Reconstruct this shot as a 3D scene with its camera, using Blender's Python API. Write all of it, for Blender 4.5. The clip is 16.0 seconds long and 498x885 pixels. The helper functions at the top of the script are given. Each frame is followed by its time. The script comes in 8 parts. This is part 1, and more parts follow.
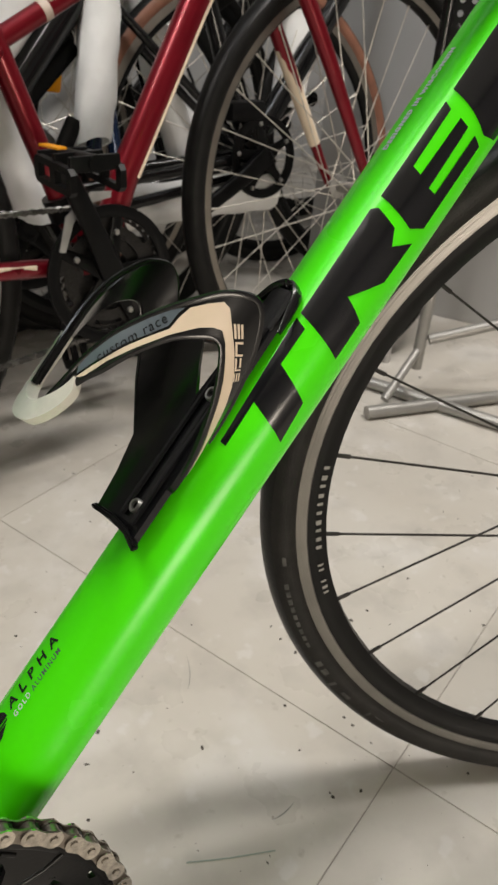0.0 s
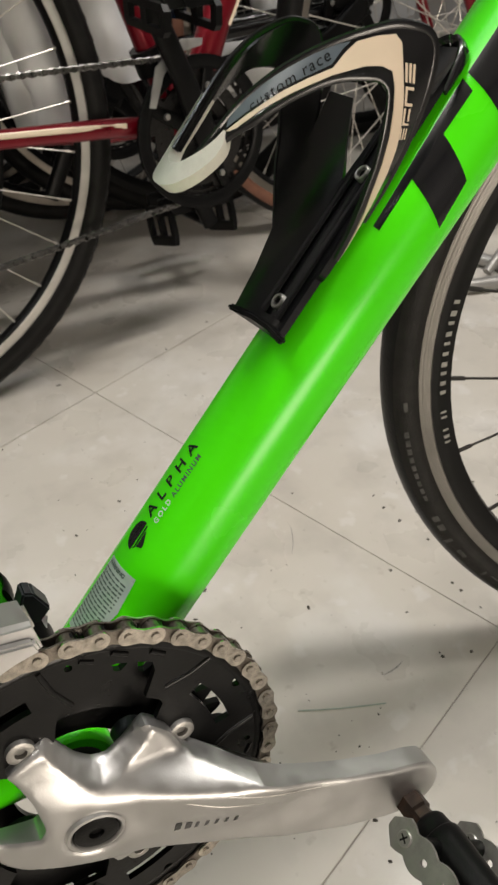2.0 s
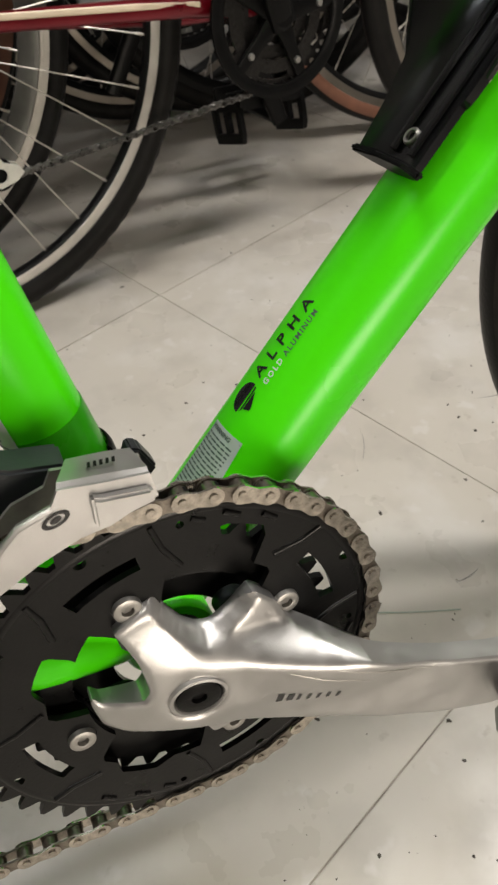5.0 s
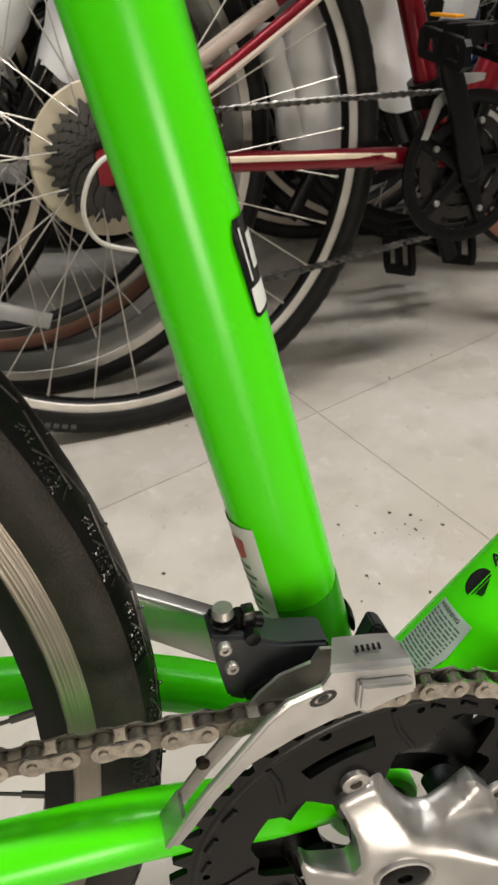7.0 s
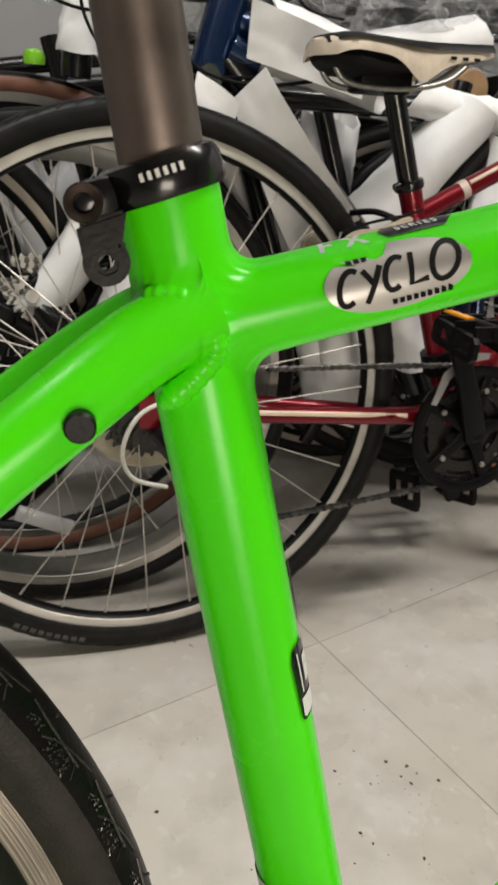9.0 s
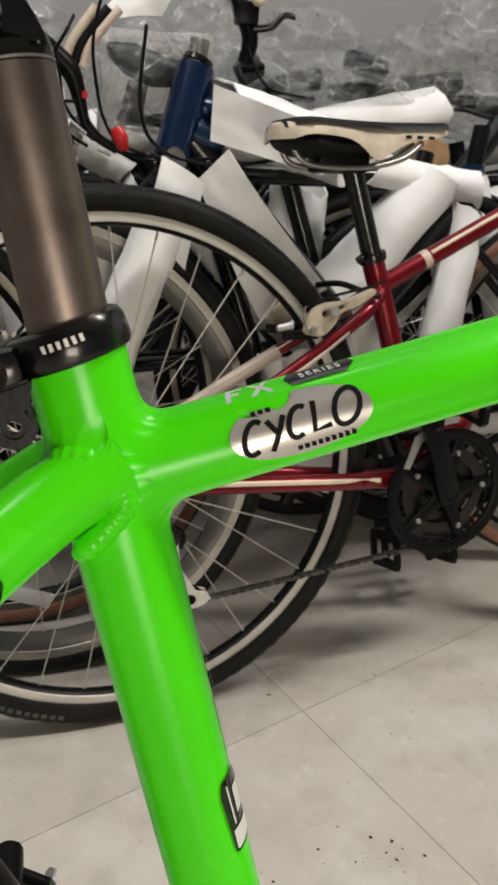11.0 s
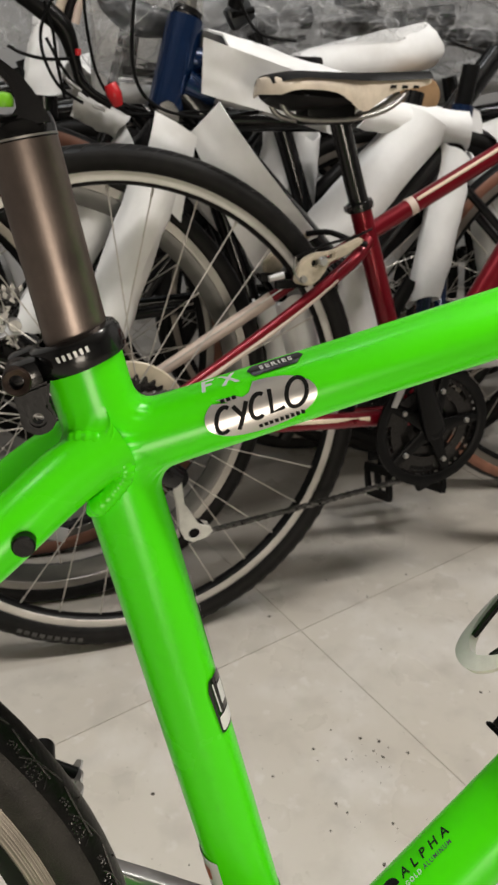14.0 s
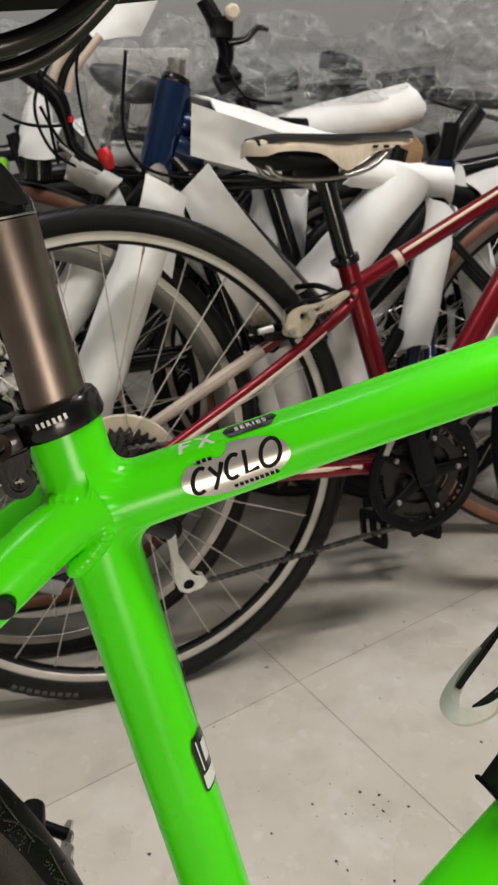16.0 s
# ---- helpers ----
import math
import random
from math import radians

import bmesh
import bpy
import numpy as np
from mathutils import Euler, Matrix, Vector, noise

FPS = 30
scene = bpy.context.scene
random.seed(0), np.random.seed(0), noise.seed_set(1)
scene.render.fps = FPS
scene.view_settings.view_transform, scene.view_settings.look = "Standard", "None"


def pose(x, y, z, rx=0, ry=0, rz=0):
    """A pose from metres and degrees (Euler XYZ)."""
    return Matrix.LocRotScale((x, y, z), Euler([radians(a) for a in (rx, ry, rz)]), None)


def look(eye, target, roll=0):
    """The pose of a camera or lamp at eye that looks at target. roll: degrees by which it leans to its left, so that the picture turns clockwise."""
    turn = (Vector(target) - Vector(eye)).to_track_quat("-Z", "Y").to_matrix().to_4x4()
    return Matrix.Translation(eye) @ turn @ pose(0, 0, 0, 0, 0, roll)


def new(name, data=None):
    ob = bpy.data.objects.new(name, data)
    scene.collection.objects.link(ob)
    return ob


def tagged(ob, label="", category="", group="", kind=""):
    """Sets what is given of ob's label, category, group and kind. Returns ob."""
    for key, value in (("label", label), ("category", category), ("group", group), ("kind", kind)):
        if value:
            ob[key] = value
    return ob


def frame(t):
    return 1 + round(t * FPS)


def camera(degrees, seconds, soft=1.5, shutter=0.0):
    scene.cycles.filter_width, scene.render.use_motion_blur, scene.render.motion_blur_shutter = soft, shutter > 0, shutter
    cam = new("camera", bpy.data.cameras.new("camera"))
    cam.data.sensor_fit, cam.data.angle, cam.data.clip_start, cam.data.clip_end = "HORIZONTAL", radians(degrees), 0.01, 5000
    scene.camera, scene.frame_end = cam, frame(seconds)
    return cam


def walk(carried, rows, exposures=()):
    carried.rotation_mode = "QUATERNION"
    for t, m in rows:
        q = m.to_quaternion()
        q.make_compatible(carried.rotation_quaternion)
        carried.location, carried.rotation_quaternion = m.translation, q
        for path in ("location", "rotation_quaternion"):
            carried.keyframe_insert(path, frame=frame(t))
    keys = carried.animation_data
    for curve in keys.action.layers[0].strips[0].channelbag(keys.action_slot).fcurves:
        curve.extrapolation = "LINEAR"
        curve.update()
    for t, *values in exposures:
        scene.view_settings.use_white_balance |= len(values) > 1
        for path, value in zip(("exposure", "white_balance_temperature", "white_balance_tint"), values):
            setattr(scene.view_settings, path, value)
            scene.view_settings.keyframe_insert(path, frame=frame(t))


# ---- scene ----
from mathutils import geometry

cam = camera(36.21, 16.0, 2.5)
cam.data.dof.use_dof, cam.data.dof.focus_distance, cam.data.dof.aperture_fstop = True, 0.38, 40.0
ROWS = [
    (0, 0.00721, -0.16316, 0.70089, 57.391, -3.634, -33.165),
    (0.5, -0.00011, -0.15916, 0.67974, 55.626, -2.225, -32.420),
    (1, -0.00703, -0.15652, 0.66664, 53.955, -1.084, -31.388),
    (1.5, -0.01455, -0.15521, 0.65456, 52.167, -0.507, -30.187),
    (2, -0.02425, -0.15194, 0.64086, 50.391, -0.262, -28.942),
    (2.5, -0.02659, -0.15077, 0.63587, 49.100, 0.015, -28.155),
    (3, -0.03164, -0.14877, 0.62943, 48.390, 0.264, -27.603),
    (3.2, -0.03351, -0.14830, 0.62646, 47.932, 0.422, -27.406),
    (5.3, -0.06184, -0.13950, 0.59350, 44.747, 1.073, -24.568),
    (5.5, -0.06787, -0.13930, 0.58947, 44.481, 1.496, -23.705),
    (6, -0.08503, -0.13323, 0.59850, 45.568, 2.136, -20.835),
    (6.5, -0.10307, -0.11775, 0.62155, 48.603, 1.559, -17.598),
    (7, -0.11148, -0.10986, 0.64515, 51.932, 0.305, -15.125),
    (7.5, -0.12308, -0.10269, 0.68705, 56.262, -1.899, -13.542),
    (8, -0.13183, -0.10600, 0.72185, 60.276, -3.800, -12.885),
    (8.5, -0.13932, -0.10244, 0.73688, 62.611, -4.495, -12.597),
    (11, -0.11073, -0.10063, 0.78337, 67.637, -2.807, -13.844),
    (11.5, -0.10479, -0.09781, 0.78665, 67.990, -2.811, -14.277),
    (12, -0.09788, -0.09214, 0.78989, 67.146, -2.574, -14.733),
    (12.5, -0.09030, -0.08304, 0.81189, 64.806, -1.927, -15.195),
    (13, -0.08670, -0.08190, 0.83120, 61.411, -1.182, -15.720),
    (13.5, -0.09189, -0.12389, 0.82962, 60.291, -1.328, -15.466),
    (14, -0.11142, -0.16019, 0.83183, 62.259, -1.492, -13.808),
    (14.5, -0.11835, -0.15990, 0.83784, 64.292, -1.108, -12.336),
    (15, -0.11329, -0.15864, 0.83697, 64.652, -0.588, -12.321),
    (15.5, -0.10615, -0.16176, 0.83856, 64.886, -0.387, -13.346),
    (16, -0.10231, -0.16876, 0.84204, 65.715, -0.577, -14.210),
]
# the exposure opens and closes a little on the way
EXPOSURES = [(0, 0.20), (3.0, 0.18), (5.5, 0.24), (6.5, 0.32), (7.5, 0.25), (8.5, 0.18), (11.0, 0.13), (12.5, 0.10), (16, 0.10)]
walk(cam, [(t, pose(x, y, z, rx, ry, rz)) for t, x, y, z, rx, ry, rz in ROWS], EXPOSURES)

# ---- world and light ----
world = bpy.data.worlds.new("world")
scene.world = world
world.use_nodes = True
world.node_tree.nodes["Background"].inputs[0].default_value = (0.9, 0.95, 1.0, 1)
world.node_tree.nodes["Background"].inputs[1].default_value = 0.05


def area_lamp(name, eye, target, sx, sy, watts, colour):
    data = bpy.data.lights.new(name, "AREA")
    data.shape, data.size, data.size_y, data.energy, data.color = "RECTANGLE", sx, sy, watts, colour
    ob = new(name, data)
    ob.matrix_world = look(eye, target)
    return ob


CEILING = 2.6
LAMP_SPOTS = [(1.30, 0.20, 37.0), (-0.90, 0.20, 21.0), (-0.4, 0.85, 9.0), (1.1, 0.85, 2.0), (0.2, 1.85, 1.2)]
for lx, ly, watts in LAMP_SPOTS:
    area_lamp("ceiling_lamp", (lx, ly, CEILING - 0.075), (lx, ly + 0.001, 0), 1.15, 0.16, watts, (1.0, 0.945, 0.885) if ly < 0.5 else (0.93, 0.97, 1.0))

# daylight through the shop window behind the camera
WINDOW = (-0.34, 0.54, 0.08, 0.84)
area_lamp("window_light", (0.10, -2.19, 0.46), (0.10, 0, 0.46), 0.80, 0.68, 22.0, (1.0, 0.88, 0.74))


# ---- materials ----
def make_material(name, colour, rough=0.5, metal=0.0, vary=0.12, scale=30.0, bump=0.0, bump_scale=200.0,
                  coat=0.0, spec=0.5, dirt=None, dirt_amount=0.0, dirt_scale=9.0, object_random=0.0, rough_vary=0.1):
    m = bpy.data.materials.new(name)
    m.use_nodes = True
    nt = m.node_tree
    b = nt.nodes["Principled BSDF"]
    b.inputs["Metallic"].default_value = metal
    b.inputs["Coat Weight"].default_value = coat
    b.inputs["Coat Roughness"].default_value = 0.06
    b.inputs["Specular IOR Level"].default_value = spec
    co = nt.nodes.new("ShaderNodeTexCoord")
    n1 = nt.nodes.new("ShaderNodeTexNoise")
    n1.inputs["Scale"].default_value, n1.inputs["Detail"].default_value = scale, 5.0
    nt.links.new(co.outputs["Object"], n1.inputs["Vector"])
    ramp = nt.nodes.new("ShaderNodeMapRange")
    ramp.inputs[1].default_value, ramp.inputs[2].default_value = 0.3, 0.7
    ramp.inputs[3].default_value, ramp.inputs[4].default_value = 1 - vary, 1 + vary
    nt.links.new(n1.outputs["Fac"], ramp.inputs[0])
    mix = nt.nodes.new("ShaderNodeVectorMath")
    mix.operation = "SCALE"
    mix.inputs[0].default_value = colour
    nt.links.new(ramp.outputs[0], mix.inputs["Scale"])
    last = mix.outputs[0]
    if object_random:
        info = nt.nodes.new("ShaderNodeObjectInfo")
        mr = nt.nodes.new("ShaderNodeMapRange")
        mr.inputs[3].default_value, mr.inputs[4].default_value = 1 - object_random, 1 + object_random
        nt.links.new(info.outputs["Random"], mr.inputs[0])
        sc = nt.nodes.new("ShaderNodeVectorMath")
        sc.operation = "SCALE"
        nt.links.new(last, sc.inputs[0])
        nt.links.new(mr.outputs[0], sc.inputs["Scale"])
        last = sc.outputs[0]
    if dirt:
        n2 = nt.nodes.new("ShaderNodeTexNoise")
        n2.inputs["Scale"].default_value, n2.inputs["Detail"].default_value = dirt_scale, 8.0
        n2.inputs["Roughness"].default_value = 0.7
        nt.links.new(co.outputs["Object"], n2.inputs["Vector"])
        mr2 = nt.nodes.new("ShaderNodeMapRange")
        mr2.inputs[1].default_value, mr2.inputs[2].default_value = 0.48, 0.75
        mr2.inputs[3].default_value, mr2.inputs[4].default_value = 0.0, dirt_amount
        nt.links.new(n2.outputs["Fac"], mr2.inputs[0])
        mx = nt.nodes.new("ShaderNodeMix")
        mx.data_type = "RGBA"
        nt.links.new(mr2.outputs[0], mx.inputs["Factor"])
        nt.links.new(last, mx.inputs["A"])
        mx.inputs["B"].default_value = (*dirt, 1)
        last = mx.outputs["Result"]
    nt.links.new(last, b.inputs["Base Color"])
    rr = nt.nodes.new("ShaderNodeMapRange")
    rr.inputs[1].default_value, rr.inputs[2].default_value = 0.3, 0.7
    rr.inputs[3].default_value, rr.inputs[4].default_value = max(0.02, rough * (1 - rough_vary)), min(1, rough * (1 + rough_vary))
    nt.links.new(n1.outputs["Fac"], rr.inputs[0])
    nt.links.new(rr.outputs[0], b.inputs["Roughness"])
    if bump:
        n3 = nt.nodes.new("ShaderNodeTexNoise")
        n3.inputs["Scale"].default_value, n3.inputs["Detail"].default_value = bump_scale, 3.0
        nt.links.new(co.outputs["Object"], n3.inputs["Vector"])
        bp = nt.nodes.new("ShaderNodeBump")
        bp.inputs["Strength"].default_value, bp.inputs["Distance"].default_value = bump, 0.001
        nt.links.new(n3.outputs["Fac"], bp.inputs["Height"])
        nt.links.new(bp.outputs["Normal"], b.inputs["Normal"])
    return m


GREEN = make_material("green_paint", (0.078, 0.86, 0.003), 0.26, vary=0.03, scale=9, spec=0.34, bump=0.02, bump_scale=500)
DARK_GREEN = make_material("dark_green_band", (0.030, 0.36, 0.004), 0.28, vary=0.05, scale=20, spec=0.3)
RED = make_material("red_paint", (0.185, 0.0015, 0.010), 0.30, metal=0.5, vary=0.12, scale=25, coat=0.25)
BLUE = make_material("blue_paint", (0.004, 0.019, 0.066), 0.2, metal=0.45, vary=0.12, scale=25, coat=0.6)
BLACK_GLOSS = make_material("black_gloss", (0.004, 0.004, 0.0043), 0.2, vary=0.15, scale=40, coat=0.2, spec=0.4, dirt=(0.02, 0.02, 0.02), dirt_amount=0.15, dirt_scale=60)
BLACK_PLASTIC = make_material("black_plastic", (0.004, 0.004, 0.0042), 0.36, vary=0.2, scale=60, bump=0.12, bump_scale=700, spec=0.14, dirt=(0.009, 0.0085, 0.008), dirt_amount=0.3, dirt_scale=35)
BLACK_RING = make_material("black_chainring", (0.004, 0.004, 0.0042), 0.30, vary=0.2, scale=80, bump=0.08, bump_scale=500, spec=0.26, dirt=(0.010, 0.0095, 0.009), dirt_amount=0.3, dirt_scale=45)
DECAL_BLACK = make_material("decal_black", (0.006, 0.006, 0.0075), 0.17, spec=0.75, vary=0.1)
STICKER_INK = make_material("sticker_ink", (0.006, 0.006, 0.006), 0.55, vary=0.1, spec=0.15)
CAGE_BLACK = make_material("cage_black", (0.006, 0.006, 0.0068), 0.22, vary=0.2, scale=70, bump=0.06, bump_scale=260, spec=0.5, dirt=(0.02, 0.02, 0.022), dirt_amount=0.15, dirt_scale=50)
DECAL_WHITE = make_material("decal_white", (0.75, 0.76, 0.74), 0.35, vary=0.06)
RUBBER = make_material("tyre_rubber", (0.0055, 0.0053, 0.0052), 0.36, vary=0.25, scale=45, bump=0.3, bump_scale=420, spec=0.18, dirt=(0.022, 0.020, 0.019), dirt_amount=0.16, dirt_scale=26)
SIDEWALL = make_material("tyre_sidewall", (0.009, 0.0085, 0.008), 0.5, vary=0.25, scale=70, bump=0.3, bump_scale=900, spec=0.12, dirt=(0.024, 0.022, 0.020), dirt_amount=0.35, dirt_scale=20)
GREY_SIDEWALL = make_material("grey_sidewall", (0.030, 0.0275, 0.0245), 0.5, vary=0.3, scale=60, bump=0.45, bump_scale=700, spec=0.2, dirt=(0.06, 0.055, 0.048), dirt_amount=0.4, dirt_scale=24)
FRONT_SIDEWALL = make_material("front_sidewall", (0.015, 0.014, 0.013), 0.48, vary=0.3, scale=60, bump=0.4, bump_scale=700, spec=0.2, dirt=(0.05, 0.047, 0.042), dirt_amount=0.35, dirt_scale=24)
BROWN_RUBBER = make_material("brown_sidewall", (0.19, 0.080, 0.048), 0.6, vary=0.15, scale=50)
ALLOY = make_material("silver_alloy", (0.53, 0.525, 0.52), 0.40, metal=0.92, vary=0.06, scale=60, bump=0.05, bump_scale=900, rough_vary=0.25)
ALLOY_DULL = make_material("dull_alloy", (0.42, 0.41, 0.39), 0.42, metal=0.85, vary=0.12, scale=80, dirt=(0.1, 0.09, 0.08), dirt_amount=0.4, dirt_scale=60)
STEEL = make_material("steel_spoke", (0.34, 0.33, 0.31), 0.38, metal=0.9, vary=0.15, scale=120)
SPOKE_SILVER = make_material("silver_spoke", (0.58, 0.55, 0.50), 0.35, metal=0.6, vary=0.15, scale=120)
DARK_SPOKE = make_material("dark_spoke", (0.045, 0.042, 0.04), 0.5, metal=0.6, vary=0.2, scale=120)


def ring_material(name, colour, rough, metal):
    """Turned metal: fine rings about the wheel's axis."""
    m = make_material(name, colour, rough, metal, vary=0.1, scale=30)
    nt = m.node_tree
    b = nt.nodes["Principled BSDF"]
    co = nt.nodes.new("ShaderNodeTexCoord")
    sep = nt.nodes.new("ShaderNodeSeparateXYZ")
    com = nt.nodes.new("ShaderNodeCombineXYZ")
    ln = nt.nodes.new("ShaderNodeVectorMath")
    ln.operation = "LENGTH"
    nt.links.new(co.outputs["Object"], sep.inputs[0])
    nt.links.new(sep.outputs[0], com.inputs[0])
    nt.links.new(sep.outputs[2], com.inputs[1])
    nt.links.new(com.outputs[0], ln.inputs[0])
    n = nt.nodes.new("ShaderNodeTexNoise")
    n.noise_dimensions = "1D"
    n.inputs["Scale"].default_value, n.inputs["Detail"].default_value = 900, 2
    nt.links.new(ln.outputs["Value"], n.inputs["W"])
    bp = nt.nodes.new("ShaderNodeBump")
    bp.inputs["Strength"].default_value, bp.inputs["Distance"].default_value = 0.5, 0.0006
    nt.links.new(n.outputs["Fac"], bp.inputs["Height"])
    nt.links.new(bp.outputs["Normal"], b.inputs["Normal"])
    return m


RIM_BRAKE = ring_material("rim_brake_track", (0.30, 0.27, 0.235), 0.33, 0.9)
RIM_FRONT = ring_material("front_brake_track", (0.25, 0.238, 0.22), 0.36, 0.9)
RIM_PALE = make_material("pale_rim", (0.54, 0.515, 0.475), 0.4, metal=0.45, vary=0.12, scale=30)
RIM_GREY = make_material("grey_rim", (0.10, 0.097, 0.09), 0.4, metal=0.3, vary=0.15, scale=40)
RIM_BLACK = make_material("black_rim", (0.005, 0.005, 0.005), 0.4, vary=0.2, scale=60, spec=0.18)
CHAIN_OUTER = make_material("chain_plate", (0.56, 0.51, 0.445), 0.22, metal=0.95, vary=0.3, scale=300, dirt=(0.03, 0.022, 0.015), dirt_amount=0.5, dirt_scale=200, object_random=0.15)
CHAIN_INNER = make_material("chain_inner_plate", (0.27, 0.24, 0.205), 0.30, metal=0.92, vary=0.3, scale=300, dirt=(0.03, 0.022, 0.015), dirt_amount=0.8, dirt_scale=160, object_random=0.15)
CHAIN_WORN = make_material("worn_chain", (0.12, 0.115, 0.11), 0.28, metal=0.9, vary=0.4, scale=200, object_random=0.3)
CHAIN_DARK = make_material("chain_dark", (0.035, 0.033, 0.032), 0.30, metal=0.7, vary=0.3, scale=200)
SEATPOST = make_material("bronze_seatpost", (0.25, 0.205, 0.18), 0.40, metal=0.95, vary=0.08, scale=40, bump=0.05, bump_scale=600, dirt=(0.05, 0.04, 0.04), dirt_amount=0.3, dirt_scale=30)
CREAM = make_material("cream_plastic", (0.77, 0.64, 0.49), 0.4, vary=0.06, scale=40)
STAY_CREAM = make_material("faded_cream_stripe", (0.60, 0.49, 0.42), 0.42, vary=0.12, scale=30)
BRAKE_BEIGE = make_material("beige_brake_arm", (0.50, 0.43, 0.33), 0.38, vary=0.12, scale=60, dirt=(0.12, 0.1, 0.08), dirt_amount=0.5, dirt_scale=70)
WHITE_PLASTIC = make_material("white_plastic", (0.68, 0.66, 0.60), 0.42, vary=0.08, scale=40, dirt=(0.3, 0.28, 0.24), dirt_amount=0.35, dirt_scale=50)
GREY_DECAL = make_material("grey_decal", (0.10, 0.125, 0.15), 0.35, vary=0.08)
FOAM = make_material("white_foam", (0.77, 0.77, 0.765), 0.7, vary=0.07, scale=20, bump=0.35, bump_scale=70, dirt=(0.6, 0.58, 0.55), dirt_amount=0.4, dirt_scale=7, object_random=0.07)
FOAM_GREY = make_material("grey_foam", (0.46, 0.45, 0.43), 0.6, vary=0.1, scale=20, bump=0.3, bump_scale=70)
DARK_GREY = make_material("dark_grey_resin", (0.022, 0.025, 0.028), 0.4, vary=0.15, scale=60, bump=0.1, bump_scale=500)
LABEL_PAPER = make_material("label_paper", (0.55, 0.62, 0.58), 0.3, metal=0.15, vary=0.08, scale=120)
LABEL_INK = make_material("label_ink", (0.075, 0.11, 0.095), 0.4, vary=0.1)
STICKER = make_material("silver_sticker", (0.70, 0.68, 0.65), 0.3, metal=0.75, vary=0.05, scale=15)
FADED = make_material("faded_pale_print", (0.34, 0.33, 0.31), 0.5, vary=0.25, scale=300)
SCUFF = make_material("faded_tyre_print", (0.060, 0.058, 0.055), 0.6, vary=0.5, scale=160)
ORANGE = make_material("orange_reflector", (0.75, 0.30, 0.01), 0.25, vary=0.1)
RED_PLASTIC = make_material("red_plastic", (0.5, 0.01, 0.015), 0.35, vary=0.1)
LIME = make_material("lime_green_plastic", (0.22, 0.6, 0.02), 0.35, vary=0.1)
SADDLE_CREAM = make_material("cream_saddle_leather", (0.62, 0.53, 0.42), 0.5, vary=0.12, scale=25, dirt=(0.2, 0.15, 0.1), dirt_amount=0.5, dirt_scale=14, bump=0.2, bump_scale=300)
SADDLE_BLACK = make_material("black_saddle_vinyl", (0.007, 0.007, 0.007), 0.5, spec=0.2, vary=0.2, scale=40, bump=0.2, bump_scale=400)
RUST = make_material("rusty_steel", (0.040, 0.027, 0.021), 0.42, metal=0.6, vary=0.4, scale=150, dirt=(0.09, 0.04, 0.02), dirt_amount=0.6, dirt_scale=120)
RAIL = make_material("rail_metal", (0.035, 0.033, 0.032), 0.25, metal=0.85, vary=0.1)
GREY_TUBE = make_material("grey_tube", (0.33, 0.32, 0.30), 0.4, metal=0.5, vary=0.1)
CORK = make_material("brown_cardboard", (0.36, 0.22, 0.11), 0.7, vary=0.2, scale=40)
CLEAR_DISC = make_material("yellowed_disc", (0.55, 0.48, 0.36), 0.35, vary=0.15, scale=30)
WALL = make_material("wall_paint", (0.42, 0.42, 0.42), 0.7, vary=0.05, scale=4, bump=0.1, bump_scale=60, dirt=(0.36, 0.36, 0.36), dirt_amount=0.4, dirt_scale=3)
CEIL = make_material("ceiling_paint", (0.5, 0.5, 0.49), 0.8, vary=0.04, scale=4)
PANEL = make_material("pale_panel", (0.38, 0.38, 0.38), 0.5, vary=0.05, scale=4, dirt=(0.36, 0.36, 0.36), dirt_amount=0.4, dirt_scale=3)
# for the three walls out of view, darkened in colour to cut bounced fill light
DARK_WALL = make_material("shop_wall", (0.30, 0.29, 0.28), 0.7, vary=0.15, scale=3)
# glossy raised marks, with glints put into the colour: lighter than the tyre
TREAD = make_material("glossy_tread", (0.024, 0.023, 0.022), 0.2, vary=0.3, scale=300)
JOINT = make_material("joint_grout", (0.34, 0.31, 0.27), 0.8, vary=0.25, scale=60)
SPECK = make_material("dirt_speck", (0.045, 0.038, 0.03), 0.8, vary=0.3, scale=200)
LAMP_BODY = make_material("lamp_body", (0.8, 0.8, 0.8), 0.4, vary=0.03)


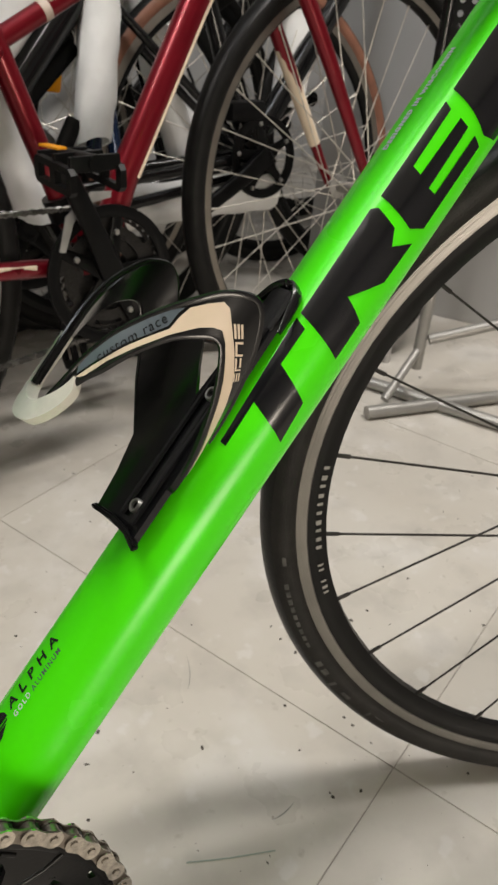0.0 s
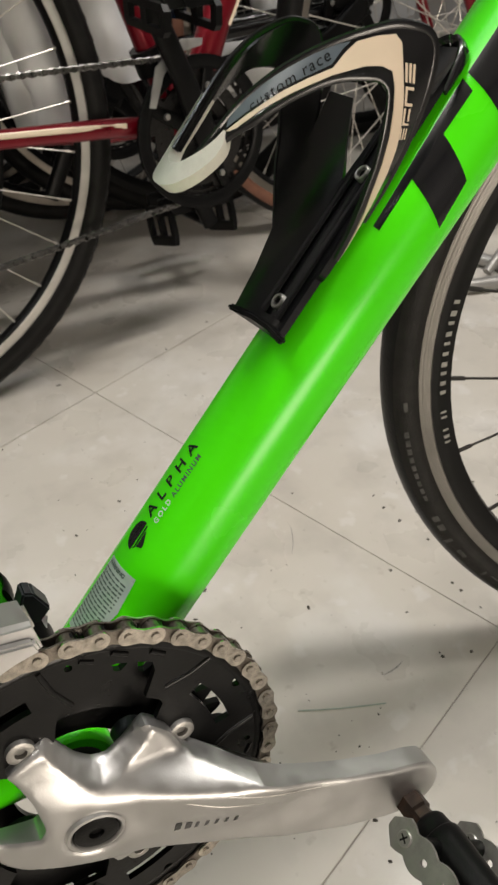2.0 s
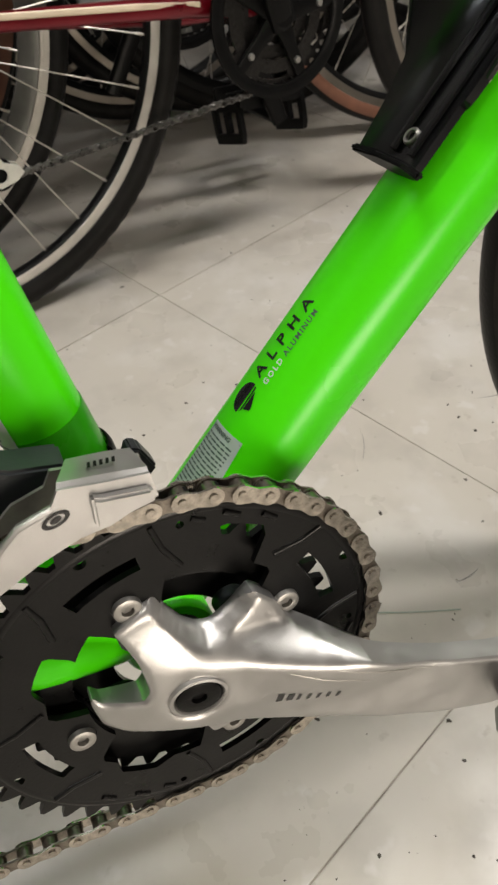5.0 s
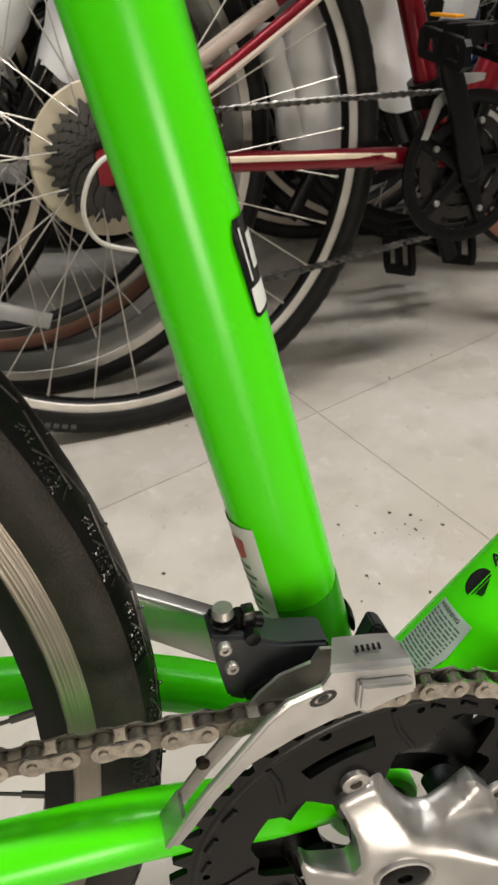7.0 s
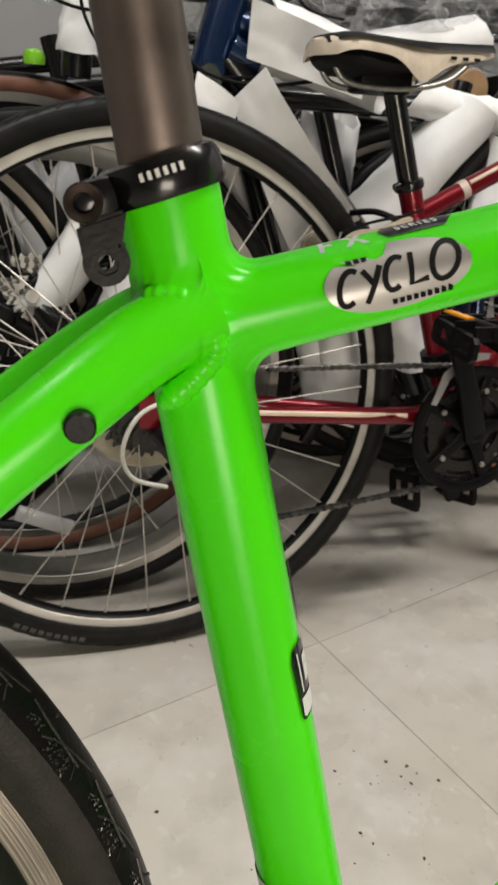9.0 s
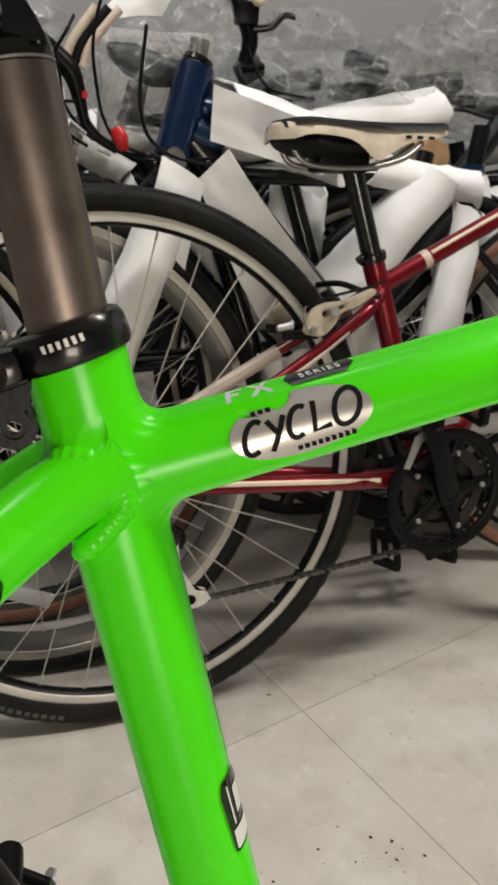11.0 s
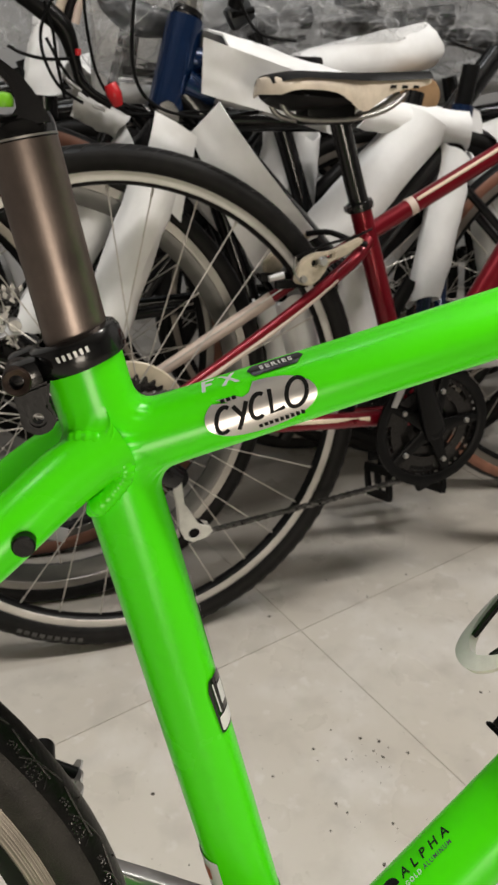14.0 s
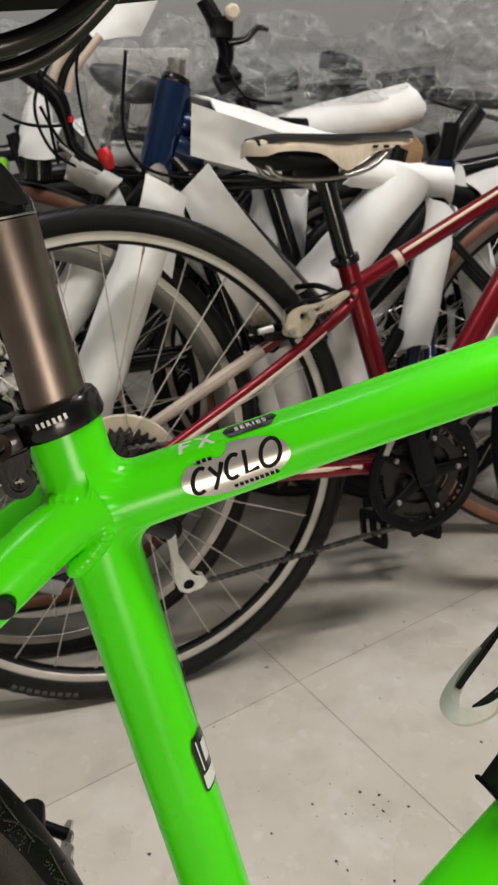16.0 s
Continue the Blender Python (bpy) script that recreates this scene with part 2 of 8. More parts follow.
def floor_material():
    m = bpy.data.materials.new("floor_tile")
    m.use_nodes = True
    nt = m.node_tree
    b = nt.nodes["Principled BSDF"]
    geo = nt.nodes.new("ShaderNodeNewGeometry")
    info = nt.nodes.new("ShaderNodeObjectInfo")

    def noise_node(scale, detail, lo, hi, a, z):
        n = nt.nodes.new("ShaderNodeTexNoise")
        n.inputs["Scale"].default_value, n.inputs["Detail"].default_value = scale, detail
        nt.links.new(geo.outputs["Position"], n.inputs["Vector"])
        r = nt.nodes.new("ShaderNodeMapRange")
        r.inputs[1].default_value, r.inputs[2].default_value, r.inputs[3].default_value, r.inputs[4].default_value = lo, hi, a, z
        nt.links.new(n.outputs["Fac"], r.inputs[0])
        return r.outputs[0]

    def mixed(fac, a, colour):
        mx = nt.nodes.new("ShaderNodeMix")
        mx.data_type = "RGBA"
        nt.links.new(fac, mx.inputs["Factor"])
        if isinstance(a, tuple):
            mx.inputs["A"].default_value = (*a, 1)
        else:
            nt.links.new(a, mx.inputs["A"])
        mx.inputs["B"].default_value = (*colour, 1)
        return mx.outputs["Result"]

    last = mixed(noise_node(3.5, 6, 0.35, 0.7, 0, 1), (0.50, 0.462, 0.405), (0.56, 0.53, 0.480))
    last = mixed(noise_node(1.3, 3, 0.42, 0.66, 0, 0.55), last, (0.42, 0.395, 0.355))
    last = mixed(noise_node(7, 6, 0.52, 0.66, 0, 0.45), last, (0.62, 0.60, 0.575))
    last = mixed(noise_node(16, 8, 0.5, 0.75, 0, 0.6), last, (0.37, 0.345, 0.31))
    last = mixed(noise_node(30, 3, 0.62, 0.70, 0, 0.35), last, (0.64, 0.62, 0.60))
    last = mixed(noise_node(55, 4, 0.66, 0.78, 0, 0.5), last, (0.30, 0.26, 0.21))
    last = mixed(noise_node(170, 2, 0.74, 0.8, 0, 0.75), last, (0.12, 0.10, 0.08))
    mr = nt.nodes.new("ShaderNodeMapRange")
    mr.inputs[3].default_value, mr.inputs[4].default_value = 0.95, 1.04
    nt.links.new(info.outputs["Random"], mr.inputs[0])
    sc = nt.nodes.new("ShaderNodeVectorMath")
    sc.operation = "SCALE"
    nt.links.new(last, sc.inputs[0])
    nt.links.new(mr.outputs[0], sc.inputs["Scale"])
    nt.links.new(sc.outputs[0], b.inputs["Base Color"])
    nt.links.new(noise_node(9, 5, 0.3, 0.7, 0.22, 0.42), b.inputs["Roughness"])
    n = nt.nodes.new("ShaderNodeTexNoise")
    n.inputs["Scale"].default_value = 40
    nt.links.new(geo.outputs["Position"], n.inputs["Vector"])
    bp = nt.nodes.new("ShaderNodeBump")
    bp.inputs["Strength"].default_value, bp.inputs["Distance"].default_value = 0.08, 0.002
    nt.links.new(n.outputs["Fac"], bp.inputs["Height"])
    nt.links.new(bp.outputs["Normal"], b.inputs["Normal"])
    return m


def film_material():
    """Thin crumpled clear plastic sheet: angular see-through facets with pale creases between them."""
    m = bpy.data.materials.new("clear_film")
    m.use_nodes = True
    nt = m.node_tree
    b = nt.nodes["Principled BSDF"]
    b.inputs["Base Color"].default_value = (0.46, 0.465, 0.47, 1)
    b.inputs["Roughness"].default_value = 0.16
    co = nt.nodes.new("ShaderNodeTexCoord")
    warp = nt.nodes.new("ShaderNodeTexNoise")
    warp.inputs["Scale"].default_value, warp.inputs["Detail"].default_value = 9.0, 3
    nt.links.new(co.outputs["Object"], warp.inputs["Vector"])
    shift = nt.nodes.new("ShaderNodeVectorMath")
    shift.operation = "MULTIPLY_ADD"
    nt.links.new(warp.outputs["Color"], shift.inputs[0])
    shift.inputs[1].default_value = (0.07, 0.07, 0.07)
    nt.links.new(co.outputs["Object"], shift.inputs[2])

    def cells(feature, scale):
        v = nt.nodes.new("ShaderNodeTexVoronoi")
        v.feature = feature
        v.inputs["Scale"].default_value = scale
        nt.links.new(shift.outputs[0], v.inputs["Vector"])
        return v

    def ramp(value, lo, hi, a, c):
        r = nt.nodes.new("ShaderNodeMapRange")
        r.inputs[1].default_value, r.inputs[2].default_value, r.inputs[3].default_value, r.inputs[4].default_value = lo, hi, a, c
        nt.links.new(value, r.inputs[0])
        return r.outputs[0]
    patch = cells("F1", 17.0)
    tone = nt.nodes.new("ShaderNodeSeparateColor")
    nt.links.new(patch.outputs["Color"], tone.inputs[0])
    body = ramp(tone.outputs[0], 0.0, 1.0, 0.05, 0.26)
    edge = ramp(cells("DISTANCE_TO_EDGE", 17.0).outputs["Distance"], 0.0, 0.045, 0.30, 0.0)
    fine = ramp(cells("DISTANCE_TO_EDGE", 46.0).outputs["Distance"], 0.0, 0.05, 0.16, 0.0)
    total = None
    for x in (edge, fine):
        add = nt.nodes.new("ShaderNodeMath")
        add.operation = "ADD"
        nt.links.new(total or body, add.inputs[0])
        nt.links.new(x, add.inputs[1])
        total = add.outputs[0]
    bp = nt.nodes.new("ShaderNodeBump")
    bp.inputs["Strength"].default_value, bp.inputs["Distance"].default_value = 0.9, 0.006
    nt.links.new(patch.outputs["Distance"], bp.inputs["Height"])
    nt.links.new(bp.outputs["Normal"], b.inputs["Normal"])
    tr = nt.nodes.new("ShaderNodeBsdfTransparent")
    tr.inputs[0].default_value = (0.95, 0.95, 0.95, 1)
    mx = nt.nodes.new("ShaderNodeMixShader")
    nt.links.new(total, mx.inputs[0])
    nt.links.new(tr.outputs[0], mx.inputs[1])
    nt.links.new(b.outputs[0], mx.inputs[2])
    nt.links.new(mx.outputs[0], nt.nodes["Material Output"].inputs[0])
    return m


FLOOR = floor_material()
FILM = film_material()


# ---- mesh helpers ----
def mesh_of(name, bm, mat, smooth=True):
    bmesh.ops.recalc_face_normals(bm, faces=bm.faces[:])
    me = bpy.data.meshes.new(name)
    bm.to_mesh(me)
    bm.free()
    me.materials.append(mat)
    if smooth:
        me.polygons.foreach_set("use_smooth", [True] * len(me.polygons))
        me.set_sharp_from_angle(angle=radians(38))
    return me


def part(name, bm, mat, parent, label="", m=None, smooth=True):
    """One mesh object under a thing or a part."""
    ob = new(name, mesh_of(name, bm, mat, smooth) if isinstance(bm, bmesh.types.BMesh) else bm)
    if parent is not None:
        ob.parent = parent
    if m is not None:
        ob.matrix_basis = m
    return tagged(ob, label)


def thing(name, m, label, category, group="", kind=""):
    ob = new(name)
    ob.empty_display_size = 0.05
    ob.matrix_basis = m
    return tagged(ob, label, category, group, kind)


def sweep(bm, pts, radii, n=16, ref=(0, 1, 0), caps=True, power=2.0):
    """A tube along pts. A radius is a number or (half width along ref, half height). power over 2 squares the section."""
    pts = [Vector(p) for p in pts]
    ref = Vector(ref)
    rings = []
    for i, p in enumerate(pts):
        t = (pts[min(i + 1, len(pts) - 1)] - pts[max(i - 1, 0)]).normalized()
        side = ref - ref.dot(t) * t
        side = side.normalized() if side.length > 0.05 else t.orthogonal().normalized()
        up = t.cross(side)
        r = radii[i] if isinstance(radii, list) else radii
        a, b = r if isinstance(r, (tuple, list)) else (r, r)
        ring = []
        for k in range(n):
            c, s = math.cos(2 * math.pi * k / n), math.sin(2 * math.pi * k / n)
            if power != 2.0:
                c, s = (math.copysign(abs(v) ** (2 / power), v) for v in (c, s))
            ring.append(bm.verts.new(p + side * (a * c) + up * (b * s)))
        rings.append(ring)
    for a, b in zip(rings, rings[1:]):
        for k in range(n):
            bm.faces.new((a[k], a[(k + 1) % n], b[(k + 1) % n], b[k]))
    if caps:
        bm.faces.new(rings[0][::-1])
        bm.faces.new(rings[-1])
    return bm


def tube(pts, radii, n=16, ref=(0, 1, 0), caps=True, power=2.0):
    return sweep(bmesh.new(), pts, radii, n, ref, caps, power)


def smooth_path(pts, steps=6):
    """Catmull-Rom points through pts."""
    pts = [Vector(p) for p in pts]
    out = []
    for i in range(len(pts) - 1):
        p0, p1, p2, p3 = pts[max(i - 1, 0)], pts[i], pts[i + 1], pts[min(i + 2, len(pts) - 1)]
        for k in range(steps):
            u = k / steps
            out.append(0.5 * (2 * p1 + (p2 - p0) * u + (2 * p0 - 5 * p1 + 4 * p2 - p3) * u * u + (3 * p1 - p0 - 3 * p2 + p3) * u ** 3))
    out.append(pts[-1])
    return out


def spline_values(vals, steps):
    out = []
    for a, b in zip(vals, vals[1:]):
        for k in range(steps):
            u = k / steps
            out.append(tuple(x + (y - x) * u for x, y in zip(a, b)) if isinstance(a, tuple) else a + (b - a) * u)
    out.append(vals[-1])
    return out


def curved(pts, radii, steps=6, **kw):
    return tube(smooth_path(pts, steps), spline_values(radii, steps) if isinstance(radii, list) else radii, **kw)


def lathe(bm, profile, n=64, closed=False, a0=0.0, a1=2 * math.pi):
    """Revolves (radius, y) about the Y axis."""
    full = abs(a1 - a0 - 2 * math.pi) < 1e-6
    count = n if full else n + 1
    rings = []
    for k in range(count):
        a = a0 + (a1 - a0) * k / n
        rings.append([bm.verts.new((r * math.cos(a), y, r * math.sin(a))) for r, y in profile])
    m = len(profile)
    for k in range(n):
        a, b = rings[k], rings[(k + 1) % count]
        for i in range(m if closed else m - 1):
            bm.faces.new((a[i], a[(i + 1) % m], b[(i + 1) % m], b[i]))
    return bm


def box(bm, x0, x1, y0, y1, z0, z1, bevel=0.0):
    m = Matrix.Translation(((x0 + x1) / 2, (y0 + y1) / 2, (z0 + z1) / 2)) @ Matrix.Diagonal((x1 - x0, y1 - y0, z1 - z0, 1))
    made = bmesh.ops.create_cube(bm, size=1, matrix=m)["verts"]
    if bevel:
        edges = list({e for v in made for e in v.link_edges})
        bmesh.ops.bevel(bm, geom=edges, offset=bevel, segments=2, affect="EDGES", profile=0.6)
    return bm


def plate(outer, holes, y0, y1, bevel=0.0):
    """A flat plate in the xz plane with holes, from y0 to y1."""
    bm = bmesh.new()
    edges = []
    for loop in [outer, *holes]:
        vs = [bm.verts.new((x, y0, z)) for x, z in loop]
        edges += [bm.edges.new((vs[i], vs[(i + 1) % len(vs)])) for i in range(len(vs))]
    bmesh.ops.triangle_fill(bm, edges=edges, use_beauty=True, use_dissolve=False)
    made = bmesh.ops.extrude_face_region(bm, geom=bm.faces[:])["geom"]
    bmesh.ops.translate(bm, vec=(0, y1 - y0, 0), verts=[v for v in made if isinstance(v, bmesh.types.BMVert)])
    return bm


def circle(cx, cz, r, n=16, rz=None):
    return [(cx + r * math.cos(2 * math.pi * k / n), cz + (rz or r) * math.sin(2 * math.pi * k / n)) for k in range(n)]


def polar(r, deg):
    return (r * math.cos(radians(deg)), r * math.sin(radians(deg)))


def merge(bm, other):
    me = bpy.data.meshes.new("joined")
    other.to_mesh(me)
    other.free()
    bm.from_mesh(me)
    bpy.data.meshes.remove(me)
    return bm


def moved(bm, m):
    bm.transform(m)
    return bm


def flat_polys(polys):
    bm = bmesh.new()
    for poly in polys:
        bm.faces.new([bm.verts.new((u, v, 0)) for u, v in poly])
    bm.normal_update()
    return bm


def flat_text(body, size, space=1.0, bold=0.0, shear=0.0):
    """Letters of the built-in font in the uv plane, centred on the origin."""
    cu = bpy.data.curves.new("letters", "FONT")
    cu.body, cu.size, cu.space_character, cu.align_x, cu.align_y, cu.offset, cu.shear, cu.resolution_u = body, size, space, "CENTER", "CENTER", bold, shear, 3
    ob = new("letters", cu)
    dg = bpy.context.evaluated_depsgraph_get()
    me = bpy.data.meshes.new_from_object(ob.evaluated_get(dg))
    bm = bmesh.new()
    bm.from_mesh(me)
    bpy.data.objects.remove(ob)
    bpy.data.curves.remove(cu)
    bpy.data.meshes.remove(me)
    return bm


def wrapped(bm, place, step=0.004):
    """Cuts a flat uv mesh into strips and lays each point at place(u, v)."""
    bmesh.ops.triangulate(bm, faces=bm.faces[:])
    for axis in (0, 1):
        lo, hi = min(v.co[axis] for v in bm.verts), max(v.co[axis] for v in bm.verts)
        n = int((hi - lo) / (step if axis else step * 4))
        for k in range(1, n + 1):
            c, no = [0, 0, 0], [0, 0, 0]
            c[axis], no[axis] = lo + (hi - lo) * k / (n + 1), 1
            bmesh.ops.bisect_plane(bm, geom=bm.verts[:] + bm.edges[:] + bm.faces[:], plane_co=c, plane_no=no)
    for v in bm.verts:
        v.co = place(v.co.x, v.co.y)
    return bm


def turned(bm, deg, du=0.0, dv=0.0, su=1.0, sv=1.0):
    bm.transform(Matrix.Translation((du, dv, 0)) @ Matrix.Rotation(radians(deg), 4, "Z") @ Matrix.Diagonal((su, sv, 1, 1)))
    return bm


def crumple(bm, amount, scale, seed=0.0):
    for v in bm.verts:
        v.co += Vector(noise.noise_vector(v.co * scale + Vector((seed, seed * 2, 0)))) * amount
    return bm


# ---- the room ----
TILE = 0.632
T1, T2 = Vector((-0.3513, 0.9363, 0)), Vector((0.9363, 0.3513, 0))
CORNER = Vector((0.436, 0.136, 0))
ROOM = (-2.6, 3.4, -2.2, 2.5)
x0, x1, y0, y1 = ROOM

bm = box(bmesh.new(), x0 - 0.15, x1 + 0.15, y0 - 0.15, y1 + 0.15, -0.12, -0.0012)
floor = tagged(part("floor", bm, JOINT, None, smooth=False), "pale beige square floor tiles with thin dark joints, scuffed", "floor", kind="structure")
bm = box(bmesh.new(), x0 - 0.15, x1 + 0.15, y0 - 0.15, y1 + 0.15, CEILING, CEILING + 0.12)
tagged(part("ceiling", bm, CEIL, None, smooth=False), "plain white painted ceiling", "ceiling", kind="structure")
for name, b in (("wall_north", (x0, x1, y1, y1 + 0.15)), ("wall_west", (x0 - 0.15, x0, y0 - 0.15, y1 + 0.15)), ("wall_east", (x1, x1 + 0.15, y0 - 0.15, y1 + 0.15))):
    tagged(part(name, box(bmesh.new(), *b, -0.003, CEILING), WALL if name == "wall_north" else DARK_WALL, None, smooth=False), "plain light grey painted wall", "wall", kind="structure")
wx0, wx1, wz0, wz1 = WINDOW
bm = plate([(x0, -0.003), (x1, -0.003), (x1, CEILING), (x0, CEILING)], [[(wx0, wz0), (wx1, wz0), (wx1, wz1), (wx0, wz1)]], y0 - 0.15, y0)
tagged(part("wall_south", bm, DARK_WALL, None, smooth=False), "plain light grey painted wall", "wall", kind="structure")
window = thing("window_1", Matrix.Identity(4), "shop window with a dark metal frame", "window", kind="structure")
for b in ((wx0, wx0 + 0.03, wz0, wz1), (wx1 - 0.03, wx1, wz0, wz1), (wx0 + 0.03, wx1 - 0.03, wz0, wz0 + 0.03), (wx0 + 0.03, wx1 - 0.03, wz1 - 0.03, wz1)):
    part("window_frame", box(bmesh.new(), b[0], b[1], y0 - 0.10, y0 - 0.05, b[2], b[3], 0.003), DARK_GREY, window)


def ceiling_light(x, y):
    ob = thing("ceiling_light", pose(x, y, CEILING), "white fluorescent ceiling light fixture", "ceiling light", "ceiling lights")
    part("housing", box(bmesh.new(), -0.62, 0.62, -0.1, 0.1, -0.06, 0, 0.01), LAMP_BODY, ob)


for lx, ly, watts in LAMP_SPOTS:
    ceiling_light(lx, ly)

# ---- the green bicycle: its own frame of axes, from the bottom bracket ----
LEAN, HEAD = -8.5, -1.2
GB = Matrix.Translation((-0.0084, 0.0819, 0.2794)) @ pose(0, 0, 0, LEAN, 0, HEAD)
bike = thing("green_bicycle", GB, "bright green aluminium hybrid bicycle leaning on its stand", "bicycle")
DT0, DTD = Vector((0, 0, -0.0044)), Vector((0.6775, 0, 0.7356)).normalized()
ST0, STD = Vector((-0.0022, 0, 0)), Vector((-0.2139, 0, 0.9769)).normalized()
TT0, TTD = Vector((0, 0, 0.4189)), Vector((0.969, 0, 0.2468)).normalized()
DTR, STR, TTW, TTH = 0.0243, 0.0178, 0.018, 0.0155


def on_tube(p0, d, a, b, lift=0.0003):
    n = Vector((-d.z, 0, d.x))

    def place(s, arc):
        ang = arc / ((a + b) / 2)
        c, k = math.cos(ang), math.sin(ang)
        return p0 + d * s + Vector((0, -1, 0)) * ((a + lift) * c) + n * ((b + lift) * k)
    return place


def arc_polys(polys, r):
    """Polygons of (distance along the tube, degrees round it)."""
    return flat_polys([[(s, radians(a) * r) for s, a in poly] for poly in polys])


def weld(p0, d, a, b, width, seed):
    """Concave fillet between a tube (axis d, half widths a and b) and the seat tube."""
    u = Vector((0, 1, 0)) - d * d.y
    u.normalize()
    v = d.cross(u)
    r = 0.0173
    bm = bmesh.new()
    rows = []
    count = 160
    for k in range(count):
        ang = 2 * math.pi * k / count
        c, s = math.cos(ang), math.sin(ang)
        e = p0 + u * (a * c) + v * (b * s) - ST0
        w = d - STD * d.dot(STD)
        e2 = e - STD * e.dot(STD)
        qa, qb, qc = w.dot(w), 2 * e2.dot(w), e2.dot(e2) - r * r
        seam = e + d * ((-qb + math.sqrt(max(qb * qb - 4 * qa * qc, 0.0))) / (2 * qa))
        out = (u * (c / a) + v * (s / b)).normalized()
        rad = (seam - STD * seam.dot(STD)).normalized()
        along = out - rad * out.dot(rad)
        along.normalize()
        f = width * (1 + 0.16 * noise.noise(Vector((k * 0.09, seed, 0))))
        far = seam + d * f
        near = seam + along * f
        radial = near - STD * near.dot(STD)
        near = STD * near.dot(STD) + radial.normalized() * r
        row = []
        for i in range(9):
            q = i / 8
            p = far * (1 - q) ** 2 + seam * (2 * q * (1 - q)) + near * q ** 2
            ripple = 0.00016 * math.sin(k * 1.05 + 2.0 * abs(q - 0.5)) * math.sin(math.pi * q)
            row.append(bm.verts.new(ST0 + p + (rad + out).normalized() * ripple))
        rows.append(row)
    for k in range(count):
        x, y = rows[k], rows[(k + 1) % count]
        for i in range(8):
            bm.faces.new((x[i], x[i + 1], y[i + 1], y[i]))
    part("weld_bead", bm, GREEN, bike, "smooth rippled weld under green paint")


def frame_parts():
    part("down_tube", tube([DT0 + DTD * s for s in (0.0, 0.05, 0.12, 0.35, 0.6)], [0.0235, 0.0243, DTR, DTR, 0.024], n=40), GREEN, bike)
    part("seat_tube", tube([ST0 + STD * s for s in (0, 0.1, 0.2, 0.3, 0.36, 0.40, 0.4515)], [0.0183, 0.0182, 0.0180, 0.0176, 0.0174, 0.0172, 0.0172], n=40), GREEN, bike)
    part("top_tube", tube([TT0 + TTD * s for s in (-0.092, -0.06, 0.02, 0.15, 0.42)], [(0.0165, 0.0172), (0.0172, 0.0158), (TTW, TTH), (0.019, 0.0162), (0.02, 0.019)], n=40), GREEN, bike)
    part("head_tube", tube([(0.452, 0, 0.445), (0.412, 0, 0.56)], 0.024, n=32), GREEN, bike)
    bm = lathe(bmesh.new(), [(0, -0.036), (0.021, -0.036), (0.0225, -0.034), (0.0225, 0.034), (0.021, 0.036), (0, 0.036)], 40)
    part("bottom_bracket_shell", bm, GREEN, bike)
    for side in (-1, 1):
        pts = [(-0.012, side * 0.022, 0.0), (-0.05, side * 0.033, 0.018), (-0.1, side * 0.040, 0.036), (-0.165, side * 0.046, 0.0455), (-0.43, side * 0.062, 0.07)]
        part("chainstay", curved(pts, [0.0125, 0.0138, 0.0140, 0.0142, 0.0095], n=24), GREEN, bike)
        pts = [(-0.086, side * 0.009, 0.402), (-0.108, side * 0.017, 0.391), (-0.135, side * 0.027, 0.371), (-0.17, side * 0.034, 0.342), (-0.25, side * 0.044, 0.266), (-0.43, side * 0.062, 0.09)]
        part("seatstay", curved(pts, [0.0135, 0.0135, 0.0132, 0.0125, 0.0105, 0.0085], n=24), GREEN, bike)
        part("dropout", plate([(-0.455, 0.05), (-0.41, 0.055), (-0.40, 0.075), (-0.425, 0.105), (-0.45, 0.1)], [], side * 0.062 - 0.003, side * 0.062 + 0.003), GREEN, bike)
    # smooth, faintly rippled welds where the tubes meet the seat tube
    weld(TT0, TTD, 0.0172, 0.0159, 0.0105, 1)
    for side in (-1, 1):
        p = Vector((-0.086, side * 0.009, 0.402))
        weld(p, (Vector((-0.110, side * 0.0178, 0.3895)) - p).normalized(), 0.0135, 0.0135, 0.0085, 2 + side)
    for side in (-1, 1):
        path = smooth_path([(x, side * y, z) for x, y, z in [(-0.1083, 0.011, 0.4028), (-0.1027, 0.0145, 0.4058), (-0.0955, 0.0175, 0.4056), (-0.0891, 0.018, 0.4013), (-0.0846, 0.017, 0.3949), (-0.0849, 0.016, 0.3887), (-0.0904, 0.0165, 0.3818), (-0.0963, 0.0155, 0.3757), (-0.1003, 0.013, 0.3715)]], 12)
        bead = [0.0048 * min(1.0, 0.3 + 6 * k / len(path), 0.3 + 6 * (len(path) - 1 - k) / len(path)) + 0.00022 * math.sin(1.35 * k) for k in range(len(path))]
        part("weld_bead", tube(path, bead, n=12), GREEN, bike, "rippled weld bead under green paint")
    # plug in the seatstay and frame eyelets
    for side in (-1, 1):
        bm = lathe(bmesh.new(), [(0, -0.0040), (0.0040, -0.0040), (0.0047, -0.0032), (0.0047, 0.006)], 28)
        part("rubber_plug", bm, BLACK_PLASTIC, bike, "black rubber plug", pose(-0.1262, side * 0.0388, 0.3728, 0, 0, 0 if side < 0 else 180))
    # fork and front wheel are turned to the side
    bm = tube([(0.455, 0, 0.44), (0.463, -0.003, 0.415)], (0.026, 0.026), n=24)
    part("fork_crown", bm, GREEN, bike)


frame_parts()


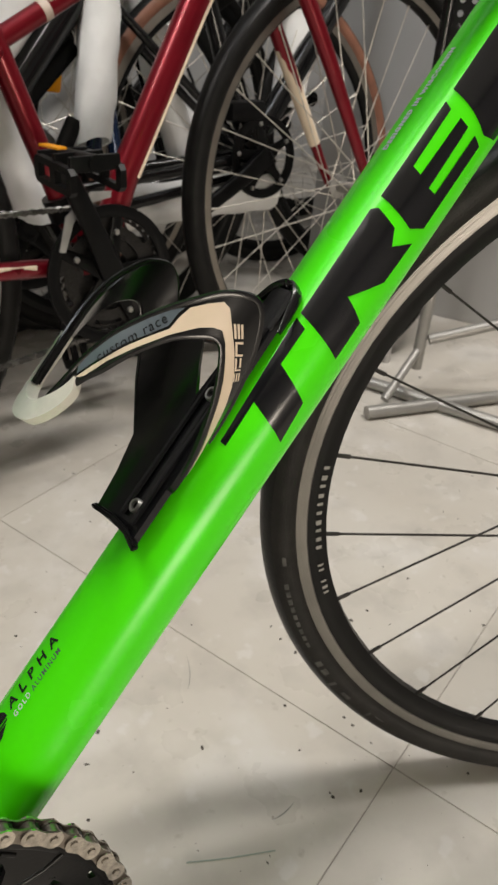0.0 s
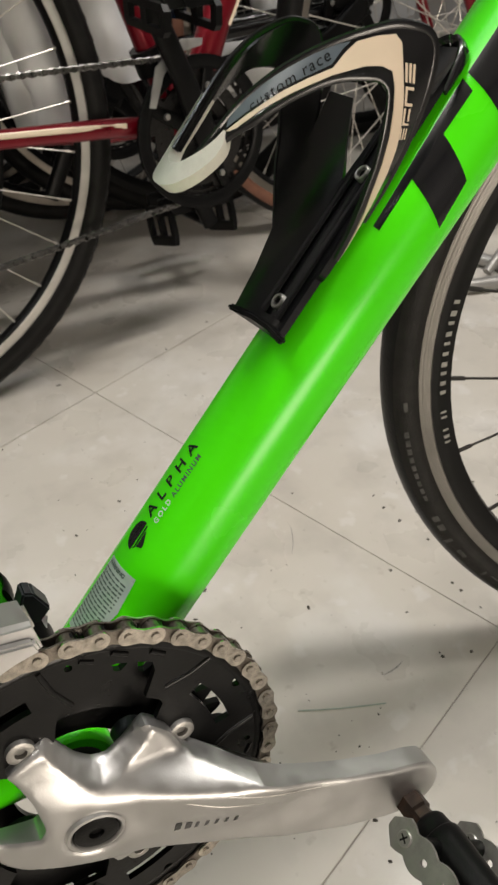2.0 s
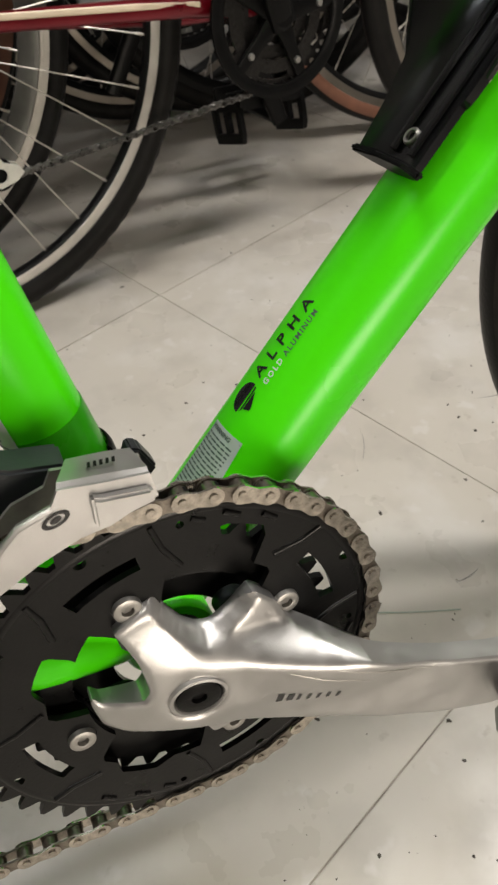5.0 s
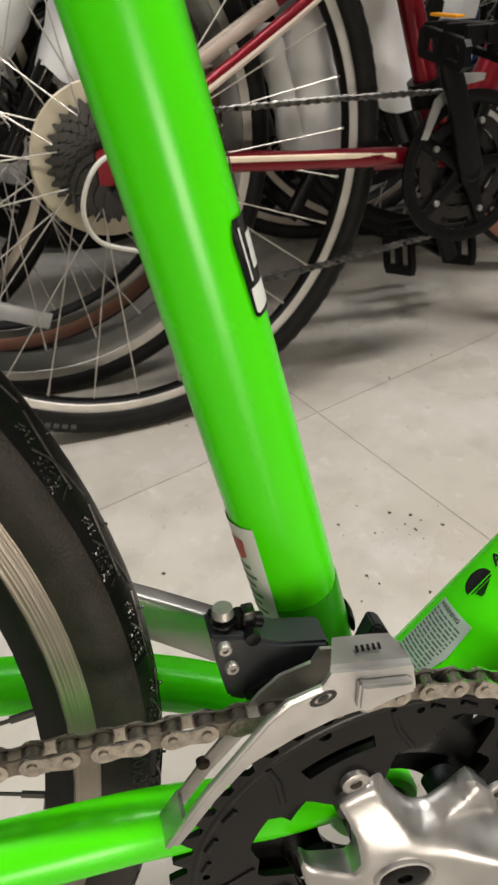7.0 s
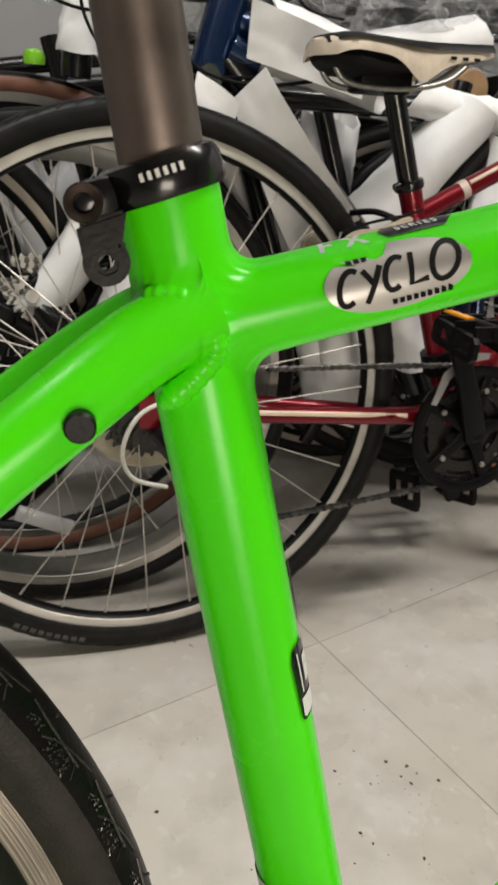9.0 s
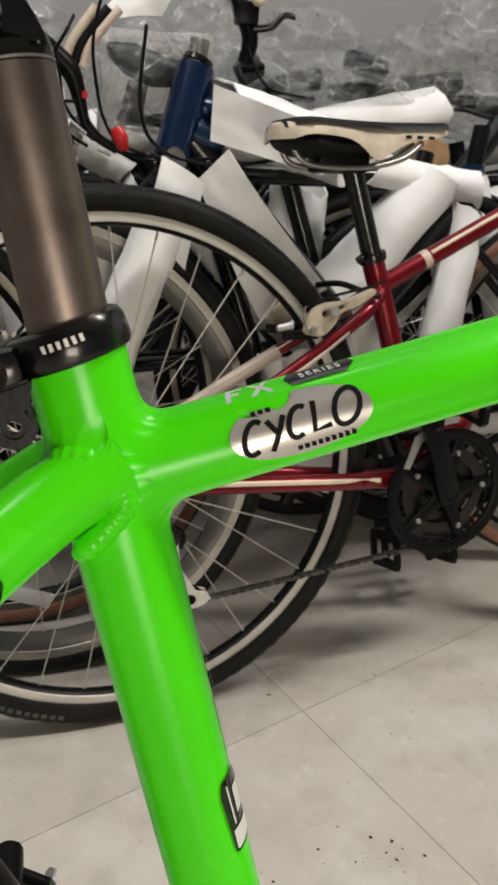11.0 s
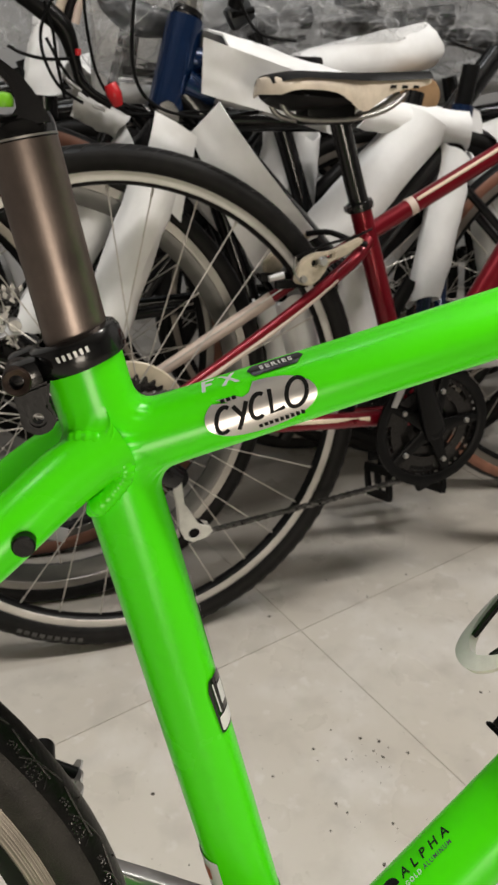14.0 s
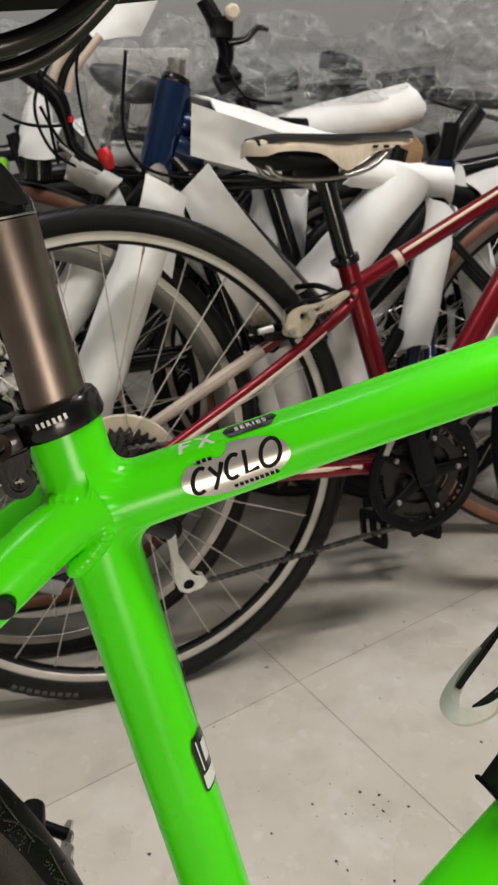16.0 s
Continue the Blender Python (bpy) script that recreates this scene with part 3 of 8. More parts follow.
def decals():
    dt = on_tube(DT0, DTD, DTR, DTR)
    blocks = [
        [(0.2921, 53), (0.2919, 45.5), (0.3171, 47), (0.3084, -10), (0.3306, -4), (0.3394, 46), (0.3600, 45.7), (0.3625, 61)],
        [(0.3655, 60), (0.3575, -8), (0.3790, -7.6), (0.3845, 26), (0.4019, -3), (0.4255, -5), (0.4170, 16), (0.4249, 26), (0.4286, 54), (0.4263, 61)],
        [(0.4344, 59.5), (0.4296, 10), (0.4351, -7), (0.4839, -6.8), (0.4852, 8), (0.4505, 8), (0.4504, 19), (0.4856, 21), (0.4868, 34), (0.4530, 35.4), (0.4545, 48), (0.4876, 48.8), (0.4900, 59)],
        [(0.4971, 60), (0.4935, 29), (0.4891, -2.4), (0.4940, -26), (0.5350, -26), (0.5500, 0), (0.5600, 60)],
    ]
    part("decal", wrapped(arc_polys(blocks, DTR), dt), DECAL_BLACK, bike, "large black block decal on the down tube")
    # small white letters near the top edge
    bm = turned(flat_text("DESIGNED IN WISCONSIN", 0.0042, 1.28, 0.00030), 0, 0.4885, radians(95) * DTR)
    part("small_lettering", wrapped(bm, dt), DECAL_WHITE, bike, "row of small white letters")
    bm = turned(flat_text("ALPHA", 0.0090, 1.75, 0.00018), 0, 0.1468, radians(89.5) * DTR)
    part("alpha_lettering", wrapped(bm, dt), DECAL_BLACK, bike, "small black lettering")
    bm = turned(flat_text("GOLD", 0.0038, 1.45, 0.0001), 0, 0.1326, radians(73.5) * DTR)
    part("gold_lettering", wrapped(bm, dt), DECAL_WHITE, bike, "small white lettering")
    bm = turned(flat_text("ALUMINUM", 0.0038, 1.30, 0.00008), 0, 0.1532, radians(73.5) * DTR)
    part("aluminum_lettering", wrapped(bm, dt), LABEL_INK, bike, "small dark lettering")
    badge = [[(0.1075 + 0.0155 * (0.5 - 0.5 * math.cos(math.pi * k / 10)), radians(83 + 17 * math.sin(math.pi * k / 10)) * DTR) for k in range(11)],
             [(0.1085, radians(80.5) * DTR), (0.1102, radians(79) * DTR), (0.1220, radians(79) * DTR), (0.1222, radians(81) * DTR)],
             [(0.1108, radians(77.5) * DTR), (0.1122, radians(70) * DTR), (0.1140, radians(70) * DTR), (0.1205, radians(77.5) * DTR)]]
    part("badge", wrapped(flat_polys(badge), dt), DECAL_BLACK, bike, "half-round black emblem")
    # warning label
    lab = on_tube(DT0, DTD, DTR, DTR, 0.0004)
    part("warning_label", wrapped(arc_polys([[(0.0982, 104), (0.0988, 54), (0.0800, 50), (0.0560, 60), (0.0560, 104)]], DTR), lab), LABEL_PAPER, bike, "silver-green warning label")
    ink = on_tube(DT0, DTD, DTR, DTR, 0.0006)
    bm = turned(flat_text("WARNING", 0.0030, 1.0, 0.00010), -90, 0.0958, radians(84) * DTR)
    rnd = random.Random(3)
    for k in range(17):
        at, lead = 0.0930 - 0.00205 * k, 102
        while lead > 60:
            word = rnd.uniform(4, 11)
            merge(bm, arc_polys([[(at, lead), (at, max(58, lead - word)), (at - 0.0008, max(58, lead - word)), (at - 0.0008, lead)]], DTR))
            lead -= word + 1.6
    part("warning_print", wrapped(bm, ink), LABEL_INK, bike, "dark printed warning lettering and lines")
    # top tube: torn oval sticker, series badge, pale mark
    tt = on_tube(TT0, TTD, TTW, TTH)
    r = (TTW + TTH) / 2
    oval = []
    for k in range(48):
        a = 2 * math.pi * k / 48
        u, v = -0.0243 + 0.0255 * math.cos(a), radians(11) * r + 0.0125 * math.sin(a)
        oval.append((u, v))
    torn = []
    for u, v in oval:
        if v > radians(30) * r and -0.040 < u < -0.0265:
            v = radians(36 + 5 * math.sin(u * 900)) * r
        torn.append((u, v))
    torn.sort(key=lambda p: math.atan2((p[1] - radians(11) * r) / 0.0125, (p[0] + 0.0243) / 0.0255))
    part("oval_sticker", wrapped(flat_polys([torn]), tt, 0.0025), STICKER, bike, "silver oval shop sticker with a torn edge")
    ink = on_tube(TT0, TTD, TTW, TTH, 0.0005)

    def stroke(points, w):
        b2 = bmesh.new()
        left, right = [], []
        for i, p in enumerate(points):
            q0, q1 = points[max(i - 1, 0)], points[min(i + 1, len(points) - 1)]
            t = Vector((q1[0] - q0[0], q1[1] - q0[1])).normalized()
            left.append(b2.verts.new((p[0] - t.y * w, p[1] + t.x * w, 0)))
            right.append(b2.verts.new((p[0] + t.y * w, p[1] - t.x * w, 0)))
        for i in range(len(points) - 1):
            b2.faces.new((left[i], right[i], right[i + 1], left[i + 1]))
        return b2

    bm = bmesh.new()
    vc = radians(11) * r

    def arc(cu, cv, ru, rv, a0, a1, n=14, lean=0.25):
        pts = []
        for k in range(n + 1):
            a = radians(a0 + (a1 - a0) * k / n)
            pts.append((cu + ru * math.cos(a) + lean * rv * math.sin(a), cv + rv * math.sin(a)))
        return pts
    w = 0.00098
    for pts in (arc(-0.0415, vc - 0.0010, 0.0036, 0.0058, 55, 305), arc(-0.0255, vc + 0.0006, 0.0036, 0.0054, 55, 305), arc(-0.0078, vc + 0.0014, 0.0047, 0.0064, 0, 360, 22),
                [(-0.0362, vc + 0.004), (-0.0335, vc - 0.001)], [(-0.0300, vc + 0.0045), (-0.0362, vc - 0.0075)],
                [(-0.0190, vc + 0.0065), (-0.0206, vc - 0.0042), (-0.0145, vc - 0.0034)]):
        merge(bm, stroke(pts, w))
    for k in range(9):
        u = -0.0275 + 0.00245 * k
        merge(bm, flat_polys([[(u, vc - 0.0082 + 0.00012 * k), (u + 0.0017, vc - 0.0082), (u + 0.0019, vc - 0.0102), (u + 0.0002, vc - 0.0102)]]))
    for k in range(3):
        u = -0.0435 + 0.0026 * k
        merge(bm, flat_polys([[(u + 0.003, vc + 0.0085), (u + 0.0048, vc + 0.0085), (u + 0.0048, vc + 0.0068), (u + 0.003, vc + 0.0068)]]))
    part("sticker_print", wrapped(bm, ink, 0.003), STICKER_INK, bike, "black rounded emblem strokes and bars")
    part("series_badge", wrapped(arc_polys([[(-0.0245, 78), (-0.0215, 92), (0.0005, 90), (0.0020, 78), (-0.0025, 62), (-0.0225, 62)]], r), ink, 0.0025), DECAL_BLACK, bike, "black six-sided badge")
    bm = turned(flat_text("SERIES", 0.0042, 1.35, 0.00012), 0, -0.0112, radians(76) * r)
    part("series_lettering", wrapped(bm, on_tube(TT0, TTD, TTW, TTH, 0.0007), 0.003), DECAL_WHITE, bike, "small white lettering")
    part("white_mark", wrapped(arc_polys([[(-0.0465, 62), (-0.0448, 62), (-0.0430, 92), (-0.0447, 92)], [(-0.0431, 92), (-0.0390, 92), (-0.0392, 86), (-0.0434, 86)], [(-0.0441, 79), (-0.0408, 79), (-0.0411, 73), (-0.0445, 73)], [(-0.0375, 92), (-0.0355, 92), (-0.029, 62), (-0.031, 62)], [(-0.029, 92), (-0.031, 92), (-0.0375, 62), (-0.0355, 62)]], r), tt, 0.0025), DECAL_WHITE, bike, "worn white marks")
    # seat tube: size label at the front, paper label at the back
    st = on_tube(ST0, STD, STR + 0.0004, STR + 0.0004)
    st2 = on_tube(ST0, STD, STR + 0.0004, STR + 0.0004, 0.0006)
    st3 = on_tube(ST0, STD, STR + 0.0004, STR + 0.0004, 0.0008)
    part("size_label", wrapped(arc_polys([[(0.2465, -46), (0.2480, -40), (0.2740, -36), (0.2800, -42), (0.2800, -78), (0.2740, -84), (0.2480, -84), (0.2465, -78)]], STR), st, 0.002), DECAL_BLACK, bike, "black and white size label")
    part("size_label_print", wrapped(arc_polys([[(0.2480, -47), (0.2490, -43), (0.2570, -43), (0.2570, -80), (0.2490, -80)], [(0.2590, -48), (0.2770, -46), (0.2770, -49), (0.2590, -51)], [(0.2620, -58), (0.2740, -58), (0.2740, -76), (0.2620, -76)]], STR), st2, 0.002), DECAL_WHITE, bike, "white fields of the size label")
    part("edge_stripe", wrapped(arc_polys([[(0.2825, -84), (0.3100, -83), (0.3100, -97), (0.2825, -97)]], STR), st, 0.002), DECAL_BLACK, bike, "black stripe above the size label")
    part("edge_mark", wrapped(arc_polys([[(0.3125, -84), (0.3200, -81), (0.3340, -80), (0.3340, -83), (0.3210, -84), (0.3140, -88)]], STR), st, 0.002), DECAL_WHITE, bike, "white mark above the stripe")
    part("paper_label", wrapped(arc_polys([[(0.1650, 37), (0.1650, 140), (0.1130, 140), (0.1130, 62), (0.1160, 40), (0.1190, 39)]], 0.0186), on_tube(ST0, STD, 0.0184, 0.0184, 0.0003), 0.003), DECAL_WHITE, bike, "white paper label with red print")
    lines = [[(0.158, 58), (0.158, 84), (0.149, 84), (0.146, 74), (0.149, 60)]]
    part("paper_print", wrapped(arc_polys(lines, 0.0186), on_tube(ST0, STD, 0.0184, 0.0184, 0.0006), 0.003), RED_PLASTIC, bike, "red printed mark")
    lines = [[(q, 60 - k % 2 * 6), (q, 92), (q - 0.0016, 92), (q - 0.0016, 60 - k % 2 * 6)] for k, q in enumerate((0.1435, 0.1385, 0.1335, 0.128, 0.1235, 0.119))]
    part("label_lines", wrapped(arc_polys(lines, 0.0186), on_tube(ST0, STD, 0.0184, 0.0184, 0.0006), 0.003), LABEL_INK, bike, "dark printed lines")


decals()


# ---- wheels ----
def wheel(parent, m, radius, section, spokes, track_mat, body_mat, spoke_mat, deep, label, side_mat=None, tread_mat=None, hub_mat=None, rim_width=0.011, band=0.0125, phase=0.0):
    """Wheel about the Y axis: rim with hub, tyre with side walls, brake tracks and spokes under it."""
    rb = radius - 2 * section + 0.006
    prof = [(rb, -rim_width), (rb - 0.014, -rim_width), (rb - 0.014 - deep * 0.5, -rim_width * 0.8), (rb - 0.014 - deep, -0.004), (rb - 0.014 - deep, 0.004), (rb - 0.014 - deep * 0.5, rim_width * 0.8), (rb - 0.014, rim_width), (rb, rim_width)]
    bm = lathe(bmesh.new(), prof, 96, closed=True)
    rim = part("wheel", bm, body_mat, parent, label, m)
    ty = bmesh.new()
    mid = radius - section
    prof = []
    for k in range(17):
        a = radians(-58 + 116 * k / 16)
        prof.append((mid + section * 1.0 * math.cos(a), section * math.sin(a)))
    lathe(ty, prof, 128)
    tread = part("tyre", ty, tread_mat or RUBBER, rim)
    for s in (-1, 1):
        prof = []
        for k in range(8):
            a = radians(57 + 83 * k / 7)
            prof.append((mid + section * 0.995 * math.cos(a), s * section * 0.995 * math.sin(a)))
        part("sidewall", lathe(bmesh.new(), prof, 128), side_mat or SIDEWALL, tread)
        prof = [(rb + 0.0005, s * (rim_width + 0.0006)), (rb - 0.004, s * (rim_width + 0.0010)), (rb - band, s * (rim_width + 0.0008)), (rb - band - 0.001, s * rim_width * 0.98)]
        part("brake_track", lathe(bmesh.new(), prof, 96), track_mat, rim)
    hub = lathe(bmesh.new(), [(0, -0.05), (0.006, -0.05), (0.006, -0.036), (0.021, -0.034), (0.021, -0.030), (0.011, -0.026), (0.010, 0.026), (0.021, 0.030), (0.021, 0.034), (0.006, 0.036), (0.006, 0.05), (0, 0.05)], 32)
    part("hub", hub, hub_mat or ALLOY_DULL, rim)
    inner = rb - 0.014 - deep + 0.002
    kinds = []
    for s in (-1, 1):
        for w in (-1, 1):
            b2 = bmesh.new()
            h = Vector((0.019 * math.cos(w * 1.25), s * 0.032, 0.019 * math.sin(w * 1.25)))
            e = Vector((inner, s * 0.001, 0))
            sweep(b2, [h, e], 0.0010, n=6, ref=(0, 1, 0))
            sweep(b2, [e + (h - e).normalized() * 0.013, e], 0.0018, n=6)
            kinds.append(mesh_of("spoke", b2, spoke_mat))
    for k in range(spokes):
        part("spoke", kinds[k % 4], None, rim, "", pose(0, 0, 0, 0, phase - 360 * k / spokes, 0))
    return rim


rear = wheel(bike, pose(-0.443, 0.003, 0.0705), 0.352, 0.0172, 32, RIM_BRAKE, RIM_BLACK, DARK_SPOKE, 0.012, "rear wheel with a worn black tyre", side_mat=GREY_SIDEWALL)
front_world = Matrix.Translation((0.6005, 0.061, 0.3425)) @ pose(0, 0, 0, 0, 0, -28.9) @ pose(0, 0, 0, -2.5, 0, 0)
front = wheel(bike, GB.inverted() @ front_world, 0.343, 0.0165, 24, RIM_FRONT, RIM_BLACK, DARK_SPOKE, 0.013, "front wheel turned to the side, black tyre", side_mat=FRONT_SIDEWALL, band=0.0095, phase=7.4)
FL = GB.inverted() @ front_world


def tread_marks():
    mid, sec = 0.352 - 0.0172, 0.01725

    def at(th, ph):
        r = mid + sec * math.cos(radians(ph))
        return Vector((r * math.cos(radians(th)), sec * math.sin(radians(ph)), r * math.sin(radians(th))))
    bm = bmesh.new()
    for line in ([(-4.2, -16), (-2.6, -22), (-0.6, -31), (0.8, -44)], [(2.6, -18), (1.2, -24), (-1.0, -29), (-2.9, -31)], [(-3.0, -50), (-2.6, -36), (-2.5, -30)]):
        sweep(bm, smooth_path([at(*p) for p in line], 4), 0.00055, n=5)
    rnd = random.Random(5)
    for i in range(7):
        for j in range(6):
            th, ph = -2.3 + 0.36 * i + 0.05 * j, -57 + 4.4 * j + 0.7 * i
            if j > 3 and i > 4:
                continue
            th, ph = th + rnd.uniform(-0.16, 0.16), ph + rnd.uniform(-2.2, 2.2)
            sweep(bm, [at(th, ph), at(th + rnd.uniform(0.05, 0.24), ph + rnd.uniform(-2.5, 2.5))], 0.00042, n=5)
    for i in range(4):
        for j in range(3):
            th, ph = 1.2 + 0.34 * i + rnd.uniform(-0.15, 0.15), -42 + 4 * j + rnd.uniform(-2, 2)
            sweep(bm, [at(th, ph), at(th + rnd.uniform(0.05, 0.22), ph + rnd.uniform(-2, 2))], 0.00042, n=5)
    sweep(bm, [at(0.5, -9), at(0.5, -9) * 1.004], 0.0007, n=5)
    me = mesh_of("tread_mark", bm, TREAD)
    for k in range(49):
        part("tread_mark", me, None, rear, "", pose(0, 0, 0, 0, -360 * k / 49, 0))


tread_marks()


def size_print():
    mid, sec = 0.352 - 0.0172, 0.01725

    def at(u, v):
        ph = radians(-75 + v / sec * 57.3)
        r = mid + sec * math.cos(ph)
        th = -5.4 - u / 0.33 * 57.3
        return Vector((r * math.cos(radians(th)), sec * math.sin(ph) - 0.0001, r * math.sin(radians(th))))
    part("size_print", wrapped(flat_text("700x32", 0.0105, 1.05), at, 0.002), SCUFF, rear, "faint moulded tyre size")


size_print()


def fork():
    top = Vector((0.463, -0.003, 0.415))
    for s in (-1, 1):
        end = FL @ Vector((0, s * 0.048, 0))
        mid = top.lerp(end, 0.25) + (FL.to_3x3() @ Vector((0, s * 0.036, 0)))
        part("fork_blade", curved([top, mid, end], [0.013, 0.013, 0.008], n=16), GREEN, bike)


fork()


def wheel_marks():
    # plain pale bars where the rim and the tyre carry a maker's name
    rnd = random.Random(8)
    for a0, a1, n in ((173.5, 190.0, 10), (192.2, 194.2, 2), (195.6, 199.2, 3)):
        for k in range(n):
            w = (a1 - a0) / n
            a, b = a0 + w * (k + 0.12), a0 + w * (k + 0.12 + rnd.uniform(0.30, 0.52))
            bm = bmesh.new()
            rows = [[(*polar(r, a + (b - a) * i / 3), y) for i in range(4)] for r, y in ((0.2986, -0.01052), (0.2962, -0.0100), (0.2940, -0.0091))]
            rows = [[bm.verts.new((x, y, z)) for x, z, y in row] for row in rows]
            for p, q in zip(rows, rows[1:]):
                for i in range(3):
                    bm.faces.new((p[i], p[i + 1], q[i + 1], q[i]))
            part("rim_mark", bm, FADED, front)
    mid, sec = 0.343 - 0.0165, 0.01655
    for a0, a1, lo, hi in [(189, 190.6, 97, 86)] + [(194 + 1.55 * k, 195.05 + 1.55 * k, 93 - 0.4 * k, 80) for k in range(9)] + [(211, 212.2, 92, 72), (213, 214.4, 92, 72), (216.5, 217.2, 88, 60), (219.5, 221.5, 86, 72), (226.5, 227.0, 90, 66), (228, 230, 92, 88)]:
        bm = bmesh.new()
        rows = []
        for ph in (lo, (lo + hi) / 2, hi):
            row = []
            for i in range(5):
                r = mid + sec * math.cos(radians(ph))
                x, z = polar(r, a0 + (a1 - a0) * i / 4)
                row.append(bm.verts.new((x, -sec * math.sin(radians(ph)) - 0.0001, z)))
            rows.append(row)
        for p, q in zip(rows, rows[1:]):
            for i in range(4):
                bm.faces.new((p[i], p[i + 1], q[i + 1], q[i]))
        part("tyre_mark", bm, SCUFF, front)


wheel_marks()


# ---- crankset, chain, derailleur ----
RINGY = -0.0515


def toothed(pitch_r, teeth, inner, holes, y0, y1, tabs=(), tab_r=0.045, tab_half=15, windows=()):
    outer = []
    for k in range(teeth):
        a = 360 * k / teeth
        d = 360 / teeth
        for f, r in ((-0.5, pitch_r - 0.0035), (-0.36, pitch_r - 0.0034), (-0.2, pitch_r + 0.0008), (-0.07, pitch_r + 0.0036), (0.07, pitch_r + 0.0036), (0.2, pitch_r + 0.0008), (0.36, pitch_r - 0.0034)):
            outer.append(polar(r, a + f * d))
    inside = []
    for k in range(144):
        a = 2.5 * k
        r = inner
        for t in tabs:
            off = abs((a - t + 180) % 360 - 180)
            if off < tab_half:
                r = min(r, tab_r)
            elif off < tab_half + 6:
                r = min(r, tab_r + (inner - tab_r) * (off - tab_half) / 6)
        for w0, w1, wr in windows:
            into = (a - w0) % 360
            if into < w1 - w0:
                r = inner + (wr - inner) * min(1.0, into / 2.6, (w1 - w0 - into) / 7)
        inside.append(polar(r, a))
    return plate(outer, [inside, *holes], y0, y1)


BOLTS = (22, 111, 200, 291)


def arc_slot(r0, r1, a0, a1, n=8):
    return [polar(r1, a0 + (a1 - a0) * k / n) for k in range(n + 1)] + [polar(r0, a1 + (a0 - a1) * k / n) for k in range(n + 1)]


def inside_distance(x, z, loop):
    """Whether (x, z) lies in the loop, and its distance to each side."""
    inside, far = False, []
    for (ax, az), (bx, bz) in zip(loop, loop[1:] + loop[:1]):
        if (az > z) != (bz > z) and x < ax + (bx - ax) * (z - az) / (bz - az):
            inside = not inside
        dx, dz = bx - ax, bz - az
        k = min(1.0, max(0.0, ((x - ax) * dx + (z - az) * dz) / (dx * dx + dz * dz + 1e-12)))
        far.append(math.hypot(x - ax - k * dx, z - az - k * dz))
    return inside, far


def eased(k):
    k = min(1.0, max(0.0, k))
    return k * k * (3 - 2 * k)


def crank_depth(x, z=-0.05):
    """Depth of the forging: the long arm kicks outwards, the spider arms lie back on the ring."""
    away = 0.965 * z + 0.263 * x
    spider = -0.0615 + 0.0050 * min(1.0, math.hypot(x, z) / 0.045)
    k = eased((away - 0.0150) / 0.0145) * eased((0.088 - x) / 0.030)
    return arm_depth(x) * (1 - k) + max(spider, arm_depth(x)) * k


def arm_depth(x):
    line = ((-0.060, -0.0545), (-0.045, -0.0555), (-0.020, -0.0590), (0.0, -0.0615), (0.020, -0.0645), (0.050, -0.0735), (0.085, -0.0830), (0.120, -0.0895), (0.145, -0.0925), (0.180, -0.0930))
    for (xa, ya), (xb, yb) in zip(line, line[1:]):
        if x <= xb:
            return ya + (yb - ya) * max(0.0, (x - xa) / (xb - xa))
    return line[-1][1]


def crank_front(x, z):
    """Front face of the forging, thickest round the axle."""
    back = eased((0.965 * z + 0.263 * x - 0.0150) / 0.0145) * eased(x / 0.012)
    middle = eased((0.048 - math.hypot(min(x, 0.0), z - 0.25 * max(x, 0.0))) / 0.030)
    return crank_depth(x, z) - 0.0030 - 0.0050 * (1 - 0.7 * back) * middle


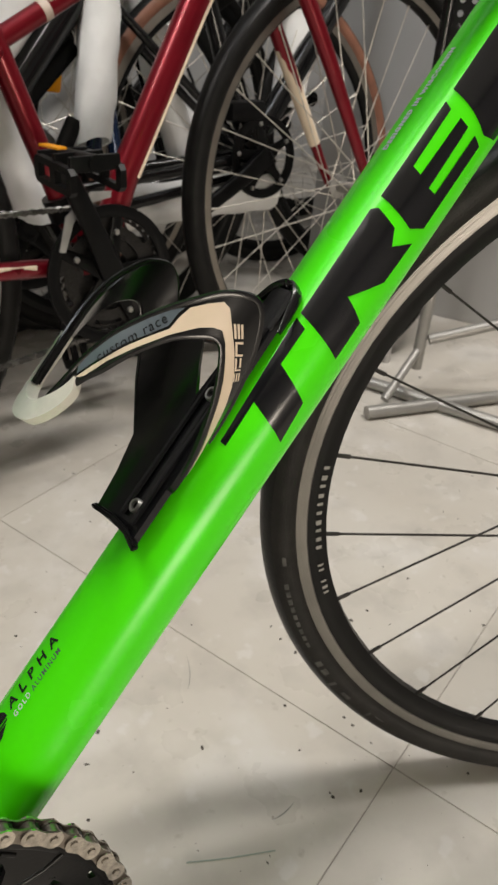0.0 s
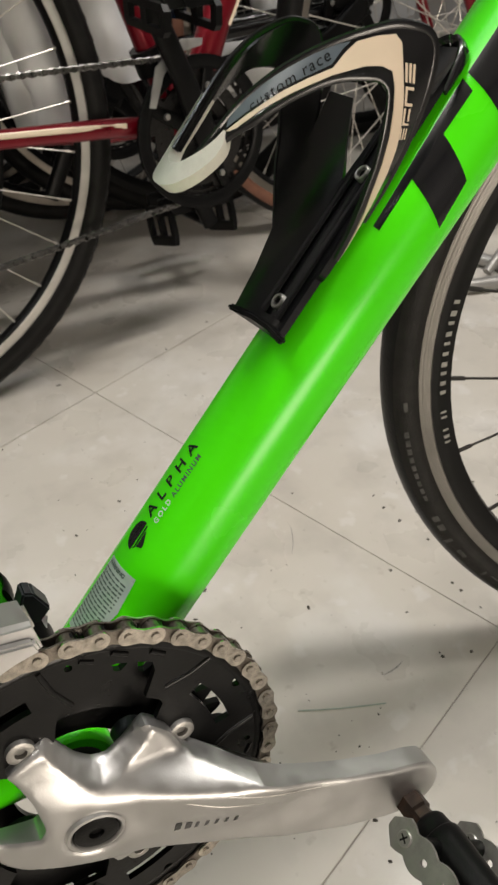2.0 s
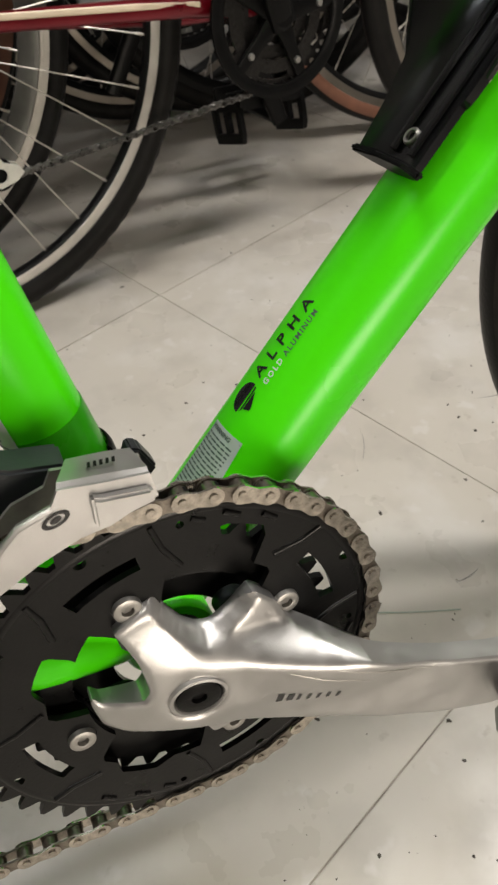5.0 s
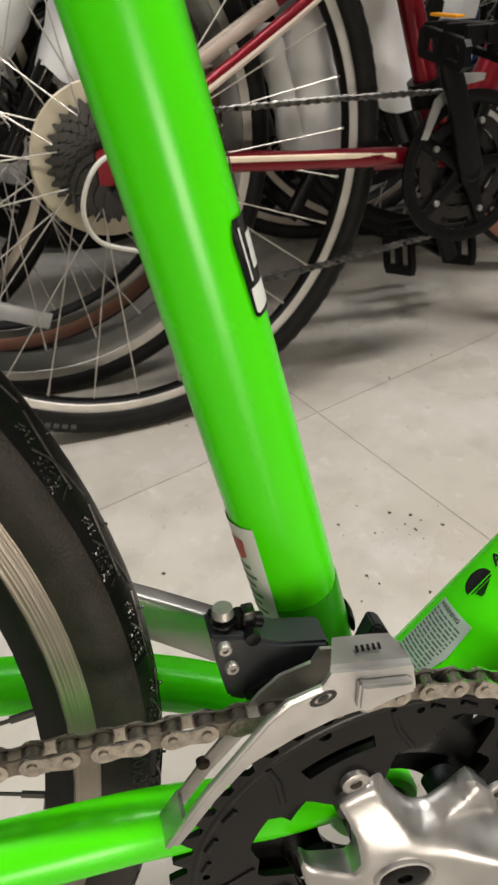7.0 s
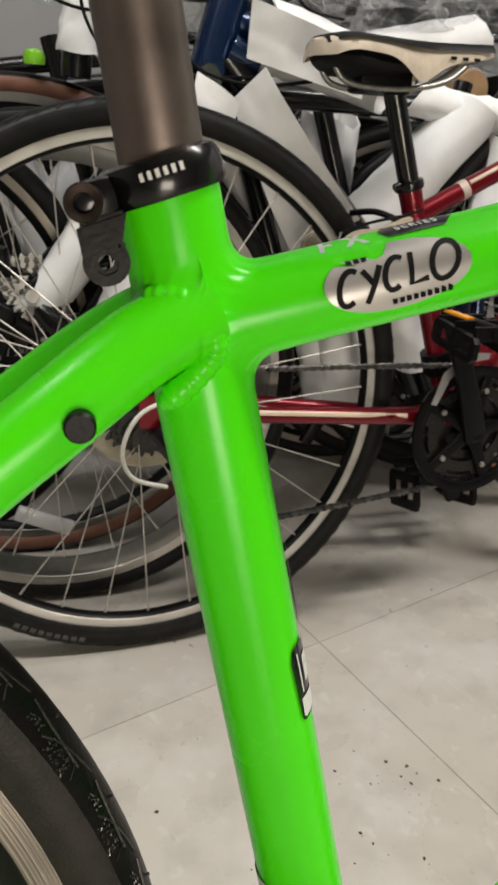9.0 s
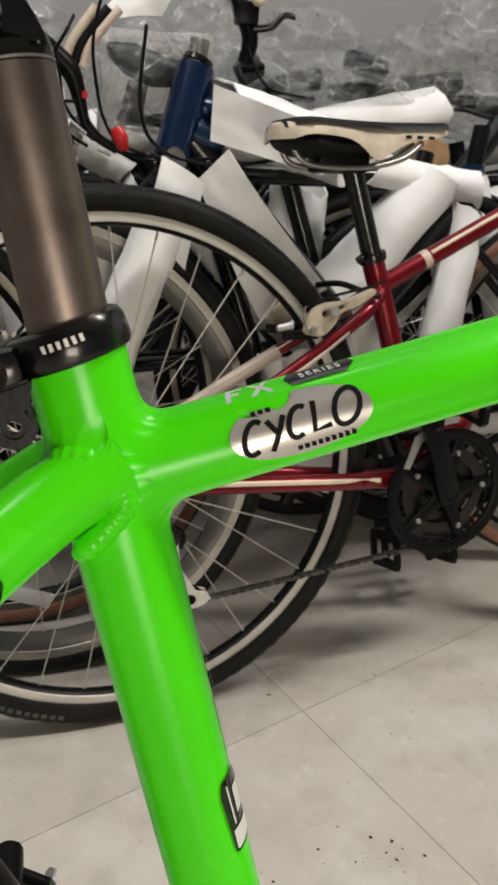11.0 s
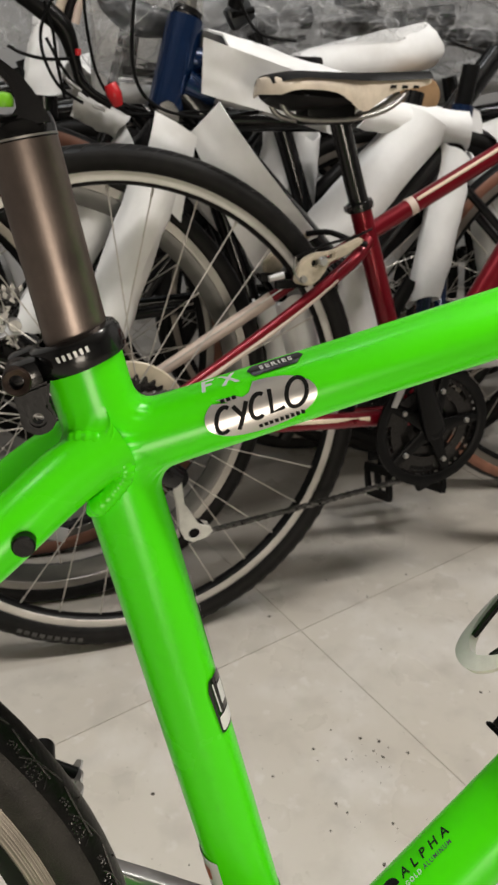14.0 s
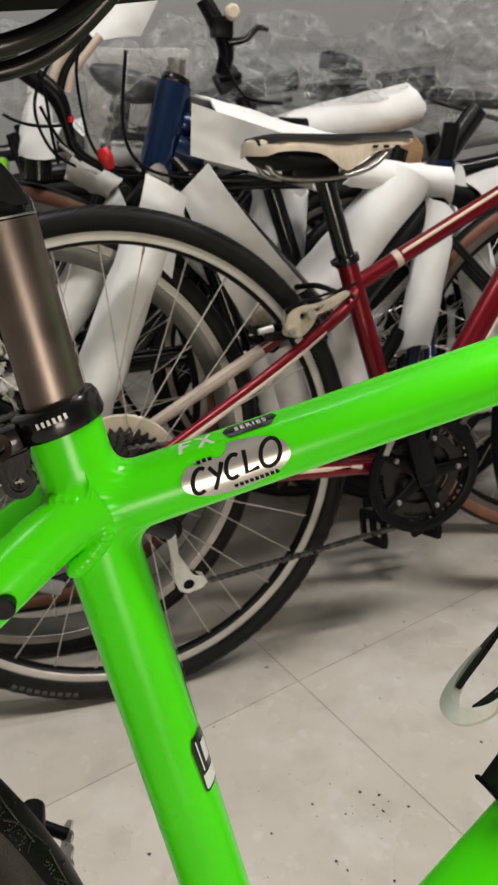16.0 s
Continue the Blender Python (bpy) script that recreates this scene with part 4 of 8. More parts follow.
def forged_crank():
    """Spider and arm in one forging: flat face with tight edges, sloping back to the arms on the ring."""
    # x, z, width and depth of the slope inside the edge that starts here
    soft, flank = (0.0022, 0.0015), (0.0050, 0.0070)
    shape = [(-0.0272, 0.0440, *soft), (-0.0170, 0.0486, *soft), (-0.0066, 0.0531, *flank), (-0.0031, 0.0438, *flank), (0.0022, 0.0345, *flank), (0.0080, 0.0285, *flank), (0.0148, 0.0262, *flank), (0.0262, 0.0318, *flank), (0.0345, 0.0392, *soft),
             (0.0440, 0.0285, *soft), (0.0475, 0.0185, *soft), (0.0520, 0.0122, *soft), (0.0600, 0.0070, *soft), (0.0740, -0.0005, *soft), (0.0900, -0.0100, *soft), (0.1061, -0.0168, *soft), (0.1240, -0.0232, *soft), (0.1420, -0.0292, *soft), (0.1600, -0.0350, *soft),
             (0.1695, -0.0400, *soft), (0.1745, -0.0475, *soft), (0.1765, -0.0560, *soft), (0.1745, -0.0640, *soft), (0.1680, -0.0695, *soft), (0.1580, -0.0712, *soft), (0.1480, -0.0695, *soft), (0.1178, -0.0622, *soft), (0.0900, -0.0545, *soft), (0.0674, -0.0462, *soft), (0.0494, -0.0420, *soft), (0.0273, -0.0365, *soft), (0.0054, -0.0280, *soft),
             (-0.0163, -0.0205, *soft), (-0.0330, -0.0160, *soft), (-0.0411, -0.0085, *soft), (-0.0434, 0.0055, *soft), (-0.0425, 0.0105, *soft), (-0.0388, 0.0062, *soft), (-0.0309, 0.0054, *soft), (-0.0222, 0.0048, *soft), (-0.0185, 0.0100, *soft), (-0.0202, 0.0257, *soft), (-0.0238, 0.0355, *soft)]
    for k in (0.13, 0.24):
        cut = []
        for p, q in zip(shape, shape[1:] + shape[:1]):
            cut += [tuple(u * (1 - k) + v * k for u, v in zip(p, q)), tuple(u * k + v * (1 - k) for u, v in zip(p, q))]
        shape = cut
    cut = []
    for p, q in zip(shape, shape[1:] + shape[:1]):
        pieces = max(1, round(math.hypot(q[0] - p[0], q[1] - p[1]) / 0.0016))
        cut += [tuple(u + (v - u) * k / pieces for u, v in zip(p[:2], q[:2])) + p[2:] for k in range(pieces)]
    shape = cut
    loop = [(p[0], p[1]) for p in shape]
    spots, drops = list(loop), [p[3] for p in shape]

    def drop_at(far):
        most = 0.0
        for d, p in zip(far, shape):
            if d < p[2]:
                u = 1 - d / p[2]
                most = max(most, p[3] * (u * u if p[2] < 0.004 else u))
        return most
    # rows along the edge, then a plain grid inside them
    for k, p in enumerate(shape):
        a, b = shape[k - 1], shape[(k + 1) % len(shape)]
        size = math.hypot(b[0] - a[0], b[1] - a[1]) + 1e-9
        nx, nz = (b[1] - a[1]) / size, (a[0] - b[0]) / size
        for share in ((0.4, 1.0) if p[2] < 0.004 else (0.3, 0.65, 1.0)):
            x, z = p[0] + nx * p[2] * share, p[1] + nz * p[2] * share
            inside, far = inside_distance(x, z, loop)
            if inside and min(far) > 0.9 * p[2] * share and all(math.hypot(x - u, z - v) > 0.0006 for u, v in spots[-40:]):
                spots.append((x, z))
                drops.append(drop_at(far))
    step = 0.0018
    for i in range(-28, 102):
        for j in range(-42, 36):
            x, z = i * step + 0.5 * step * (j % 2), j * step
            inside, far = inside_distance(x, z, loop)
            if inside and all(d > p[2] + 0.0007 for d, p in zip(far, shape)):
                spots.append((x, z))
                drops.append(0.0)
    n = len(loop)
    co, _, faces, from_v, _, _ = geometry.delaunay_2d_cdt([Vector(p) for p in spots], [(i, (i + 1) % n) for i in range(n)], [], 1, 1e-6)
    bm = bmesh.new()
    verts = []
    for p, source in zip(co, from_v):
        drop = drops[source[0]] if source else 0.004
        dish = 0.0060 * max(0.0, 1 - (math.hypot(p.x, p.y + 0.002) / 0.0128) ** 8)
        verts.append(bm.verts.new((p.x, crank_front(p.x, p.y) + drop + dish, p.y)))
    for f in faces:
        bm.faces.new([verts[i] for i in f])
    inner_verts = [v for v in bm.verts if not any(len(e.link_faces) == 1 for e in v.link_edges)]
    bmesh.ops.smooth_vert(bm, verts=inner_verts, factor=0.4, use_axis_y=True)
    rim = [e for e in bm.edges if len(e.link_faces) == 1]
    made = bmesh.ops.extrude_edge_only(bm, edges=rim)["geom"]
    for v in made:
        if isinstance(v, bmesh.types.BMVert):
            v.co.y = crank_depth(v.co.x, v.co.z) + 0.0055 + 0.0040 * min(1.0, max(0.0, (v.co.x - 0.045) / 0.02))
    bmesh.ops.holes_fill(bm, edges=[e for e in bm.edges if len(e.link_faces) == 1], sides=0)
    crank = part("crank_arm", bm, ALLOY, bike, "scuffed silver crank arm with a forged spider")
    core = lathe(bmesh.new(), [(0, -0.060), (0.0180, -0.060), (0.0180, -0.050), (0, -0.050)], 32)
    part("crank_boss_core", core, ALLOY_DULL, crank)
    part("hidden_spider_arm", tube([(0.0, -0.058, 0.0), (0.017, -0.0565, -0.043)], (0.0035, 0.0115), n=16, power=2.7), ALLOY, crank)
    tilt = pose(0.0006, -0.0692, -0.0018, 4, 0, -6)
    cap = lathe(bmesh.new(), [(0, 0.0012), (0.0030, 0.0012), (0.0036, -0.0006), (0.0088, -0.0008), (0.0102, -0.0002), (0.0106, 0.0030)], 40)
    part("crank_bolt_cap", cap, BLACK_PLASTIC, crank, "black crank bolt cap with a hex socket", tilt)
    lip = lathe(bmesh.new(), [(0.0106, 0.0030), (0.0110, 0.0000), (0.0118, -0.0009), (0.0132, -0.0006), (0.0150, 0.0022)], 44)
    part("crank_boss", lip, ALLOY, crank, "", tilt)
    bars = bmesh.new()
    for k in range(7):
        u, tall = 0.0335 + 0.0047 * k, 0.0032 - 0.0002 * k
        z = -0.0155 - 0.315 * (u - 0.0335)
        wide = 0.0030 if k in (0, 1) else 0.0016
        q = [(u + 0.0012, z + tall), (u + 0.0012 + wide, z + tall - 0.0003), (u + wide, z - tall), (u, z - tall)]
        bars.faces.new([bars.verts.new((x, crank_front(x, zz) - 0.0002, zz)) for x, zz in q])
    part("crank_marking", bars, DECAL_BLACK, crank, "worn dark bars on the crank")
    for pts in ([(0.040, 0.0015), (0.058, -0.0085), (0.080, -0.0190)], [(0.060, -0.0015), (0.086, -0.0135), (0.112, -0.0225)]):
        line = [(x, crank_front(x, z) + 0.0002, z) for x, z in [(p.x, p.y) for p in smooth_path([(u, v, 0) for u, v in pts], 6)]]
        part("crank_ridge", tube(line, spline_values([0.0002, 0.0007, 0.0002], 6), n=8), ALLOY_DULL, crank)


def chainrings():
    holes = []
    for b in BOLTS:
        holes += [arc_slot(0.0695, 0.0770, b - 13, b + 12), circle(*polar(0.0884, b), 0.0029, 12), circle(*polar(0.0850, b + 62), 0.0018, 10), circle(*polar(0.052, b), 0.0042, 14)]
    gaps = [(b + 31, b + 57, 0.0815 if b == 22 else 0.0685) for b in BOLTS]
    ring = part("large_chainring", toothed(0.0971, 48, 0.0620, holes, RINGY - 0.002, RINGY + 0.0012, BOLTS, 0.0455, 15, gaps), BLACK_RING, bike, "black 48-tooth chainring")
    # pressed relief and a raised lip
    for b in BOLTS:
        for p, r in (([polar(0.0900, b + 17), polar(0.0800, b + 19), polar(0.0690, b + 25)], 0.0013), ([polar(0.064, b - 27), polar(0.0760, b - 21), polar(0.0885, b - 19)], 0.0011), ([polar(0.0862, b + 33), polar(0.0874, b + 38)], 0.0012), ([polar(0.0862, b + 45), polar(0.0880, b + 50)], 0.0012), ([polar(0.0850, b + 55), polar(0.0870, b + 59)], 0.0011)):
            part("pressed_rib", tube([(q[0], RINGY - 0.0016, q[1]) for q in p], r * 1.25, n=10), BLACK_RING, ring)
    bm = lathe(bmesh.new(), [(0.0925, RINGY - 0.0019), (0.0915, RINGY - 0.0024), (0.0902, RINGY - 0.0024), (0.0888, RINGY - 0.0019)], 96)
    part("raised_lip", bm, BLACK_RING, ring)
    part("middle_chainring", toothed(0.0729, 36, 0.0490, [circle(*polar(0.052, b), 0.004, 12) for b in BOLTS], RINGY + 0.0065, RINGY + 0.0100, BOLTS, 0.0465, 11), BLACK_RING, bike, "black middle chainring")
    part("small_chainring", toothed(0.0527, 26, 0.0290, [], RINGY + 0.0145, RINGY + 0.0175, [b + 10 for b in BOLTS], 0.030, 12), BLACK_RING, bike, "black small chainring")
    for b in BOLTS:
        x, z = polar(0.0545, b - 1)
        bm = lathe(bmesh.new(), [(0.0027, 0.001), (0.0027, -0.0024), (0.0044, -0.0028), (0.0060, -0.0022), (0.0063, 0.0), (0.0063, 0.001)], 24)
        lathe(bm, [(0, -0.0002), (0.0028, -0.0002)], 6)
        part("chainring_bolt", bm, ALLOY_DULL, ring, "", pose(x, RINGY - 0.0022, z))
        bm = lathe(bmesh.new(), [(0, -0.006), (0.0075, -0.006), (0.0085, 0.006), (0, 0.006)], 20)
        x, z = polar(0.034, b + 10)
        part("spacer_post", bm, DARK_GREY, bike, "", pose(x, RINGY + 0.006, z))
    bm = lathe(bmesh.new(), [(0, -0.050), (0.0165, -0.050), (0.0165, -0.036), (0.0205, -0.034), (0.0205, 0.034), (0.0165, 0.036), (0.0165, 0.062), (0, 0.062)], 32)
    part("spindle_cup", bm, BLACK_PLASTIC, bike, "black bottom bracket cup")
    forged_crank()
    # far crank arm, pointing backwards
    arm = [(0.01, 0.060, -0.004), (-0.012, 0.066, 0.004), (-0.05, 0.072, 0.024), (-0.10, 0.080, 0.052), (-0.150, 0.084, 0.080), (-0.160, 0.084, 0.086)]
    part("far_crank_arm", curved(arm, [(0.008, 0.015), (0.008, 0.0165), (0.0075, 0.0150), (0.007, 0.013), (0.007, 0.0135), (0.005, 0.009)], 5, n=32, power=5.0), ALLOY, bike, "silver far-side crank arm")


chainrings()


def pedal(m):
    ax = bmesh.new()
    sweep(ax, [(0, 0.006, 0), (0, -0.003, 0), (0, -0.0045, 0), (0, -0.012, 0)], [0.0080, 0.0080, 0.0066, 0.0066], n=6)
    body = part("pedal", curved([(0, -0.010, 0), (0, -0.0125, 0), (0, -0.019, 0), (0, -0.024, 0), (0, -0.055, 0), (0, -0.1, 0)], [0.0082, 0.0100, 0.0104, 0.0122, 0.0112, 0.0095], n=24), BLACK_PLASTIC, bike, "pedal with a black core and silver cage", m)
    part("axle", ax, RUST, body, "rusty brown axle flats", smooth=False)
    for s in (-1, 1):
        top, bottom = [], []
        for k in range(25):
            y = -0.010 - 0.088 * k / 24
            tooth = 0.0032 * abs(math.sin(k * math.pi / 4))
            taper = min(1.0, k / 3 + 0.4, (24 - k) / 3 + 0.4)
            top.append((y, (0.0066 + 0.75 * tooth) * taper))
            bottom.append((y, (-0.0066 - 0.75 * tooth) * taper))
        bm = plate(top + bottom[::-1], [circle(-0.035, 0, 0.0019, 10), circle(-0.075, 0, 0.0019, 10), [(-0.047, 0.0024), (-0.063, 0.0024), (-0.063, -0.0024), (-0.047, -0.0024)]], 0, 0.0018)
        bm.transform(Matrix(((0, 1, 0, 0), (1, 0, 0, 0), (0, 0, 1, 0), (0, 0, 0, 1))))
        part("cage_plate", bm, ALLOY_DULL, body, "toothed silver cage plate", pose(s * 0.031, 0, 0))
        screw = part("screw", lathe(bmesh.new(), [(0, -0.0012), (0.0036, -0.0012), (0.0042, -0.0006), (0.0042, 0)], 20), ALLOY_DULL, body, "", pose(s * 0.031 - 0.0002, -0.021, 0, 0, 25, -90))
        # black bars on the flat head stand in for the shaded cross slot
        for turn in (0, 90):
            part("slot_shade", box(bmesh.new(), -0.0024, 0.0024, -0.00135, -0.0010, -0.0004, 0.0004), BLACK_PLASTIC, screw, "", pose(0, 0, 0, 0, turn, 0))
        for y in (-0.026, -0.085):
            part("cage_bridge", tube([(0, y, 0), (s * 0.0305, y, 0)], (0.0045, 0.0050), n=12), BLACK_PLASTIC, body)
    return body


pedal(pose(0.1572, -0.1000, -0.0635, 0, 42, 0))
pedal(pose(-0.153, 0.0910, 0.0815, 0, -35, 180))


def chain():
    holder = None
    yr, yc = RINGY, -0.0395
    rear_c, rr, rf = Vector((-0.443, 0.0705)), 0.034, 0.0985
    pts = []
    top_rear, bottom_rear = Vector((-0.443, 0.0705 + 0.036)), Vector((-0.443 + 0.012, -0.085))
    a = 0.0
    step = 0.0127
    arc_from, arc_to = 91, -94
    length = math.radians(arc_from - arc_to) * 0.0971
    n = int(round(length / step))
    arc_pts = []
    for k in range(n + 1):
        ang = arc_from + (arc_to - arc_from) * k / n
        x, z = polar(0.0971, ang)
        arc_pts.append(Vector((x, yr, z)))
    first, final = arc_pts[0], arc_pts[-1]
    upper = []
    target = Vector((top_rear.x, yc, top_rear.y))
    count = int((target - first).length / step)
    for k in range(count, 0, -1):
        upper.append(first + (target - first).normalized() * step * k)
    lower = []
    target = Vector((bottom_rear.x, yc, bottom_rear.y))
    count = int((target - final).length / step)
    for k in range(1, count + 1):
        sag = 0.002 * math.sin(math.pi * k / count)
        lower.append(final + (target - final).normalized() * step * k - Vector((0, 0, sag)))
    path = upper + arc_pts + lower

    def link_mesh(outer):
        w = 0.0033 if outer else 0.0022
        shape = []
        for k in range(9):
            shape.append((0.0045 * math.cos(radians(90 + 180 * k / 8)), 0.0045 * math.sin(radians(90 + 180 * k / 8))))
        shape.append((0.0063, -0.0033))
        for k in range(9):
            shape.append((0.0127 + 0.0045 * math.cos(radians(-90 + 180 * k / 8)), 0.0045 * math.sin(radians(-90 + 180 * k / 8))))
        shape.append((0.0063, 0.0033))
        bm = bmesh.new()
        for s in (-1, 1):
            merge(bm, plate(shape, [], s * w, s * (w + 0.0011)))
        for x in (0, 0.0127):
            if outer:
                sweep(bm, [(x, -0.0051, 0), (x, 0.0051, 0)], 0.0019, n=10, ref=(1, 0, 0))
            else:
                sweep(bm, [(x, -0.0023, 0), (x, 0.0023, 0)], 0.0040, n=10, ref=(1, 0, 0))
        return mesh_of("link", bm, CHAIN_OUTER if outer else CHAIN_INNER)
    kinds = [link_mesh(False), link_mesh(True)]
    bm = tube([p for p in (path[0], path[0] + Vector((0.002, 0, 0)))], 0.002, n=8)
    holder = part("chain", bm, CHAIN_DARK, bike, "oily silver chain")
    for k in range(len(path) - 1):
        d = path[k + 1] - path[k]
        x = d.normalized()
        y = Vector((0, 1, 0)) - x * x.y
        y.normalize()
        z = x.cross(y)
        m = Matrix((x, y, z)).transposed().to_4x4()
        m.translation = path[k]
        part("link", kinds[k % 2], None, holder, "", m)
    bm = bmesh.new()
    for k in range(7):
        r = 0.024 + 0.0045 * k
        lathe(bm, [(0.015, -0.040 + 0.004 * k), (r, -0.040 + 0.004 * k), (r, -0.038 + 0.004 * k), (0.015, -0.038 + 0.004 * k)], 32)
    part("cassette", bm, CHAIN_DARK, bike, "dark sprocket cassette", pose(-0.443, 0.0, 0.0705))


chain()


def front_derailleur():
    y = -0.0600
    plate_poly = [(0.0015, 0.1085), (-0.0002, 0.1195), (-0.0150, 0.1215), (-0.0320, 0.1245), (-0.0355, 0.1185), (-0.0480, 0.1150), (-0.0560, 0.1080), (-0.0680, 0.0930), (-0.0800, 0.0780), (-0.0910, 0.0620), (-0.0985, 0.0500), (-0.0945, 0.0478), (-0.0885, 0.0555), (-0.0775, 0.0710), (-0.0640, 0.0860), (-0.0450, 0.0955), (-0.0290, 0.1010), (-0.0200, 0.1020), (-0.0100, 0.1050)]
    bm = plate(plate_poly, [], y - 0.0008, y + 0.0010)
    cage = part("front_derailleur", bm, ALLOY, bike, "silver front derailleur cage with a dark body")
    lip = [Vector((x, y, z)) for x, z in plate_poly[4:11]]
    part("cage_rib", tube([p + Vector((0, -0.0006, -0.001)) for p in lip], [0.0013] * 7, n=8), ALLOY, cage)
    # bent top plate over the chain
    bm = bmesh.new()
    top = [[(-0.0325, 0.1240), (-0.0160, 0.1213), (-0.0005, 0.1192)], [(-0.0315, 0.1258), (-0.0150, 0.1232), (-0.0002, 0.1206)], [(-0.0255, 0.1225), (-0.0120, 0.1208), (-0.0020, 0.1188)]]
    rows = [[bm.verts.new((x, yy, z)) for x, z in row] for row, yy in zip(top, (y, y + 0.002, y + 0.018))]
    for p, q in zip(rows, rows[1:]):
        for i in range(2):
            bm.faces.new((p[i], p[i + 1], q[i + 1], q[i]))
    made = bmesh.ops.extrude_face_region(bm, geom=bm.faces[:])["geom"]
    bmesh.ops.translate(bm, vec=(0, 0, -0.0014), verts=[v for v in made if isinstance(v, bmesh.types.BMVert)])
    part("cage_top", bm, ALLOY, cage, "")
    bars = bmesh.new()
    for k in range(5):
        x = -0.0200 + 0.0022 * k
        zz = 0.1259 - 0.00018 * (k + 4)
        bars.faces.new([bars.verts.new(p) for p in ((x, y + 0.0065, zz - 0.0017), (x + 0.0012, y + 0.0065, zz - 0.0018), (x + 0.0020, y + 0.0105, zz - 0.0024), (x + 0.0008, y + 0.0105, zz - 0.0023))])
    bmesh.ops.translate(bars, vec=(0, 0, 0.0009), verts=bars.verts[:])
    part("cage_marking", bars, STICKER_INK, cage, "dark bars on the cage top")
    bm = plate([(-0.0222, 0.1195), (-0.0188, 0.1178), (-0.0010, 0.1150), (0.0005, 0.1095), (-0.0100, 0.1075), (-0.0190, 0.1040), (-0.0228, 0.1060)], [], y - 0.0046, y)
    bmesh.ops.bevel(bm, geom=[e for e in bm.edges if len(e.link_faces) == 2 and e.calc_face_angle(0) > 0.8], offset=0.0011, segments=2, affect="EDGES")
    part("cage_boss", bm, ALLOY, cage, "")
    inner = [(x, z - 0.001) for x, z in plate_poly]
    part("inner_cage", plate(inner, [], y + 0.0125, y + 0.0140), ALLOY_DULL, cage)
    bm = bmesh.new()
    ends = [(-0.0995, 0.0500), (-0.0915, 0.0620)]
    rows = [[bm.verts.new((x, yy, z)) for (x, z) in ends for yy in (y, y + 0.0138)], [bm.verts.new((x + 0.0016, yy, z - 0.0016)) for (x, z) in ends for yy in (y, y + 0.0138)]]
    for a, b, c, e in ((0, 1, 3, 2), (4, 5, 7, 6), (0, 1, 5, 4), (2, 3, 7, 6), (0, 2, 6, 4), (1, 3, 7, 5)):
        q = rows[0] + rows[1]
        bm.faces.new([q[a], q[b], q[c], q[e]])
    bmesh.ops.recalc_face_normals(bm, faces=bm.faces[:])
    part("tail_bridge", bm, ALLOY, cage, "")
    part("bridge_screw", lathe(bmesh.new(), [(0, -0.0010), (0.0022, -0.0010), (0.0027, -0.0004), (0.0027, 0.002)], 16), RUST, cage, "brown cage screw", pose(-0.0800, y + 0.0122, 0.0755))
    emblem = lathe(bmesh.new(), [(0.0031, 0), (0.0047, 0)], 24)
    lathe(emblem, [(0, 0), (0.0020, 0)], 16)
    part("emblem", emblem, DECAL_BLACK, cage, "small dark oval emblem", pose(-0.0352, y - 0.0012, 0.1128, 0, -20, 0) @ Matrix.Diagonal((1.15, 1, 0.62, 1)))
    body = [(-0.0719, 0.1330), (-0.0701, 0.1183), (-0.0667, 0.1000), (-0.0612, 0.0965), (-0.0480, 0.1000), (-0.0358, 0.1045), (-0.0262, 0.1080), (-0.0255, 0.1185), (-0.0446, 0.1225), (-0.0590, 0.1300)]
    bm = plate(body, [], -0.0400, -0.0240)
    bmesh.ops.bevel(bm, geom=[e for e in bm.edges if len(e.link_faces) == 2 and e.calc_face_angle(0) > 0.6], offset=0.0013, segments=2, affect="EDGES")
    block = part("linkage_body", bm, DARK_GREY, cage, "dark grey linkage body")
    bm = plate([(-0.0610, 0.1040), (-0.0400, 0.1105), (-0.0290, 0.1150), (-0.0290, 0.1105), (-0.0420, 0.1045), (-0.0600, 0.0990)], [], -0.0440, -0.0395)
    bmesh.ops.bevel(bm, geom=[e for e in bm.edges if len(e.link_faces) == 2 and e.calc_face_angle(0) > 0.6], offset=0.001, segments=2, affect="EDGES")
    part("link_arm", bm, BLACK_GLOSS, block, "black link arm")
    for x, z in ((-0.0669, 0.1275), (-0.0647, 0.1173)):
        bm = lathe(bmesh.new(), [(0, -0.0020), (0.0010, -0.0020), (0.0012, -0.0030), (0.0023, -0.0030), (0.0027, -0.0022), (0.0027, 0.002)], 18)
        part("limit_screw", bm, ALLOY_DULL, block, "", pose(x, -0.0398, z))
    part("anchor_head", tube([(-0.0655, -0.034, 0.1375), (-0.0655, -0.034, 0.1410)], [0.0042, 0.0038], n=18), ALLOY_DULL, block)
    part("anchor_washer", tube([(-0.0655, -0.034, 0.1340), (-0.0655, -0.034, 0.1352)], 0.0050, n=18), BLACK_GLOSS, block)
    part("link_pin", tube([(-0.0560, -0.0415, 0.1290), (-0.0560, -0.0250, 0.1290)], 0.0030, n=14, ref=(1, 0, 0)), BLACK_GLOSS, block)
    part("pinch_tab", box(bmesh.new(), -0.0585, -0.0535, -0.0370, -0.0310, 0.1290, 0.1385, 0.0010), BLACK_GLOSS, block)
    part("anchor_bolt", tube([(-0.0655, -0.034, 0.128), (-0.0655, -0.034, 0.1390)], 0.0019, n=18), STEEL, block)
    part("anchor_arm", tube([(-0.0600, -0.033, 0.128), (-0.0595, -0.033, 0.1365)], (0.0030, 0.0022), n=10), BLACK_PLASTIC, block)
